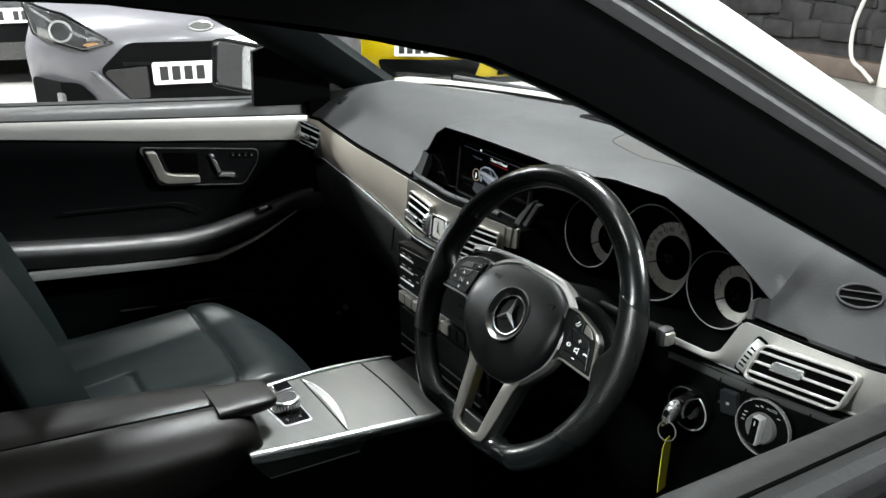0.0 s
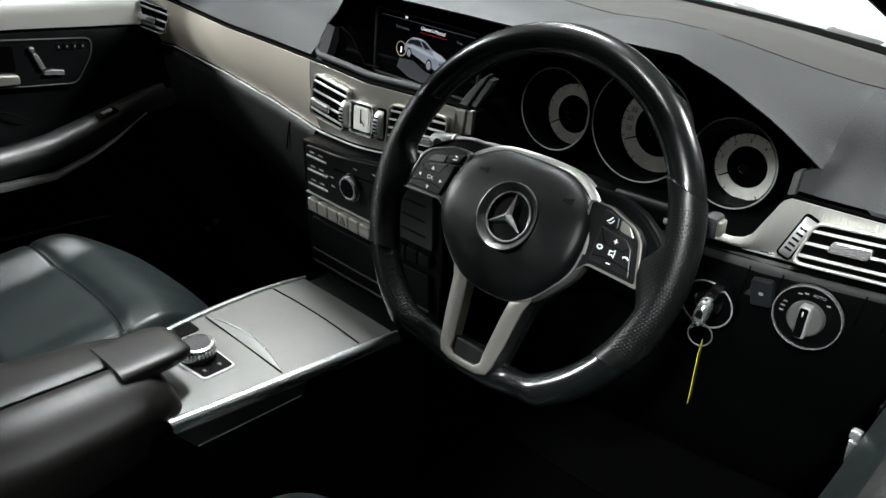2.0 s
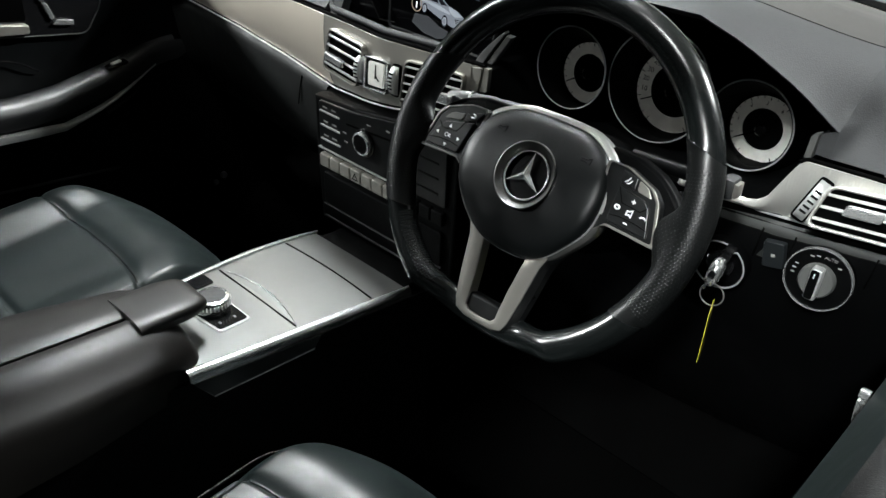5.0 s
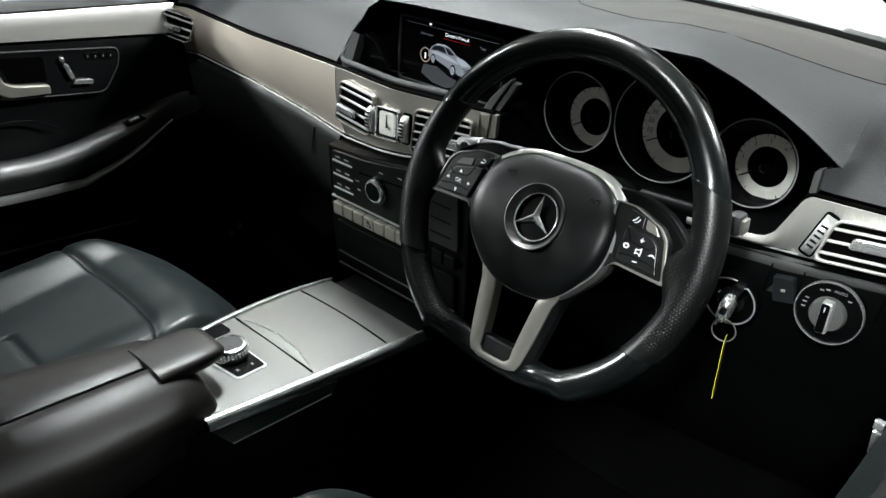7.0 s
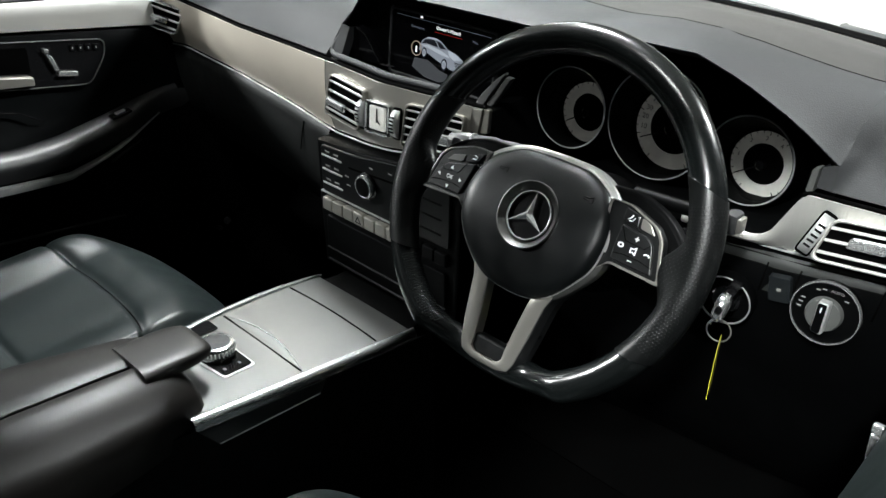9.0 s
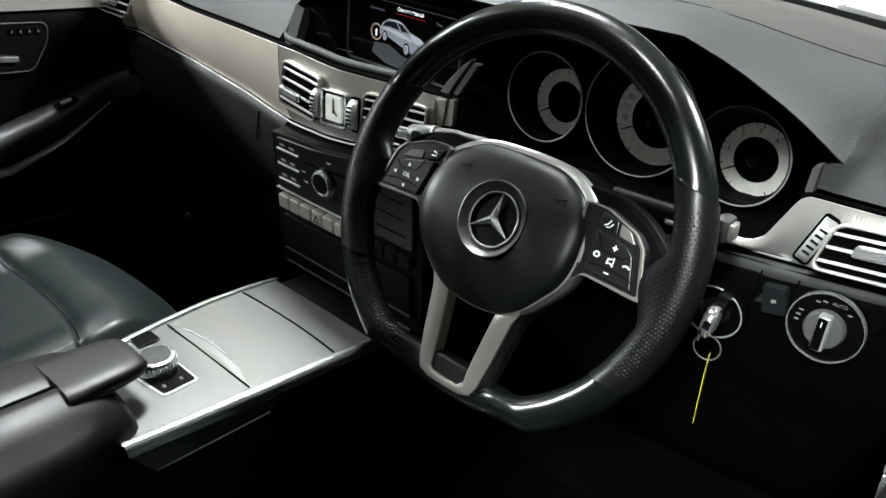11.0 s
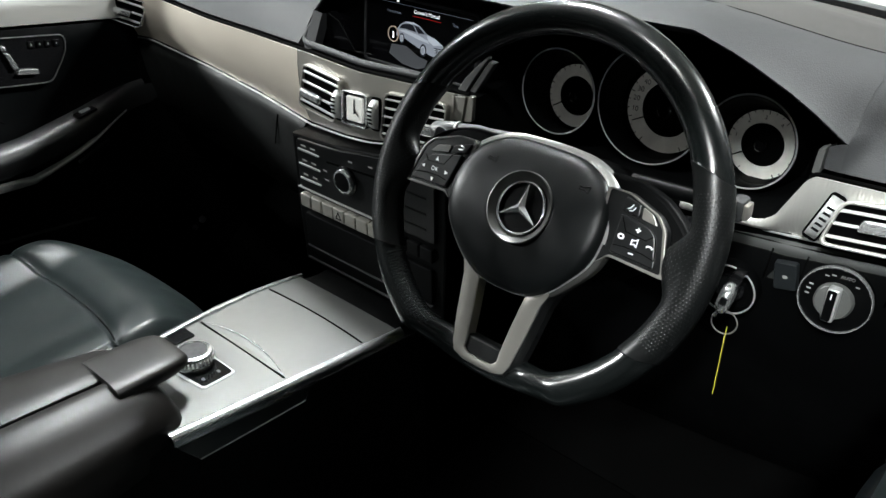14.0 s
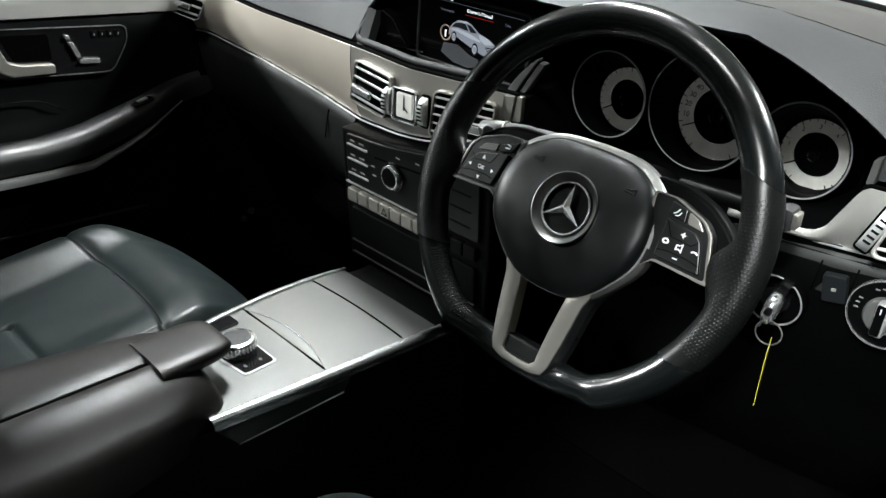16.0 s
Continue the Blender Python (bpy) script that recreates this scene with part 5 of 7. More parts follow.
for s in (1, -1):
    rows = []
    for y in np.linspace(-0.236, 0.106, 30):
        z, w = con_z(y), rail_x(y)
        taper = max(0.0, (y + 0.05) / 0.16) ** 2 * 0.004
        z -= taper * 0.35
        rows.append([(s * (w - 0.0135), y, z - 0.01), (s * (w - 0.0133), y, z + 0.002), (s * (w - 0.0125), y, z + 0.0034), (s * (w - 0.0105), y, z + 0.0040), (s * (w - 0.005 - taper), y, z + 0.0032), (s * (w - 0.0025 - taper), y, z + 0.0012), (s * (w - 0.0006 - taper), y, z - 0.003), (s * (w - taper), y, z - 0.011)])
    part("side_rail", loft(bmesh.new(), rows, True, True), RAIL, con, "polished satin metal side rail", sharp=50)
    rows = []
    for y in np.linspace(0.0, 1.0, 14):
        ya, yb = -0.234 + 0.174 * y, -0.214 + 0.140 * y
        za, zb = con_z(ya) - 0.0112, con_z(yb) - 0.0112 - 0.026 * (1 - 0.45 * y)
        rows.append([(s * (rail_x(ya) - 0.004), ya, za), (s * (rail_x(ya) + 0.0015), ya, za - 0.0008), (s * (rail_x(yb) + 0.0060), yb, zb + 0.0010), (s * (rail_x(yb) + 0.0052), yb, zb - 0.0008), (s * (rail_x(yb) - 0.004), yb, zb)])
    part("side_blade", loft(bmesh.new(), rows, True, True), BLADE, con, "dark satin blade below the rail", sharp=30)
    edge = [Vector(r[2]) + Vector((s * 0.0004, 0, -0.0008)) for r in rows]
    part("blade_edge", tube(edge, 0.0009, 6), SATIN, con)
# rotary controller
cz = con_z(-0.14)
ct = Plane((-0.012, -0.142, cz), (1, 0, 0), (0, 1, -0.05))
plate = part("controller_plate", prism(ct, rounded([(-0.028, -0.030), (0.050, -0.022), (0.050, 0.026), (-0.028, 0.026)], 0.006), 0.0, 0.0025, 0.001), SATIN, con)
part("controller_keys", prism(ct, rounded([(-0.025, -0.027), (0.047, -0.019), (0.047, 0.023), (-0.025, 0.023)], 0.005), 0.0015, 0.0040, 0.001), GLOSS, con, "black keys round the controller")
for a, b in ((0.036, -0.012), (0.036, 0.010)):
    part("key_mark", prism(ct, rounded([(a - 0.003, b - 0.002), (a + 0.003, b - 0.002), (a + 0.003, b + 0.002), (a - 0.003, b + 0.002)], 0.0015), 0.0040, 0.0046), SEAL, plate)
part("controller_key", prism(ct, rounded([(-0.078, 0.006), (-0.053, 0.006), (-0.053, 0.036), (-0.078, 0.036)], 0.003), 0.0, 0.0032, 0.001), GLOSS, con, "small black key beside the controller")
rc_ = part("rotary_controller", lathe(ct, [(0.0228, 0.002), (0.0236, 0.006), (0.0240, 0.0115), (0.0238, 0.0190), (0.0222, 0.0226), (0.0185, 0.0238), (0.0176, 0.0226)], 48), RAIL, con, "chrome rotary controller knob")
part("controller_top", lathe(ct, [(0.0179, 0.018), (0.0177, 0.0228), (0.009, 0.0234), (0.0005, 0.0234)], 40), RUBBER, rc_)
for k in range(30):
    t = 2 * math.pi * k / 30
    part("rib", block(ct.at(0.0242 * math.cos(t), 0.0242 * math.sin(t), 0.0155), (0.0012, 0.0015, 0.006), 0, Matrix.Rotation(t, 3, "Z")), SATIN, rc_)

# armrest in two lids
arm = thing("armrest", (0, -0.4, 0.6), "dark leather split-lid armrest on the console", "armrest")
for s in (1, -1):
    rows = []
    for k, y in enumerate([-0.205, -0.209, -0.217, -0.232, -0.26, -0.31, -0.38, -0.46, -0.56]):
        f = min(1.0, (k / 4) ** 0.42)
        top = 0.634 + (0.690 - 0.634) * f + 0.045 * max(0, (-0.26 - y)) / 0.3
        wdt = (0.104 if s > 0 else 0.098) * interp([(0, 0.62), (1, 0.72), (2, 0.79), (4, 0.86), (6, 1.0)], k)
        sec = []
        for j in range(13):
            q = j / 12
            split = 0.013 + 0.081 * max(0.0, -0.27 - y)
            x0 = s * split + 0.0022
            x = x0 + (wdt - x0) * min(1.0, q * 1.25)
            if q < 0.08:
                z = top - 0.004
            elif q < 0.8:
                z = top - 0.030 * f * abs(x / wdt) ** 3 * (1.4 if s > 0 else 0.8)
            else:
                z = top - 0.030 * f * (1.4 if s > 0 else 0.8) - (q - 0.8) / 0.2 * (top - 0.03 * f - 0.615)
            sec.append((s * x - 0.012, y, z))
        sec = [(sec[0][0], y, 0.60)] + sec
        rows.append(sec)
    part("armrest_lid", loft(bmesh.new(), rows, True, True), LEATHER_ARM, arm, "padded leather armrest lid", sharp=60)


def lid_top(y):
    """Height of the near lid's crown along its inner edge."""
    x = 0.013 + 0.081 * max(0.0, -0.27 - y)
    return 0.690 + 0.045 * max(0.0, -0.26 - y) / 0.3 - 0.042 * (x / 0.104) ** 3 - 0.0002


rows = []
for k in range(16):
    t = k / 15
    y = -0.262 + 0.094 * t
    e = 1.0 if t < 0.55 else math.sqrt(max(0.0, 1 - ((t - 0.55) / 0.452) ** 2))
    ring = []
    for a in np.linspace(0, 2 * math.pi, 29)[:-1]:
        c, q = math.cos(a), math.sin(a)
        ring.append((-0.004 + 0.042 * (0.66 + 0.34 * e) * math.copysign(abs(c) ** 0.55, c), y, 0.6825 - 0.005 * t + 0.0125 * (0.35 + 0.65 * e) * math.copysign(abs(q) ** 0.6, q)))
    rows.append(ring)
part("armrest_nose", loft(bmesh.new(), rows, True, True), LEATHER_ARM, arm, "rounded leather pull of the armrest", sharp=70)
part("lid_gap", tube([(0.001 + 0.081 * max(0.0, -0.27 - y), y, lid_top(y) - 0.004) for y in np.linspace(-0.266, -0.545, 16)], 0.0022, 8), CARPET, arm, "dark gap between the two lids")
# ---- doors of the car the camera looks into ----
ARMM = material("soft_black_door_armrest", (0.0070, 0.0073, 0.0077), 0.46, bump=0.2, grain=-800, vary=0.06, vary_scale=4, spec=0.55)
SILLM = material("soft_black_sill_vinyl", (0.0135, 0.0138, 0.0142), 0.5, bump=0.2, grain=-800, vary=0.06, vary_scale=4, spec=0.4)
SILL = [(-0.9, 1.030), (-0.404, 1.000), (0.169, 0.955), (0.30, 0.944)]
DT_TOP = [(-0.9, 1.008), (-0.412, 0.981), (-0.143, 0.955), (0.229, 0.919), (0.30, 0.912)]
DT_BOT = [(-0.9, 0.985), (-0.418, 0.947), (-0.149, 0.907), (0.203, 0.861), (0.30, 0.850)]
ARM_Z = [(-0.9, 0.780), (-0.431, 0.735), (-0.25, 0.707), (-0.094, 0.690), (-0.02, 0.692), (0.06, 0.706), (0.153, 0.722), (0.21, 0.728)]
STRIP_Z = [(-0.9, 0.715), (-0.404, 0.668), (-0.15, 0.637), (-0.022, 0.625), (0.05, 0.640), (0.166, 0.678), (0.20, 0.688)]


def passenger_switches(door, hp, m):
    """Seat-shaped switches and memory keys beside the door lever."""
    part("seat_switch_base", prism(hp, rounded(m([(0.044, -0.024), (0.084, -0.026), (0.084, -0.016), (0.052, -0.0145)]), 0.004), 0.003, 0.011, 0.003), CHROME, door, "chrome seat-shaped switch")
    part("seat_switch_back", prism(hp, rounded(m([(0.027, 0.016), (0.036, 0.016), (0.051, -0.0125), (0.042, -0.0155)]), 0.004), 0.003, 0.011, 0.003), CHROME, door, "chrome seat-shaped switch")
    part("seat_switch_head", prism(hp, rounded(m([(0.023, 0.019), (0.033, 0.019), (0.031, 0.028), (0.022, 0.028)]), 0.003), 0.003, 0.011, 0.003), CHROME, door)
    for k in range(4):
        a = 0.072 + 0.015 * k
        part("memory_key", prism(hp, rounded(m([(a, 0.020), (a + 0.011, 0.020), (a + 0.011, 0.032), (a, 0.032)]), 0.002), 0.003, 0.0055, 0.001), PLASTIC, door)
        part("memory_mark", prism(hp, m([(a + 0.0045, 0.024), (a + 0.0065, 0.024), (a + 0.0065, 0.028), (a + 0.0045, 0.028)]), 0.0055, 0.006), DIAL, door)


def car_door(s, lift, name_label):
    door = thing("passenger_door" if s < 0 else "driver_door", (s * 0.85, -0.3, 0.3), name_label, "car door", "doors of the white car")
    ys = np.linspace(-0.88, 0.285, 40)

    def z_(tab, y):
        return interp(tab, y) + lift * 1.0

    rows = []
    for y in ys:
        zs = z_(SILL, y)
        rows.append([(s * 0.820, y, zs - 0.05), (s * 0.818, y, zs - 0.008), (s * 0.812, y, zs), (s * 0.790, y, zs + 0.001), (s * 0.772, y, zs - 0.003), (s * 0.764, y, zs - 0.010), (s * 0.757, y, z_(DT_TOP, y) + 0.001)])
    part("sill_top", loft(bmesh.new(), rows), SILLM, door, "grey-black soft door sill")
    part("sill_groove", tube([(s * 0.802, y, z_(SILL, y) + 0.0004) for y in ys], 0.0022, 6), CARPET, door)
    o = 0.0 if s < 0 else 0.020
    rows = [[(s * (0.748 + o), y, z_(DT_TOP, y) - 0.0005), (s * (0.7445 + o), y, z_(DT_TOP, y) - 0.006), (s * (0.7425 + o), y, (z_(DT_TOP, y) + z_(DT_BOT, y)) / 2), (s * (0.741 + o), y, z_(DT_BOT, y) + 0.003), (s * (0.752 + o * 0.5), y, z_(DT_BOT, y) - 0.001)] for y in ys]
    part("door_trim", loft(bmesh.new(), rows), ALU_COOL, door, "brushed aluminium door trim")
    rows = []
    for y in ys:
        zb, za = z_(DT_BOT, y), z_(ARM_Z, y)
        reach = interp([(-0.9, 0.060), (-0.1, 0.060), (0.1, 0.050), (0.22, 0.004), (0.30, 0.0)], y)
        rows.append([(s * 0.752, y, zb - 0.001), (s * 0.746, y, zb - 0.006), (s * 0.748, y, zb - 0.05), (s * 0.756, y, za + 0.03), (s * (0.752 - reach * 0.4), y, za + 0.004), (s * (0.748 - reach * 0.8), y, za + 0.002), (s * (0.744 - reach), y, za - 0.006), (s * (0.742 - reach), y, za - 0.022), (s * (0.744 - reach * 0.9), y, za - 0.045), (s * (0.748 - reach * 0.3), y, za - 0.075), (s * 0.752, y, za - 0.11), (s * 0.742, y, za - 0.20), (s * 0.736, y, za - 0.22), (s * 0.750, y, 0.33)])
    part("door_panel", loft(bmesh.new(), [r[:5] for r in rows]), PANEL, door, "black upper door panel", sharp=60)
    part("door_armrest", loft(bmesh.new(), [r[4:9] for r in rows]), ARMM if s < 0 else PANEL, door, "sloping black leather armrest", sharp=60)
    part("door_panel", loft(bmesh.new(), [r[8:] for r in rows]), PANEL, door, "black lower door panel with a pocket", sharp=60)
    rows = []
    for y in np.linspace(-0.86, 0.195, 40):
        x = s * (0.744 - interp([(-0.9, 0.058), (-0.1, 0.056), (0.1, 0.046), (0.22, 0.006)], y))
        h = interp([(-0.9, 0.012), (-0.35, 0.0105), (-0.05, 0.0085), (0.05, 0.0050), (0.195, 0.0030)], y)
        z = z_(STRIP_Z, y)
        rows.append([(x + s * 0.010, y, z + h * 0.8), (x, y, z + h * 0.6), (x - s * 0.001, y, z), (x + s * 0.003, y, z - h), (x + s * 0.012, y, z - h * 1.1)])
    part("chrome_strip", loft(bmesh.new(), rows), SATIN, door, "satin chrome strip below the armrest")
    part("pull_edge", tube([(s * 0.722, 0.075, z_(STRIP_Z, 0.075) - 0.030), (s * 0.726, 0.145, z_(STRIP_Z, 0.145) - 0.028)], [0.0035, 0.0015], 8), RUBBER, door)
    pk = [(s * 0.738, y, interp([(-0.5, 0.55), (-0.243, 0.524), (0.08, 0.488)], y) + lift) for y in np.linspace(-0.245, 0.085, 12)]
    part("pocket_edge", tube(pk, 0.003, 8), RUBBER, door)
    # grab recess
    part("grab_edge", tube(spline([(s * 0.741, -0.33, 0.778 + lift), (s * 0.741, -0.16, 0.765 + lift), (s * 0.741, -0.08, 0.755 + lift), (s * 0.741, -0.03, 0.725 + lift)], 6), 0.0018, 6), GLOSS, door)
    # handle plate, or on the driver's side the bulge that carries the seat switches
    hp = Plane((s * (0.744 if s < 0 else 0.7175), -0.03 if s < 0 else -0.002, 0.835), (0, -s, 0.15 * s), (0, 0.0, 1))
    q = -s
    def m(pts):
        pts = [(q * a, b) for a, b in pts]
        return pts if q > 0 else pts[::-1]
    if s > 0:
        rows = [[(0.757, y, z_(DT_TOP, y) - 0.02), (0.732, y, 0.895), (0.7185, y, 0.866), (0.7150, y, 0.852), (0.7165, y, 0.835), (0.7180, y, 0.800), (0.748, y, 0.775)] for y in np.linspace(-0.60, 0.20, 24)]
        part("door_bulge", loft(bmesh.new(), rows), LEATHER, door, "dark leather upper door panel", sharp=60)
    else:
        outl = [(-0.136, 0.042), (0.140, 0.041), (0.140, 0.010), (0.110, -0.045), (-0.090, -0.045)]
        inl = [(-0.130, 0.0402), (0.1382, 0.0394), (0.1382, 0.0098), (0.109, -0.0430), (-0.088, -0.0430)]
        part("handle_plate", prism(hp, rounded(m(outl), 0.014), -0.004, 0.003, 0.001), GLOSS, door, "gloss black handle plate")
        part("plate_edge", ring_prism(hp, rounded(m(outl), 0.014), rounded(m(inl), 0.013), 0.002, 0.0055, 0.0006), SILVER, door, "satin chrome edge")
        lever = [(-0.122, 0.032), (-0.100, 0.034), (-0.078, -0.012), (-0.060, -0.018), (0.0, -0.020), (0.002, -0.037), (-0.072, -0.039), (-0.092, -0.030)]
        part("door_lever", prism(hp, rounded(m(lever), 0.005), 0.003, 0.016, 0.004), CENTRE, door, "satin chrome door lever")
        part("lever_hollow", prism(hp, rounded(m([(-0.086, 0.030), (-0.005, 0.030), (0.0, -0.016), (-0.064, -0.016)]), 0.006), 0.003, 0.004), CARPET, door)
    passenger_switches(door, hp, m)
    # window switch on the armrest
    if s < 0:
        part("window_switch", block((s * 0.702, 0.10, interp(ARM_Z, 0.10) + lift + 0.004), (0.020, 0.042, 0.006), 0.002, Matrix.Rotation(0.16, 3, "X")), GLOSS, door)
        part("switch_edge", block((s * 0.702, 0.10, interp(ARM_Z, 0.10) + lift + 0.0085), (0.009, 0.020, 0.003), 0.001, Matrix.Rotation(0.16, 3, "X")), SATIN, door)
    # outer skin and belt seals
    rows = []
    for y in ys:
        zs = z_(SILL, y)
        rows.append([(s * 0.812, y, zs - 0.002), (s * 0.818, y, zs + 0.006), (s * 0.828, y, zs + 0.004), (s * 0.834, y, zs - 0.006), (s * 0.834, y, zs - 0.02)])
    part("belt_seal", loft(bmesh.new(), rows), RUBBER, door, "black rubber belt seal")
    rows = []
    for y in ys:
        zs = z_(SILL, y)
        rows.append([(s * 0.834, y, zs - 0.004), (s * 0.842, y, zs - 0.006), (s * 0.852, y, zs - 0.022), (s * 0.853, y, zs - 0.032)])
    part("belt_moulding", loft(bmesh.new(), rows), GLOSS, door, "gloss black belt moulding")
    rows = []
    for y in ys:
        zs = z_(SILL, y)
        rows.append([(s * 0.850, y, zs - 0.026), (s * 0.870, y, zs - 0.040), (s * 0.905, y, zs - 0.11), (s * 0.920, y, zs - 0.19), (s * 0.925, y, 0.60), (s * 0.905, y, 0.40), (s * 0.875, y, 0.30)])
    part("outer_skin", loft(bmesh.new(), rows), WHITE, door, "glossy white painted door skin")
    return door


car_door(-1, 0.0, "closed passenger door with silver trim and black panel")
car_door(1, 0.03, "closed driver door with its window fully lowered")


# ---- seats ----
def car_seat(cx, front, top, label):
    seat = thing("leather_seat", (cx, front - 0.3, 0.28), label, "car seat", "front seats")
    n, m = 150, 150

    HW = 0.198

    def ease(x, a, b):
        q = min(1.0, max(0.0, (x - a) / (b - a)))
        return q * q * (3 - 2 * q)

    def edge_y(u, back):
        """Place along the seat, from how far behind the front edge."""
        return front - back - 0.060 * abs(u) ** 3.2 * max(0.0, 1 - back / 0.30)

    def height(u, back):
        z = (0.004 if u * cx < 0 else 0.020) * ease(abs(u), 0.42, 0.74) * ease(back, 0.02, 0.16)
        z -= 0.062 * (max(0.0, abs(u) - 0.80) / 0.20) ** 2.0
        z -= 0.075 * (max(0.0, 0.115 - back) / 0.115) ** 2.3
        z += 0.007 * math.exp(-((back - 0.112) / 0.035) ** 2) * (1 - 0.5 * u * u)
        z -= 0.085 * max(0.0, back - 0.165) * (1 - 0.6 * ease(abs(u), 0.42, 0.74))
        # a sharp cross seam behind the rolled front
        d = back - 0.164 - 0.010 * u * u
        z -= 0.0060 * math.exp(-(d / (0.0045 if d > 0 else 0.012)) ** 2) * (1 - ease(abs(u), 0.86, 0.96))
        # piped seams along the bolsters, behind the cross seam
        if back > 0.162:
            z -= 0.0040 * math.exp(-((abs(u) - 0.83) / 0.012) ** 2)
        # the quilted middle panel
        if back > 0.332:
            z -= 0.0045 * math.exp(-((u + 0.08) / 0.014) ** 2)
        if u > -0.08:
            z -= 0.0060 * math.exp(-((back - 0.335) / 0.006) ** 2)
        # creases drawn in where the seams meet
        for cu in (math.copysign(0.70, cx),):
            along = (u - cu) * 0.8 - (back - 0.141) * 2.2 * math.copysign(1, cu)
            z -= 0.0016 * math.exp(-(along / 0.05) ** 2 - ((back - 0.134) / 0.020) ** 2)
        z += 0.0004 * math.sin(17 * u + 9 * back) * math.sin(31 * back + 4 * u) * (1 - ease(abs(u), 0.7, 0.95))
        return top + z

    rows = []
    for i in range(m + 1):
        back = 0.53 * (i / m) ** 1.35
        row = []
        for j in range(n + 1):
            u = -1 + 2 * j / n
            row.append((cx + HW * u, edge_y(u, back), height(u, back)))
        a, b = row[0], row[-1]
        row = [(a[0] + 0.012, a[1], 0.36), (a[0] - 0.004, a[1], a[2] - 0.06)] + row + [(b[0] + 0.004, b[1], b[2] - 0.06), (b[0] - 0.012, b[1], 0.36)]
        rows.append(row)
    f0 = rows[0]
    under = [(p[0], p[1] + 0.002, p[2] - 0.050) if 1 < k < len(f0) - 2 else (p[0], p[1] - 0.004, min(p[2], 0.40)) for k, p in enumerate(f0)]
    low = [(p[0], front - 0.06, 0.36) for p in f0]
    rows = [low, under] + rows
    part("cushion", loft(bmesh.new(), rows), LEATHER, seat, "black leather seat cushion with raised bolsters", sharp=75)
    cross = [(cx + HW * u, edge_y(u, 0.164 + 0.010 * u * u), height(u, 0.164 + 0.010 * u * u) + 0.0006) for u in np.linspace(-0.92, 0.92, 40)]
    part("seam", tube(cross, 0.0011, 5), CARPET, seat)
    for s in (1, -1):
        line = [(cx + HW * s * 0.83, edge_y(0.83, q), height(0.83, q) + 0.0006) for q in np.linspace(0.168, 0.46, 36)]
        part("seam", tube(line, 0.0011, 5), CARPET, seat)
        stitch = bmesh.new()
        for q in np.arange(0.012, 0.44, 0.0052):
            block((cx + HW * s * 0.935, edge_y(0.935, q), height(0.935, q) + 0.0008), (0.0012, 0.0032, 0.0012), 0, None, stitch)
        part("stitching", stitch, THREAD, seat)
    # backrest
    rows = []
    by = front - (0.44 if cx < 0 else 0.475)
    for k in range(15):
        t = k / 14
        z = top - 0.06 + 0.60 * t
        y0 = by - 0.20 * t + 0.02 * math.sin(math.pi * t)
        w = 0.235 * (1 - 0.16 * t ** 2) * (1 if t < 0.9 else 1 - (t - 0.9) * 2.2)
        d = 0.10 * (1 - 0.35 * t)
        ring = []
        for j in range(25):
            u = -1 + 2 * j / 24
            bol = 0.045 * max(0, abs(u) - 0.5) / 0.35 if abs(u) < 0.85 else 0.045 - 0.09 * (abs(u) - 0.85) / 0.15
            bol *= 1 - 0.5 * t
            ring.append((cx + w * u, y0 + bol, z))
        ring += [(cx + w, y0 - d * 0.5, z), (cx + w * 0.8, y0 - d, z), (cx - w * 0.8, y0 - d, z), (cx - w, y0 - d * 0.5, z)]
        rows.append(ring)
    part("backrest", loft(bmesh.new(), rows, True, True), LEATHER, seat, "black leather backrest with side bolsters", sharp=70)
    hr = bmesh.new()
    block((cx, by - 0.245, top + 0.665), (0.26, 0.09, 0.17), 0.035, Matrix.Rotation(radians(-10), 3, "X"), hr, 4)
    part("headrest", hr, LEATHER, seat, "black leather headrest", sharp=70)
    for s in (1, -1):
        part("headrest_post", tube([(cx + s * 0.06, by - 0.225, top + 0.50), (cx + s * 0.06, by - 0.24, top + 0.62)], 0.006, 10), SATIN, seat)
    part("seat_base", block((cx, front - 0.30, 0.335), (0.40, 0.44, 0.09), 0.012), PLASTIC, seat)


car_seat(-0.365, 0.030, 0.578, "black leather passenger seat beside the console")
car_seat(0.365, -0.062, 0.560, "black leather driver seat behind the steering wheel")

# ---- body of the car ----
shell = thing("white_car", (0, 0, 0.2), "white car with dark pillars, roof lining and windscreen", "car")
EDGE = [(-2.2, 1.300), (-1.4, 1.345), (-0.9, 1.352), (-0.5, 1.336), (-0.43, 1.330), (-0.33, 1.314), (-0.215, 1.290), (-0.145, 1.259), (0.0, 1.177), (0.122, 1.107), (0.30, 1.004), (0.46, 0.910)]


def edge_x(z):
    return 0.757 - 0.524 * (z - 0.998)


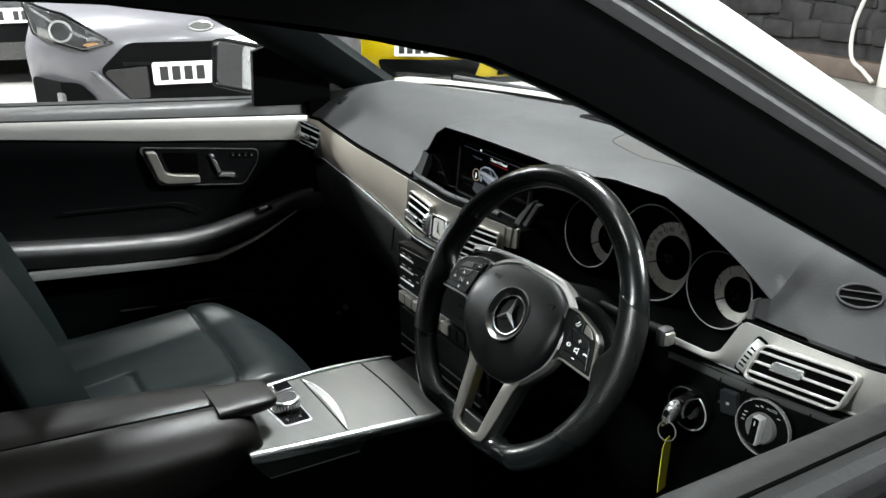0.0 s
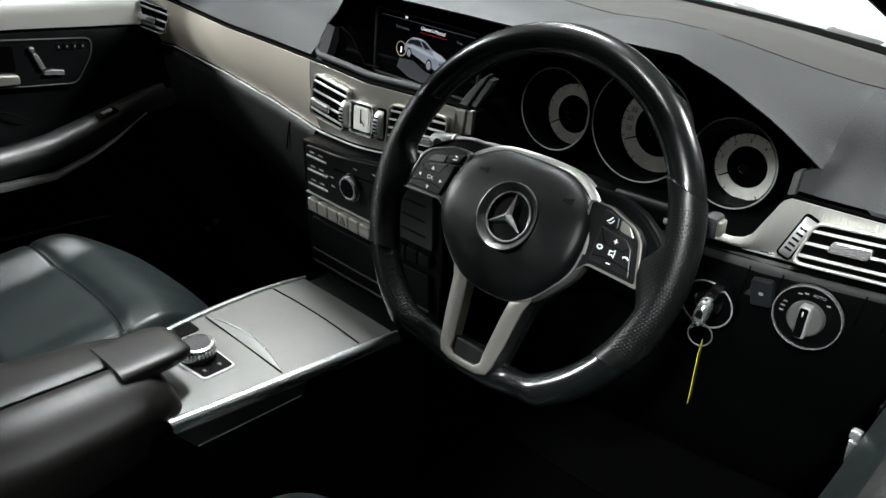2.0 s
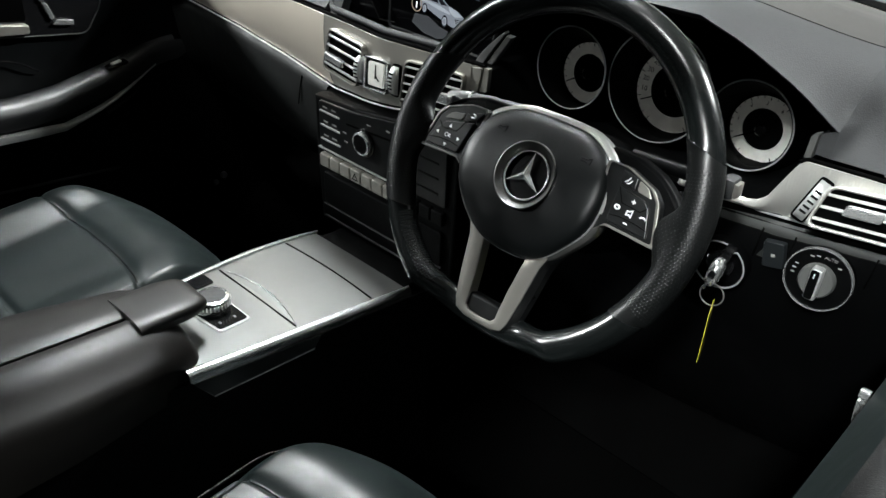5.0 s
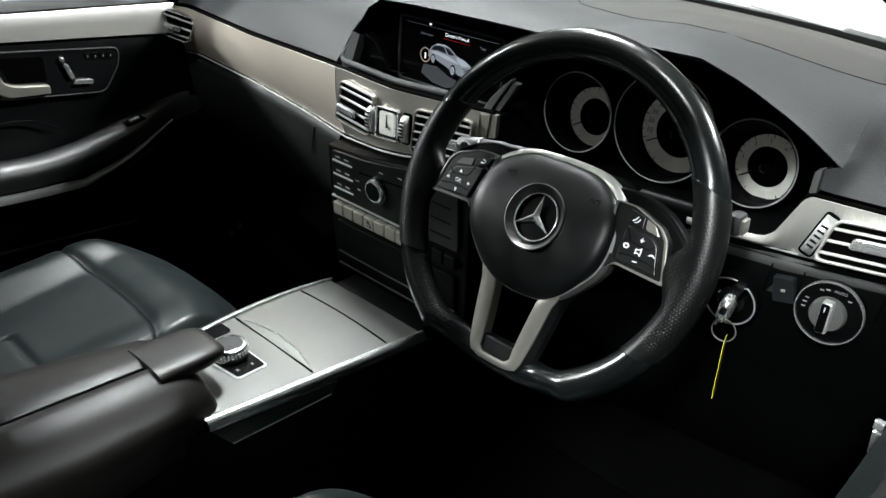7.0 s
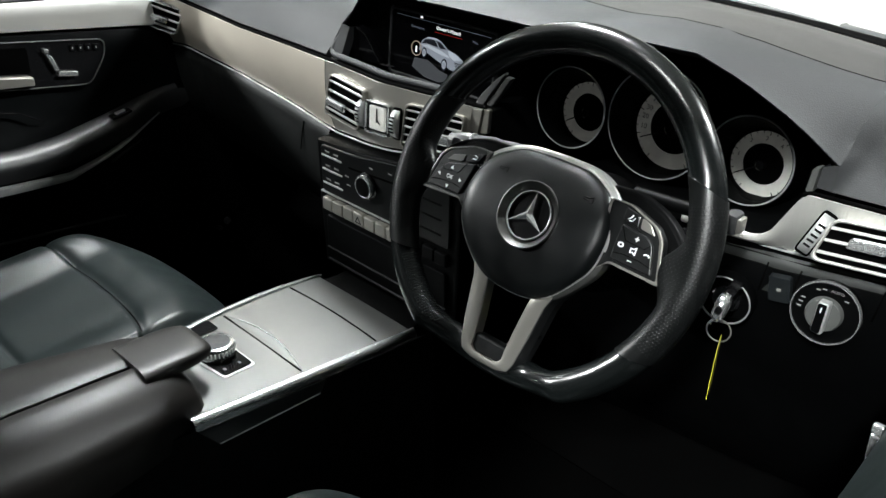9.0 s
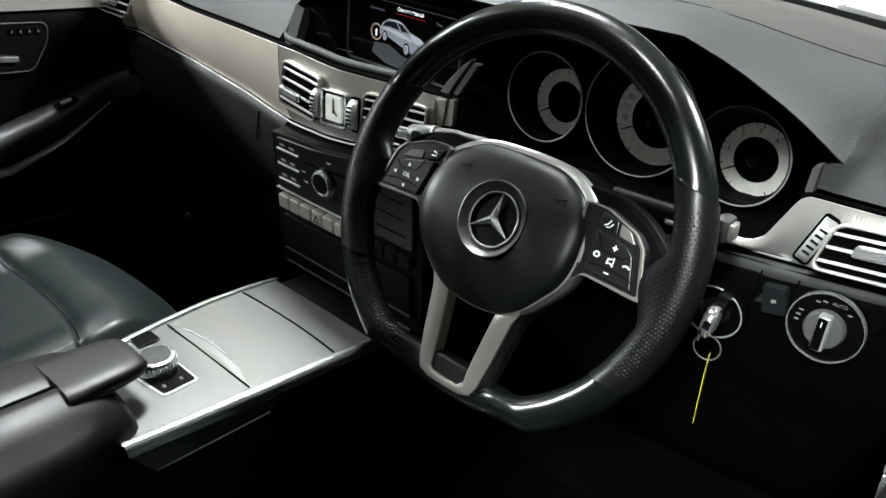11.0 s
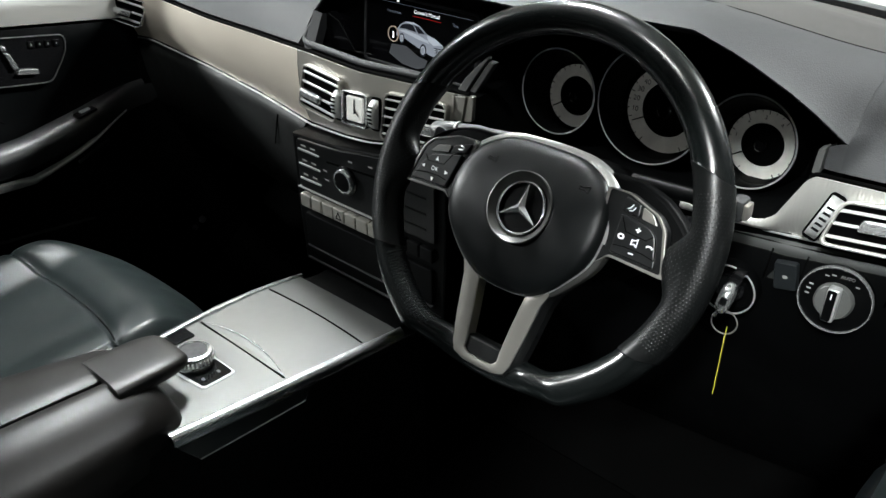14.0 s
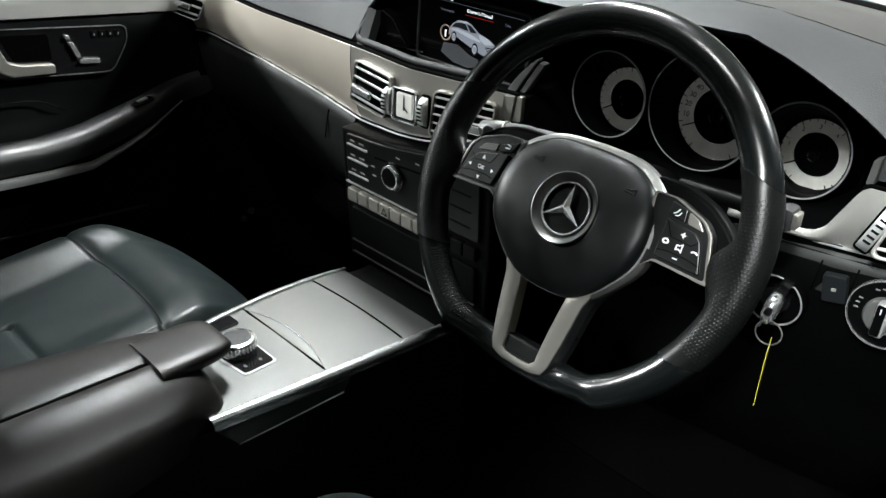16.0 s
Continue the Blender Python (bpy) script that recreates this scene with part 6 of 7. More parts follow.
YS = [float(q) for q in np.linspace(-2.2, -0.55, 9)] + [float(q) for q in np.linspace(-0.5, 0.46, 34)]
for s in (1, -1):
    def strip(a, b, da, db, ys=YS, depth=0.012):
        rows = []
        for y in ys:
            z = interp(EDGE, y)
            x0, x1 = edge_x(z + a) + da, edge_x(z + b) + db
            xm, zm = (x0 + x1) / 2 + 0.004, z + (a + b) / 2
            rows.append([(s * x0, y, z + a), (s * xm, y, zm), (s * x1, y, z + b), (s * (x1 - depth), y, z + b + 0.004), (s * (x0 - depth), y, z + a + 0.002)])
        return loft(bmesh.new(), rows, True, True)

    q = 1.0 if s > 0 else 0.45
    part("door_frame", strip(0.000, 0.070 * q, 0.000, 0.030), LINING, shell, "black inner window frame")
    part("frame_seal", strip(0.070 * q, 0.089 * q, 0.032, 0.040), SEAL, shell, "dark rubber window seal")
    part("frame_moulding", strip(0.089 * q, 0.101 * q, 0.041, 0.046), GLOSS, shell, "gloss black window moulding")
    part("cant_rail", strip(0.101 * q, 0.128 * q, 0.048, 0.058, depth=0.05 * q), WHITE, shell, "white painted pillar and roof rail")
    # inner pillar trim
    rows = []
    for k in range(22):
        t = k / 21
        zs = 0.94 + 0.40 * t
        y_in = interp([(0.906, 0.46), (0.998, 0.30), (1.10, 0.122), (1.17, 0.0), (1.253, -0.145), (1.285, -0.215), (1.312, -0.33), (1.34, -0.5)], zs)
        y_ws = 0.522 - (zs - 0.94) / 0.66
        x = edge_x(zs)
        rows.append([(s * (x - 0.004), y_in - 0.002, zs), (s * (x - 0.020), y_in + 0.02, zs), (s * (x - 0.030), (y_in + y_ws) / 2, zs + 0.004), (s * (x - 0.024), y_ws - 0.01, zs + 0.006), (s * (x - 0.012), y_ws, zs + 0.006), (s * (x + 0.01), y_ws + 0.01, zs + 0.02)])
    part("pillar_trim", loft(bmesh.new(), rows), PILLAR, shell, "dark grey pillar trim", sharp=60)
    # white flank
    rows = []
    for y, z1 in ((0.29, 0.945), (0.6, 0.93), (1.0, 0.90), (1.5, 0.84), (1.85, 0.76)):
        w = 0.92 if y < 1.4 else 0.92 - (y - 1.4) * 0.35
        rows.append([(s * (w - 0.16), y, z1 + 0.04), (s * (w - 0.06), y, z1 + 0.015), (s * (w - 0.01), y, z1 - 0.06), (s * w, y, 0.6), (s * (w - 0.03), y, 0.3)])
    part("front_wing", loft(bmesh.new(), rows), WHITE, shell, "white front wing")
    rows = []
    for y in np.linspace(-0.885, -2.9, 8):
        k = max(0.0, (-y - 2.3) / 0.6)
        rows.append([(s * 0.80, y, 1.03), (s * (0.87 - 0.1 * k), y, 1.01), (s * (0.92 - 0.1 * k), y, 0.85), (s * (0.925 - 0.1 * k), y, 0.6), (s * (0.88 - 0.1 * k), y, 0.30)])
    part("rear_flank", loft(bmesh.new(), rows), WHITE, shell, "white rear door and wing")
    part("b_pillar", prism(Plane((s * 0.70, -0.93, 1.15), (0, 1, 0), (-s * 0.35, 0, 1)), [(-0.06, -0.2), (0.06, -0.2), (0.05, 0.25), (-0.05, 0.25)], -0.03, 0.03), LINING, shell, "black centre pillar")
TINT = glass_material("privacy_glass", 0.10, 0.05)
for s in (1, -1):
    g = part("rear_side_window", prism(Plane((s * 0.69, -1.55, 1.18), (0, 1, 0), (-s * 0.42, 0, 1)), [(-0.62, -0.17), (0.58, -0.17), (0.58, 0.17), (-0.55, 0.15)], -0.003, 0.003), TINT, shell, "dark privacy glass")
# roof
ROOF = [(-0.06, 1.352), (-0.15, 1.385), (-0.26, 1.405), (-0.4, 1.425), (-0.9, 1.455), (-1.20, 1.455), (-1.6, 1.44), (-2.3, 1.36)]
for nm, mt, lift, w in (("roof_lining", LINING, -0.03, 0.60), ("roof_skin", WHITE, 0.012, 0.63)):
    rows = [[(x, y, z + 0.012 - 0.042 * (x / 0.60) ** 2 + lift) for x in np.linspace(-w, w, 11)] for y, z in ROOF]
    part(nm, loft(bmesh.new(), rows), mt, shell, "dark roof lining" if mt is LINING else "white roof skin")
for s in (1, -1):
    part("kick_panel", block((s * 0.752, 0.47, 0.60), (0.02, 0.44, 0.70), 0), CARPET, shell, "black footwell side")
    part("inner_sill", block((s * 0.775, -0.9, 0.34), (0.05, 2.9, 0.16), 0.01), CARPET, shell)
part("header_trim", tube([(x, -0.085 - 0.02 * (x / 0.58) ** 2, 1.335) for x in np.linspace(-0.58, 0.58, 12)], 0.028, 10), LINING, shell)
for dy, dz, r in ((0.0, 0.0, 0.008), (-0.022, -0.012, 0.006)):
    part("footwell_clip", lathe(Plane((-0.742, 0.322 + dy, 0.384 + dz), (0, 1, 0), (0, 0, 1)), [(r, 0.0), (r, 0.006), (r * 0.7, 0.009)], 18), SEAL, shell, "small grey footwell clip")
# windscreen
rows = []
for k in range(9):
    t = k / 8
    z = 0.985 + (1.345 - 0.985) * t
    row = []
    for x in np.linspace(-1, 1, 17):
        hw = 0.755 - 0.20 * t
        y = (0.70 - 0.22 * x * x) * (1 - t) + (-0.05 - 0.06 * x * x) * t
        row.append((hw * x, y, z + 0.012 * (1 - x * x)))
    rows.append(row)
ws = part("windscreen", loft(bmesh.new(), rows), GLASS, shell, "clear windscreen")
ws.visible_shadow = False
COWL = material("weathered_grey_scuttle", (0.30, 0.295, 0.28), 0.45, vary=0.35, vary_scale=14)
part("cowl", loft(bmesh.new(), [[(x, y - 0.36 * x * x, z + 0.02 * x) for y, z in ((0.676, 0.990), (0.684, 0.998), (0.712, 1.000), (0.745, 0.996), (0.775, 0.960))] for x in np.linspace(-0.74, 0.74, 24)]), COWL, shell, "grey scuttle panel")
rows = []
for x in np.linspace(-0.72, 0.72, 33):
    drop = 0.02 * x - 0.25 * max(0.0, abs(x) - 0.62)
    rows.append([(x, y - 0.40 * x * x, z + drop) for y, z in ((0.686, 0.994), (0.682, 1.0005), (0.664, 1.0030), (0.650, 1.001))])
part("screen_frit", loft(bmesh.new(), rows), CARPET, shell, "black edge band of the windscreen")
rows = []
for y, z, w in ((0.760, 0.985, 0.76), (0.772, 0.998, 0.76), (0.85, 1.002, 0.76), (1.1, 0.985, 0.755), (1.4, 0.925, 0.74), (1.65, 0.86, 0.70), (1.80, 0.79, 0.64)):
    rows.append([(w * x, y - 0.17 * x * x * interp([(0.7, 1.0), (1.8, 0.6)], y), z - 0.045 * x * x + 0.012 * x + 0.006 * math.exp(-((abs(x) - 0.55) / 0.08) ** 2)) for x in np.linspace(-1, 1, 21)])
part("bonnet", loft(bmesh.new(), rows), WHITE, shell, "glossy white bonnet")
WIPER = material("weathered_grey_wiper", (0.22, 0.22, 0.215), 0.4, vary=0.25, vary_scale=30)


def wiper_arm(a, b, w0, w1):
    """A tapered folded-metal arm lying on the scuttle."""
    a, b = Vector(a), Vector(b)
    side = (b - a).normalized().cross(Vector((0, 0, 1)))
    rows = []
    for k in range(9):
        q = k / 8
        c, w = a.lerp(b, q), w0 + (w1 - w0) * q
        rows.append([c + side * (w * u) + Vector((0, 0, h)) for u, h in ((-1, -0.006), (-0.92, 0.002), (-0.4, 0.0045), (0.4, 0.0045), (0.92, 0.002), (1, -0.006))])
    return loft(bmesh.new(), rows, True, True)


for x0, x1, y0, y1 in ((0.58, 0.0, 0.560, 0.712), (-0.05, -0.60, 0.712, 0.580)):
    part("wiper_blade", tube([(x0, y0 - 0.008, 1.002), (x0 * 0.6 + x1 * 0.4, (y0 * 0.6 + y1 * 0.4) + 0.010, 1.006), (x1, y1 - 0.008, 1.003)], 0.0040, 8), SEAL, shell, "black wiper blade")
part("wiper_arm", wiper_arm((0.418, 0.628, 1.006), (0.255, 0.678, 1.006), 0.011, 0.005), WIPER, shell, "grey tapered wiper arm")
part("wiper_arm", wiper_arm((0.135, 0.700, 1.002), (0.070, 0.708, 1.002), 0.010, 0.010), WIPER, shell, "grey wiper arm joint")
part("wiper_joint", block((0.456, 0.606, 1.003), (0.082, 0.032, 0.016), 0.008, Matrix.Rotation(radians(-16), 3, "Z")), STALK, shell, "dark wiper pivot cover")
# nose, tail and wheels
rows = []
for y, hw, z1 in ((1.78, 0.80, 0.80), (1.92, 0.76, 0.76), (2.02, 0.66, 0.66), (2.06, 0.60, 0.50), (2.03, 0.64, 0.34), (1.94, 0.70, 0.24)):
    rows.append([(hw * x, y - 0.22 * x * x, z1 - 0.02 * x * x) for x in np.linspace(-1, 1, 17)])
part("front_bumper", loft(bmesh.new(), rows), WHITE, shell, "white front bumper")
rows = []
for y, hw, z1 in ((-2.25, 0.62, 1.36), (-2.62, 0.66, 1.08), (-2.86, 0.74, 0.98), (-2.93, 0.78, 0.74), (-2.95, 0.80, 0.50), (-2.88, 0.80, 0.28)):
    rows.append([(hw * x, y + 0.10 * x * x, z1 - 0.02 * x * x) for x in np.linspace(-1, 1, 13)])
part("tailgate", loft(bmesh.new(), rows), WHITE, shell, "white tailgate and rear bumper")
WTYRE = material("black_road_tyre", (0.02, 0.02, 0.02), 0.8, bump=0.3, grain=80, vary=0.2)
for s in (1, -1):
    for y in (1.26, -1.62):
        tp = Plane((s * 0.80, y, 0.325), (0, s, 0), (0, 0, 1))
        t = part("wheel", lathe(tp, [(0.20, -0.11), (0.315, -0.10), (0.325, -0.06), (0.325, 0.09), (0.315, 0.125), (0.23, 0.135), (0.22, 0.12)], 36), WTYRE, shell, "black tyre on a silver rim")
        part("rim", lathe(tp, [(0.22, 0.10), (0.215, 0.12), (0.05, 0.105), (0.0, 0.11)], 30), SATIN, t)
# cabin floor, firewall and rear wall
part("cabin_floor", block((0, -0.9, 0.24), (1.6, 3.2, 0.04), 0), CARPET, shell, "black carpet")
part("firewall", block((0, 0.68, 0.62), (1.5, 0.04, 0.72), 0), CARPET, shell)
part("rear_wall", block((0, -2.35, 0.75), (1.5, 0.06, 1.2), 0), CARPET, shell)
part("toe_board", block((0, 0.50, 0.36), (1.5, 0.35, 0.03), 0, Matrix.Rotation(radians(35), 3, "X")), CARPET, shell)
rear = thing("rear_bench", (0, -1.5, 0.3), "black leather rear bench behind the front seats", "rear seat")
part("bench_cushion", block((0, -1.5, 0.46), (1.3, 0.5, 0.22), 0.05, None, None, 4), LEATHER, rear)
part("bench_back", block((0, -1.85, 0.80), (1.3, 0.16, 0.65), 0.05, Matrix.Rotation(radians(-18), 3, "X"), None, 4), LEATHER, rear)

# passenger mirror
mir = thing("door_mirror", (-0.93, 0.17, 0.95), "black-edged exterior door mirror reflecting the white flank", "mirror")
MIRROR = material("mirror_glass", (0.9, 0.9, 0.9), 0.01, metal=1.0, vary=0)
mp_ = Plane((-0.985, 0.165, 1.006), (0.8125, 0.583, -0.02), (0.0, 0.06, 1))
mo = rounded([(-0.070, -0.052), (0.066, -0.060), (0.072, 0.050), (-0.062, 0.058)], 0.018, 5)
part("mirror_glass", prism(mp_, mo, -0.002, 0.0), MIRROR, mir, "mirror glass")
mo2 = [(a * 1.09, b * 1.12) for a, b in mo]
part("mirror_rim", ring_prism(mp_, mo2, mo, -0.02, 0.010, 0.003), GLOSS, mir)
part("mirror_shell", prism(mp_, mo2, -0.10, -0.018, 0.03), WHITE, mir, "white mirror cover")
part("sail_panel", prism(Plane((-0.775, 0.0, 0.0), (0, -1, 0), (0, 0, 1)), [(-0.315, 0.935), (-0.120, 0.950), (-0.126, 1.075), (-0.20, 1.095), (-0.315, 0.995)], -0.012, 0.006, 0.003), PLASTIC, mir, "black sail panel at the mirror")
part("mirror_foot", tube([(-0.925, 0.20, 0.955), (-0.86, 0.225, 0.945), (-0.80, 0.23, 0.94)], [0.03, 0.032, 0.03], 12), GLOSS, mir)

# ---- garage ----
CONC = material("pale_painted_concrete", (0.27, 0.263, 0.245), 0.35, bump=0.2, grain=60, vary=0.12, vary_scale=1.5)
STONE = material("dark_painted_stone", (0.024, 0.0235, 0.0235), 0.80, bump=0.9, grain=55, vary=0.45, vary_scale=9)
DARKWALL = material("dark_grey_wall", (0.035, 0.035, 0.036), 0.7, bump=0.2, grain=50, vary=0.2, vary_scale=2)
PALE = material("pale_ceiling_board", (0.26, 0.26, 0.255), 0.8, vary=0.15, vary_scale=1)
SHUT = material("off_white_shutter", (0.62, 0.60, 0.56), 0.45, vary=0.12, vary_scale=5)
BROWN = material("brown_stained_skirting", (0.10, 0.075, 0.06), 0.7, vary=0.3, vary_scale=6)
tagged(part("floor", block((-2, 0, -0.05), (16, 16, 0.1), 0), CONC), "pale painted concrete workshop floor", "floor", kind="structure")
tagged(part("ceiling", block((-2, 0, 4.05), (16, 16, 0.1), 0), PALE), "pale workshop ceiling above the cars", "ceiling", kind="structure")
wn = tagged(part("wall_north", block((-2, 6.65, 2.0), (16, 0.2, 4.0), 0), STONE), "rough dark stone workshop wall", "wall", kind="structure")
tagged(part("wall_west", block((-9.95, 0, 2.0), (0.1, 16, 4.0), 0), DARKWALL), "plain dark grey workshop wall", "wall", kind="structure")
tagged(part("wall_east", block((5.5, 0, 2.0), (0.1, 16, 4.0), 0), DARKWALL), "plain dark grey workshop wall", "wall", kind="structure")
tagged(part("wall_south", block((-2, -7.0, 2.0), (16, 0.1, 4.0), 0), DARKWALL), "plain dark grey workshop wall", "wall", kind="structure")
random.seed(3)
stones = bmesh.new()
zz = 0.30
while zz < 3.2:
    xx = -4.55 + random.random() * 0.2
    h = random.uniform(0.09, 0.20)
    while xx < -2.9:
        w = random.uniform(0.12, 0.42)
        d = 0.05 + random.random() * 0.09
        turn = Matrix.Rotation(random.uniform(-0.14, 0.14), 3, "Y") @ Matrix.Rotation(random.uniform(-0.12, 0.12), 3, "X") @ Matrix.Rotation(random.uniform(-0.16, 0.16), 3, "Z")
        block((xx + w / 2, 6.53, zz + h / 2 + random.uniform(-0.02, 0.02)), (w + 0.01, d, h * random.uniform(0.85, 1.15)), 0.03, turn, stones, 2)
        xx += w
    zz += h
tagged(part("stonework", stones, STONE, wn), kind="stuff")
part("skirting", block((-4.4, 6.50, 0.09), (3.2, 0.12, 0.18), 0.02), BROWN, wn, "brown stained wall base")
sh = thing("roller_shutter", (-1.8, 6.45, 0.0), "off-white slatted roller shutter door in the wall", "shutter")
for k in range(34):
    part("slat", prism(Plane((-1.75, 6.46, 0.05 + 0.09 * k), (1, 0, 0), (0, 0, 1)), [(-0.95, 0.0), (0.95, 0.0), (0.95, 0.082), (-0.95, 0.082)], -0.01, 0.02, 0.012), SHUT, sh)
part("guide_rail", block((-2.76, 6.44, 1.6), (0.09, 0.12, 3.2), 0.01), SHUT, sh)
hose = thing("hose", (-3.1, 6.4, 0.3), "pale hose hanging on the stone wall", "hose")
part("hose_line", tube(spline([(-2.98, 6.40, 2.4), (-3.02, 6.40, 1.0), (-3.10, 6.38, 0.5), (-3.06, 6.36, 0.22), (-2.92, 6.34, 0.12), (-2.8, 6.3, 0.05)], 8), 0.018, 8), SHUT, hose)
EMIT = material("lit_tube", (1.0, 0.97, 0.92), 0.5, emit=14, vary=0)
for x, y, z, sx, sy, w in LAMPS:
    f = thing("ceiling_light", (x, y, z + 0.12), "lit white ceiling light with a plain housing", "ceiling light", "workshop ceiling lights")
    part("housing", block((x, y, z + 0.075), (sx + 0.06, sy + 0.06, 0.08), 0.01), SHUT, f)
    part("diffuser", block((x, y, z + 0.022), (sx, sy, 0.02), 0.005), EMIT, f)
    part("hanger", block((x, y, (z + 0.115 + 4.0) / 2), (0.03, 0.03, 4.0 - z - 0.115), 0), SHUT, f)


# ---- the other cars ----
TYRE = material("black_tyre", (0.02, 0.02, 0.02), 0.8, bump=0.3, grain=80, vary=0.2)
LENS = material("clear_headlight_lens", (0.11, 0.112, 0.115), 0.14, metal=0.7, coat=1.0, vary=0.6, vary_scale=16)
AMBER = material("amber_reflector", (0.30, 0.16, 0.07), 0.3, vary=0.1)
PLATE = material("white_number_plate", (0.82, 0.82, 0.80), 0.35, vary=0.04)
PLATE_INK = material("black_plate_ink", (0.01, 0.01, 0.01), 0.5, vary=0.1)
MESH = material("dark_grille_mesh", (0.0028, 0.0028, 0.003), 0.7, bump=0.4, grain=-60, vary=0.2, spec=0.04)


CAR_GLASS = material("dark_car_glass", (0.006, 0.007, 0.008), 0.06, vary=0, spec=0.6)


def parked_car(place, heading, paint, label, body_label, sections, plate_z, extras):
    """A car with its nose at the origin; local x is its left, y runs backwards."""
    h = Vector((heading[0], heading[1], 0)).normalized()
    back, left = -h, Vector((-h.y, h.x, 0))
    car = thing("parked_car", (place[0], place[1], 0.0), label, "car", "parked cars")

    def w(a, b, c):
        return Vector((place[0], place[1], 0)) + left * a + back * b + Vector((0, 0, c))

    rows = []
    for b, wd, z0, zs, zt, crown in sections:
        ring = []
        for k in range(-10, 11):
            u = k / 10
            a = wd * math.copysign(min(1.0, abs(u) * 1.35) ** 1.0, u) if abs(u) < 0.74 else math.copysign(wd, u)
            if abs(u) < 0.74:
                z = zt - (zt - zs) * (abs(u) / 0.74) ** 2.6 + crown * math.cos(u * 2)
                bb = b + 0.0
            else:
                q = (abs(u) - 0.74) / 0.26
                z = zs + (z0 - zs) * q
                a = math.copysign(wd * (1 - 0.05 * q * q + 0.02 * math.sin(math.pi * q)), u)
                bb = b
            sweep = interp([(0, 0), (0.5, 0.035), (0.8, 0.12), (1.0, 0.30)], abs(a) / wd) if b < 0.35 else 0.30 * max(0, 1 - (b - 0.35) / 1.2) * (abs(a) / wd) ** 2.5
            ring.append(w(a, bb + sweep, z))
        rows.append(ring)
    part("body", loft(bmesh.new(), rows), paint, car, body_label, sharp=60)
    # glass laid on the body
    def pane(name, quad):
        b2 = bmesh.new()
        b2.faces.new([b2.verts.new(w(*q)) for q in quad])
        bmesh.ops.solidify(b2, geom=b2.faces[:], thickness=0.006)
        part(name, b2, CAR_GLASS, car, "dark window glass")

    b0, b1_ = (1.32, 1.86) if sections[-2][4] > 0.9 else (1.42, 1.95)
    z0, z1 = [interp([(q[0], q[4]) for q in sections], b) for b in (b0, b1_)]
    pane("windscreen", [(-0.66, b0 + 0.10, z0 + 0.02), (0.66, b0 + 0.10, z0 + 0.02), (0.54, b1_, z1 + 0.025), (-0.54, b1_, z1 + 0.025)])
    fp = Plane(w(0, 0, 0), left, (0, 0, 1))
    # a face that follows the curve of the nose
    def face(outline, d0, d1, mat, name, lab="", bevel=0.0, lean=0.0, swept=True, under=None):
        b2 = prism(fp, outline, d0, d1, bevel)
        for k in range(-11, 12):
            bmesh.ops.bisect_plane(b2, geom=b2.verts[:] + b2.edges[:] + b2.faces[:], plane_co=fp.at(0.08 * k, 0, 0), plane_no=fp.u)
        for v in b2.verts:
            r = v.co - fp.o
            a, z = r.dot(fp.u), r.z
            wd = 0.9
            sw = interp([(0, 0), (0.5, 0.035), (0.8, 0.12), (1.0, 0.30)], abs(a) / wd) if swept else 0.0
            v.co += back * (sw + lean * (z - plate_z))
        return part(name, b2, mat, under or car, lab)

    def both(outline, *args, **kw):
        out = []
        for s in (1, -1):
            o = [(s * a, b) for a, b in outline]
            out.append(face(o if s > 0 else o[::-1], *args, **kw))
        return out

    pz = plate_z
    pl = face(rounded([(-0.26, pz - 0.056), (0.26, pz - 0.056), (0.26, pz + 0.056), (-0.26, pz + 0.056)], 0.012), 0.006, 0.016, PLATE, "number_plate", "white number plate with plain black bars", swept=False)
    for k, a in enumerate((-0.205, -0.145, -0.085, -0.025, 0.085, 0.145, 0.205)):
        o = [(a - 0.021, pz - 0.036), (a + 0.021, pz - 0.036), (a + 0.021, pz + 0.036), (a - 0.021, pz + 0.036)]
        face(o, 0.0155, 0.0175, PLATE_INK, "plate_bar", swept=False, under=pl)
    extras(face, both)
    for s in (1, -1):
        for b in (0.88, 3.45):
            c = w(s * 0.80, b, 0.32)
            tp = Plane(c, back, (0, 0, 1))
            t = part("wheel", lathe(tp, [(0.20, -0.11), (0.31, -0.10), (0.32, -0.06), (0.32, 0.06), (0.31, 0.10), (0.21, 0.11), (0.20, 0.09)], 36), TYRE, car, "black tyre on an alloy rim")
            part("rim", lathe(tp, [(0.20, -0.10), (0.205, 0.0), (0.20, 0.10), (0.05, 0.085), (0.0, 0.09)], 30), SATIN, t)
    return car


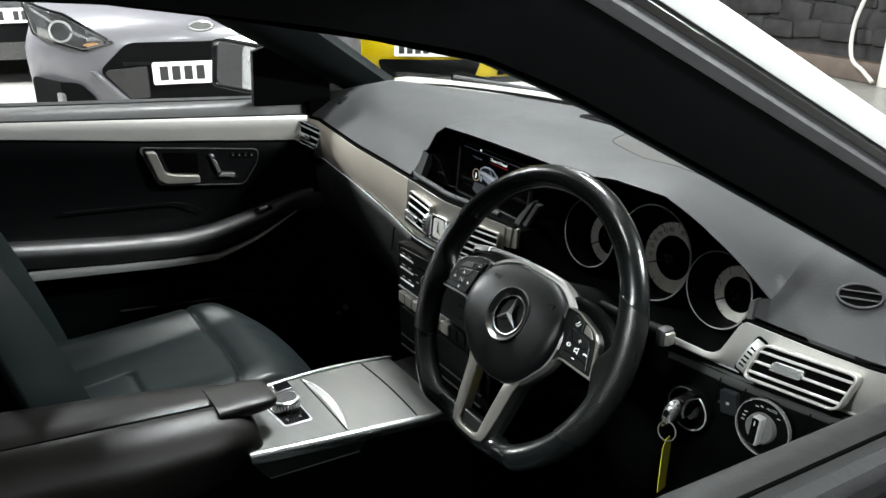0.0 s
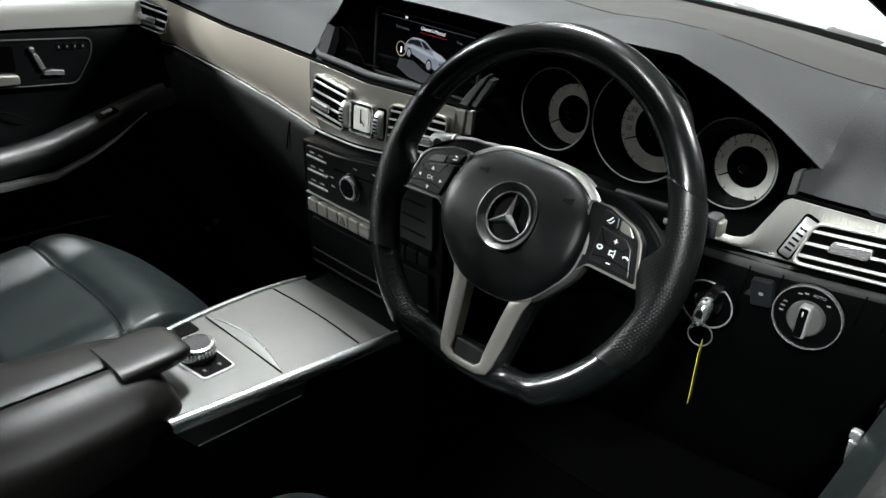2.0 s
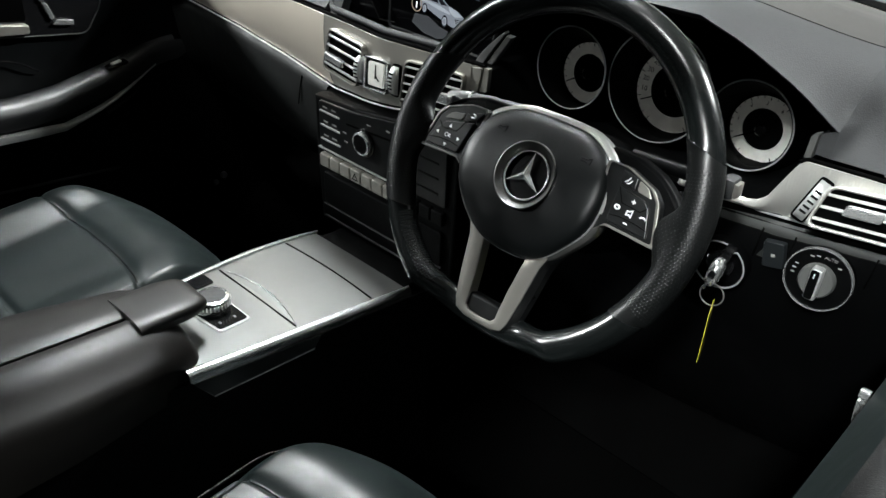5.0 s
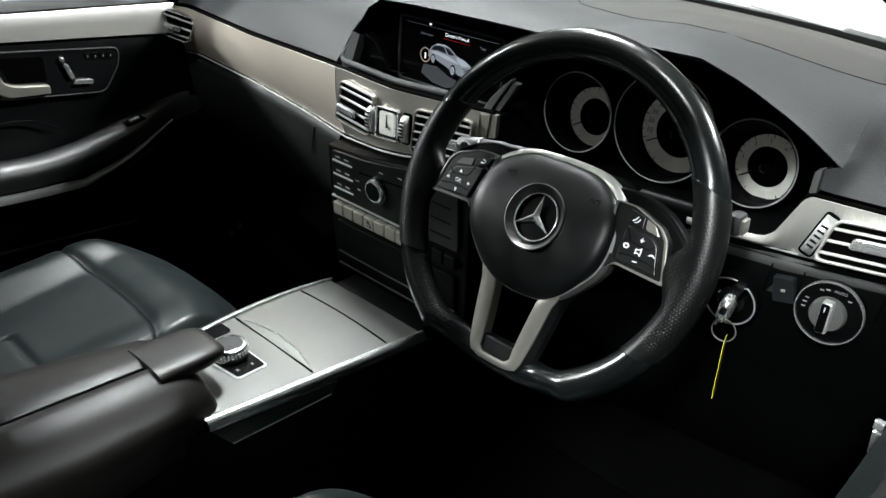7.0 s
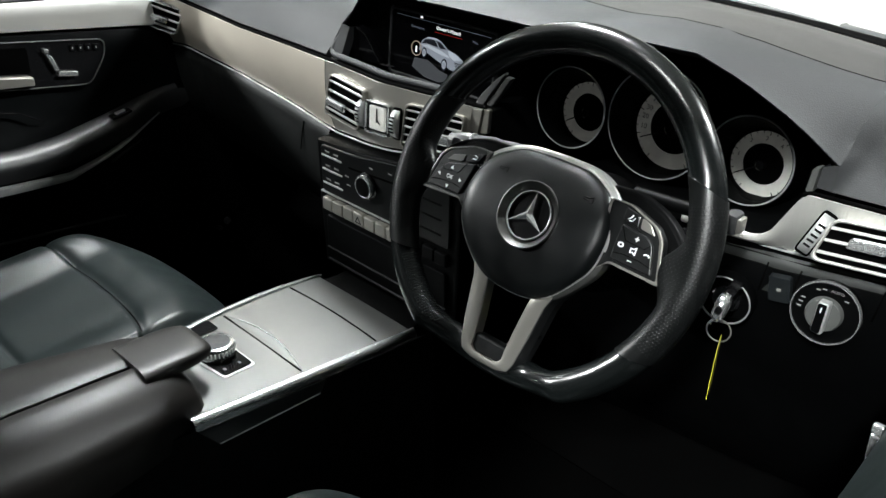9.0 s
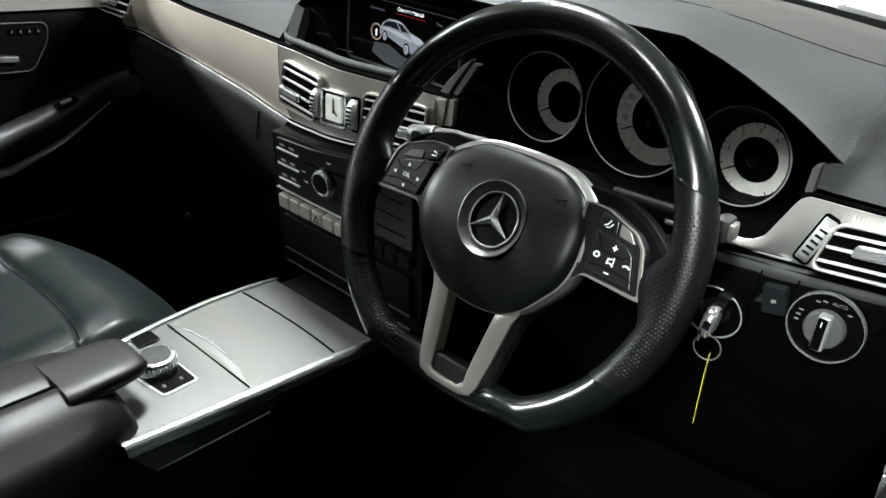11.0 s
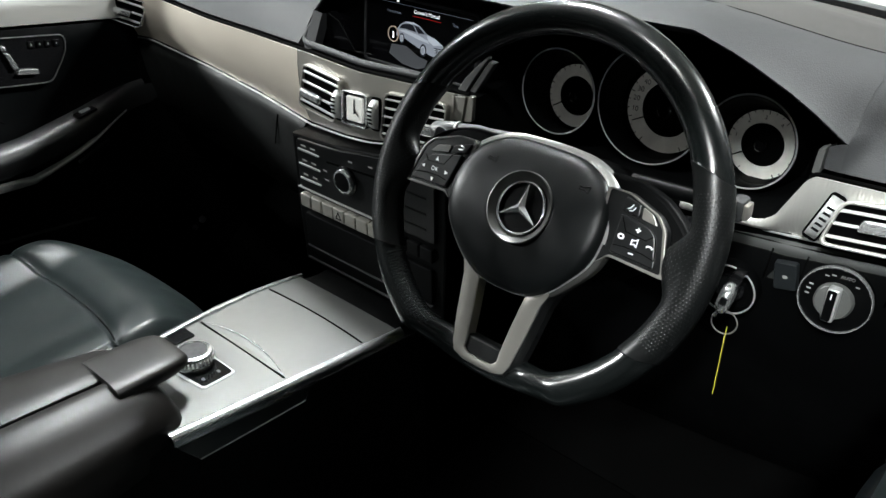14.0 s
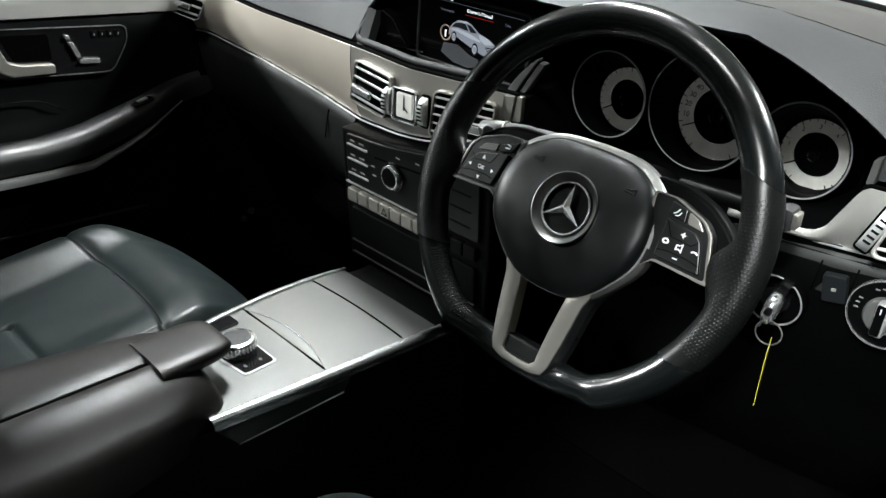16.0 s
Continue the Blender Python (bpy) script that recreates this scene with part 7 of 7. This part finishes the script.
GREY = material("stone_grey_car_paint", (0.095, 0.092, 0.101), 0.36, coat=0.3, vary=0.02, vary_scale=1, rough_vary=0.01)
YELLOW = material("bright_yellow_car_paint", (0.62, 0.47, 0.004), 0.25, coat=1.0, vary=0.02, vary_scale=1, rough_vary=0.01)
BLACKP = material("black_car_paint", (0.012, 0.012, 0.013), 0.2, coat=1.0, vary=0.05)
HATCH = [(0.07, 0.78, 0.18, 0.20, 0.21, 0.0), (0.00, 0.82, 0.22, 0.42, 0.45, 0.0), (0.00, 0.84, 0.25, 0.55, 0.60, 0.0), (0.0, 0.86, 0.30, 0.62, 0.70, 0.0), (0.02, 0.88, 0.30, 0.74, 0.785, 0.0), (0.08, 0.89, 0.30, 0.80, 0.845, 0.0), (0.25, 0.90, 0.30, 0.85, 0.895, 0.0), (0.6, 0.91, 0.30, 0.92, 0.96, 0.0), (1.0, 0.91, 0.3, 0.96, 1.02, 0.0), (1.25, 0.91, 0.3, 0.97, 1.06, 0.0), (1.9, 0.90, 0.3, 1.0, 1.42, 0.0), (2.4, 0.90, 0.3, 1.0, 1.47, 0.0), (3.3, 0.88, 0.3, 1.0, 1.42, 0.0), (4.0, 0.84, 0.3, 0.95, 1.1, 0.0), (4.2, 0.80, 0.35, 0.7, 0.8, 0.0)]


WING = material("dark_grey_grille_panel", (0.008, 0.0078, 0.0076), 0.5, bump=0.1, grain=-300, vary=0.15)


def grey_front(face, both):
    grille = rounded([(-0.52, 0.60), (-0.37, 0.44), (0.37, 0.44), (0.52, 0.60), (0.37, 0.74), (-0.37, 0.74)], 0.04)
    face(grille, -0.02, 0.004, MESH, "grille", "large black six-sided grille")
    face(rounded([(-0.40, 0.628), (0.40, 0.628), (0.40, 0.646), (-0.40, 0.646)], 0.004), 0.002, 0.010, GLOSS, "grille_bar")
    both(rounded([(0.425, 0.740), (0.578, 0.692), (0.832, 0.766), (0.872, 0.940), (0.655, 0.882)], 0.015), -0.004, 0.009, GLOSS, "lamp_rim", "black edge of the headlight", 0.003, 0.10)
    both(rounded([(0.44, 0.738), (0.58, 0.705), (0.82, 0.775), (0.86, 0.925), (0.66, 0.870)], 0.015), 0.0, 0.014, LENS, "headlight", "clear angular headlight", 0.004, 0.10)
    both(rounded([(0.50, 0.738), (0.56, 0.722), (0.58, 0.733), (0.53, 0.745)], 0.006), 0.010, 0.0165, AMBER, "indicator", "amber indicator")
    both(oval(0.058, 0.054, 24, (0.68, 0.795)), 0.010, 0.018, SATIN, "lamp_bowl", "", 0.0, 0.10)
    both(oval(0.047, 0.044, 24, (0.68, 0.795)), 0.018, 0.020, LENS, "lamp_glass", "", 0.0, 0.10)
    both([(0.52, 0.750), (0.60, 0.772), (0.82, 0.890), (0.82, 0.902), (0.60, 0.788)], 0.012, 0.018, CHROME, "lamp_strip", "", 0.0, 0.10)
    both(rounded([(0.285, 0.462), (0.385, 0.455), (0.495, 0.588), (0.475, 0.606), (0.285, 0.622)], 0.012), 0.003, 0.012, WING, "grille_wing", "dark grey panel beside the plate", 0.003)
    both(rounded([(0.50, 0.22), (0.87, 0.22), (0.87, 0.555), (0.62, 0.535), (0.55, 0.46)], 0.03), -0.01, 0.006, MESH, "bumper_vent", "black bumper vent")
    both(rounded([(0.70, 0.34), (0.745, 0.34), (0.745, 0.49), (0.70, 0.49)], 0.015), 0.004, 0.018, LENS, "day_lamp", "upright day lamp")
    face([(-0.56, 0.60), (-0.53, 0.60), (-0.375, 0.445), (0.375, 0.445), (0.53, 0.60), (0.56, 0.60), (0.39, 0.415), (-0.39, 0.415)], -0.01, 0.024, GREY, "grille_lip", "grey lip under the grille", 0.006)
    face(rounded([(-0.56, 0.18), (0.56, 0.18), (0.50, 0.405), (-0.50, 0.405)], 0.02), 0.0, 0.012, MESH, "bumper_lower", "black lower bumper")
    face(oval(0.062, 0.025, 32, (0.0, 0.815)), 0.0, 0.012, CHROME, "badge", "oval chrome badge", 0.004, 0.12)
    face(oval(0.053, 0.018, 32, (0.0, 0.815)), 0.012, 0.014, SILVER, "badge_field", "", 0.0, 0.12)


def yellow_front(face, both):
    face(rounded([(-0.34, 0.20), (0.34, 0.20), (0.39, 0.335), (-0.39, 0.335)], 0.04), -0.01, 0.006, MESH, "grille", "dark lower air intake")
    both(rounded([(0.50, 0.21), (0.86, 0.26), (0.88, 0.40), (0.58, 0.38)], 0.04), -0.01, 0.006, MESH, "side_intake", "dark side intake")
    both([(0.50, 0.265), (0.88, 0.31), (0.88, 0.33), (0.50, 0.285)], 0.004, 0.02, YELLOW, "intake_fin", "yellow fin")
    both([(0.52, 0.315), (0.88, 0.36), (0.88, 0.378), (0.52, 0.335)], 0.004, 0.02, YELLOW, "intake_fin", "yellow fin")
    both(rounded([(0.62, 0.50), (0.86, 0.56), (0.88, 0.66), (0.70, 0.64)], 0.03), 0.0, 0.012, LENS, "headlight", "clear headlight", 0.004, 0.3)


def dark_front(face, both):
    face(rounded([(-0.45, 0.36), (0.45, 0.36), (0.42, 0.52), (-0.42, 0.52)], 0.03), -0.01, 0.006, MESH, "grille", "black grille")
    both(rounded([(0.50, 0.64), (0.85, 0.70), (0.86, 0.79), (0.58, 0.76)], 0.03), 0.0, 0.012, LENS, "headlight", "clear headlight", 0.004, 0.1)


LOW = [(0.10, 0.78, 0.13, 0.15, 0.16, 0.0), (0.02, 0.82, 0.14, 0.24, 0.26, 0.0), (0.02, 0.84, 0.14, 0.36, 0.42, 0.0), (0.0, 0.86, 0.16, 0.46, 0.52, 0.0), (0.05, 0.89, 0.16, 0.56, 0.58, 0.0), (0.25, 0.90, 0.16, 0.66, 0.68, 0.0), (0.7, 0.91, 0.16, 0.78, 0.76, 0.0), (1.3, 0.91, 0.16, 0.82, 0.86, 0.0), (2.0, 0.90, 0.16, 0.85, 1.25, 0.0), (2.6, 0.90, 0.16, 0.88, 1.28, 0.0), (3.5, 0.90, 0.16, 0.86, 1.0, 0.0), (4.2, 0.84, 0.2, 0.7, 0.8, 0.0)]
parked_car((-3.215, 0.765), (0.96, -0.28), GREY, "stone-grey hatchback parked nose-on beyond the passenger door", "grey painted body", HATCH, 0.587, grey_front)
parked_car((-4.18, 2.745), (0.85, -0.53), YELLOW, "bright yellow sports car parked ahead of the bonnet", "yellow painted body", LOW, 0.419, yellow_front)
parked_car((-6.45, 0.20), (0.97, -0.24), BLACKP, "black car parked further back in the workshop", "black painted body", HATCH, 0.567, dark_front)
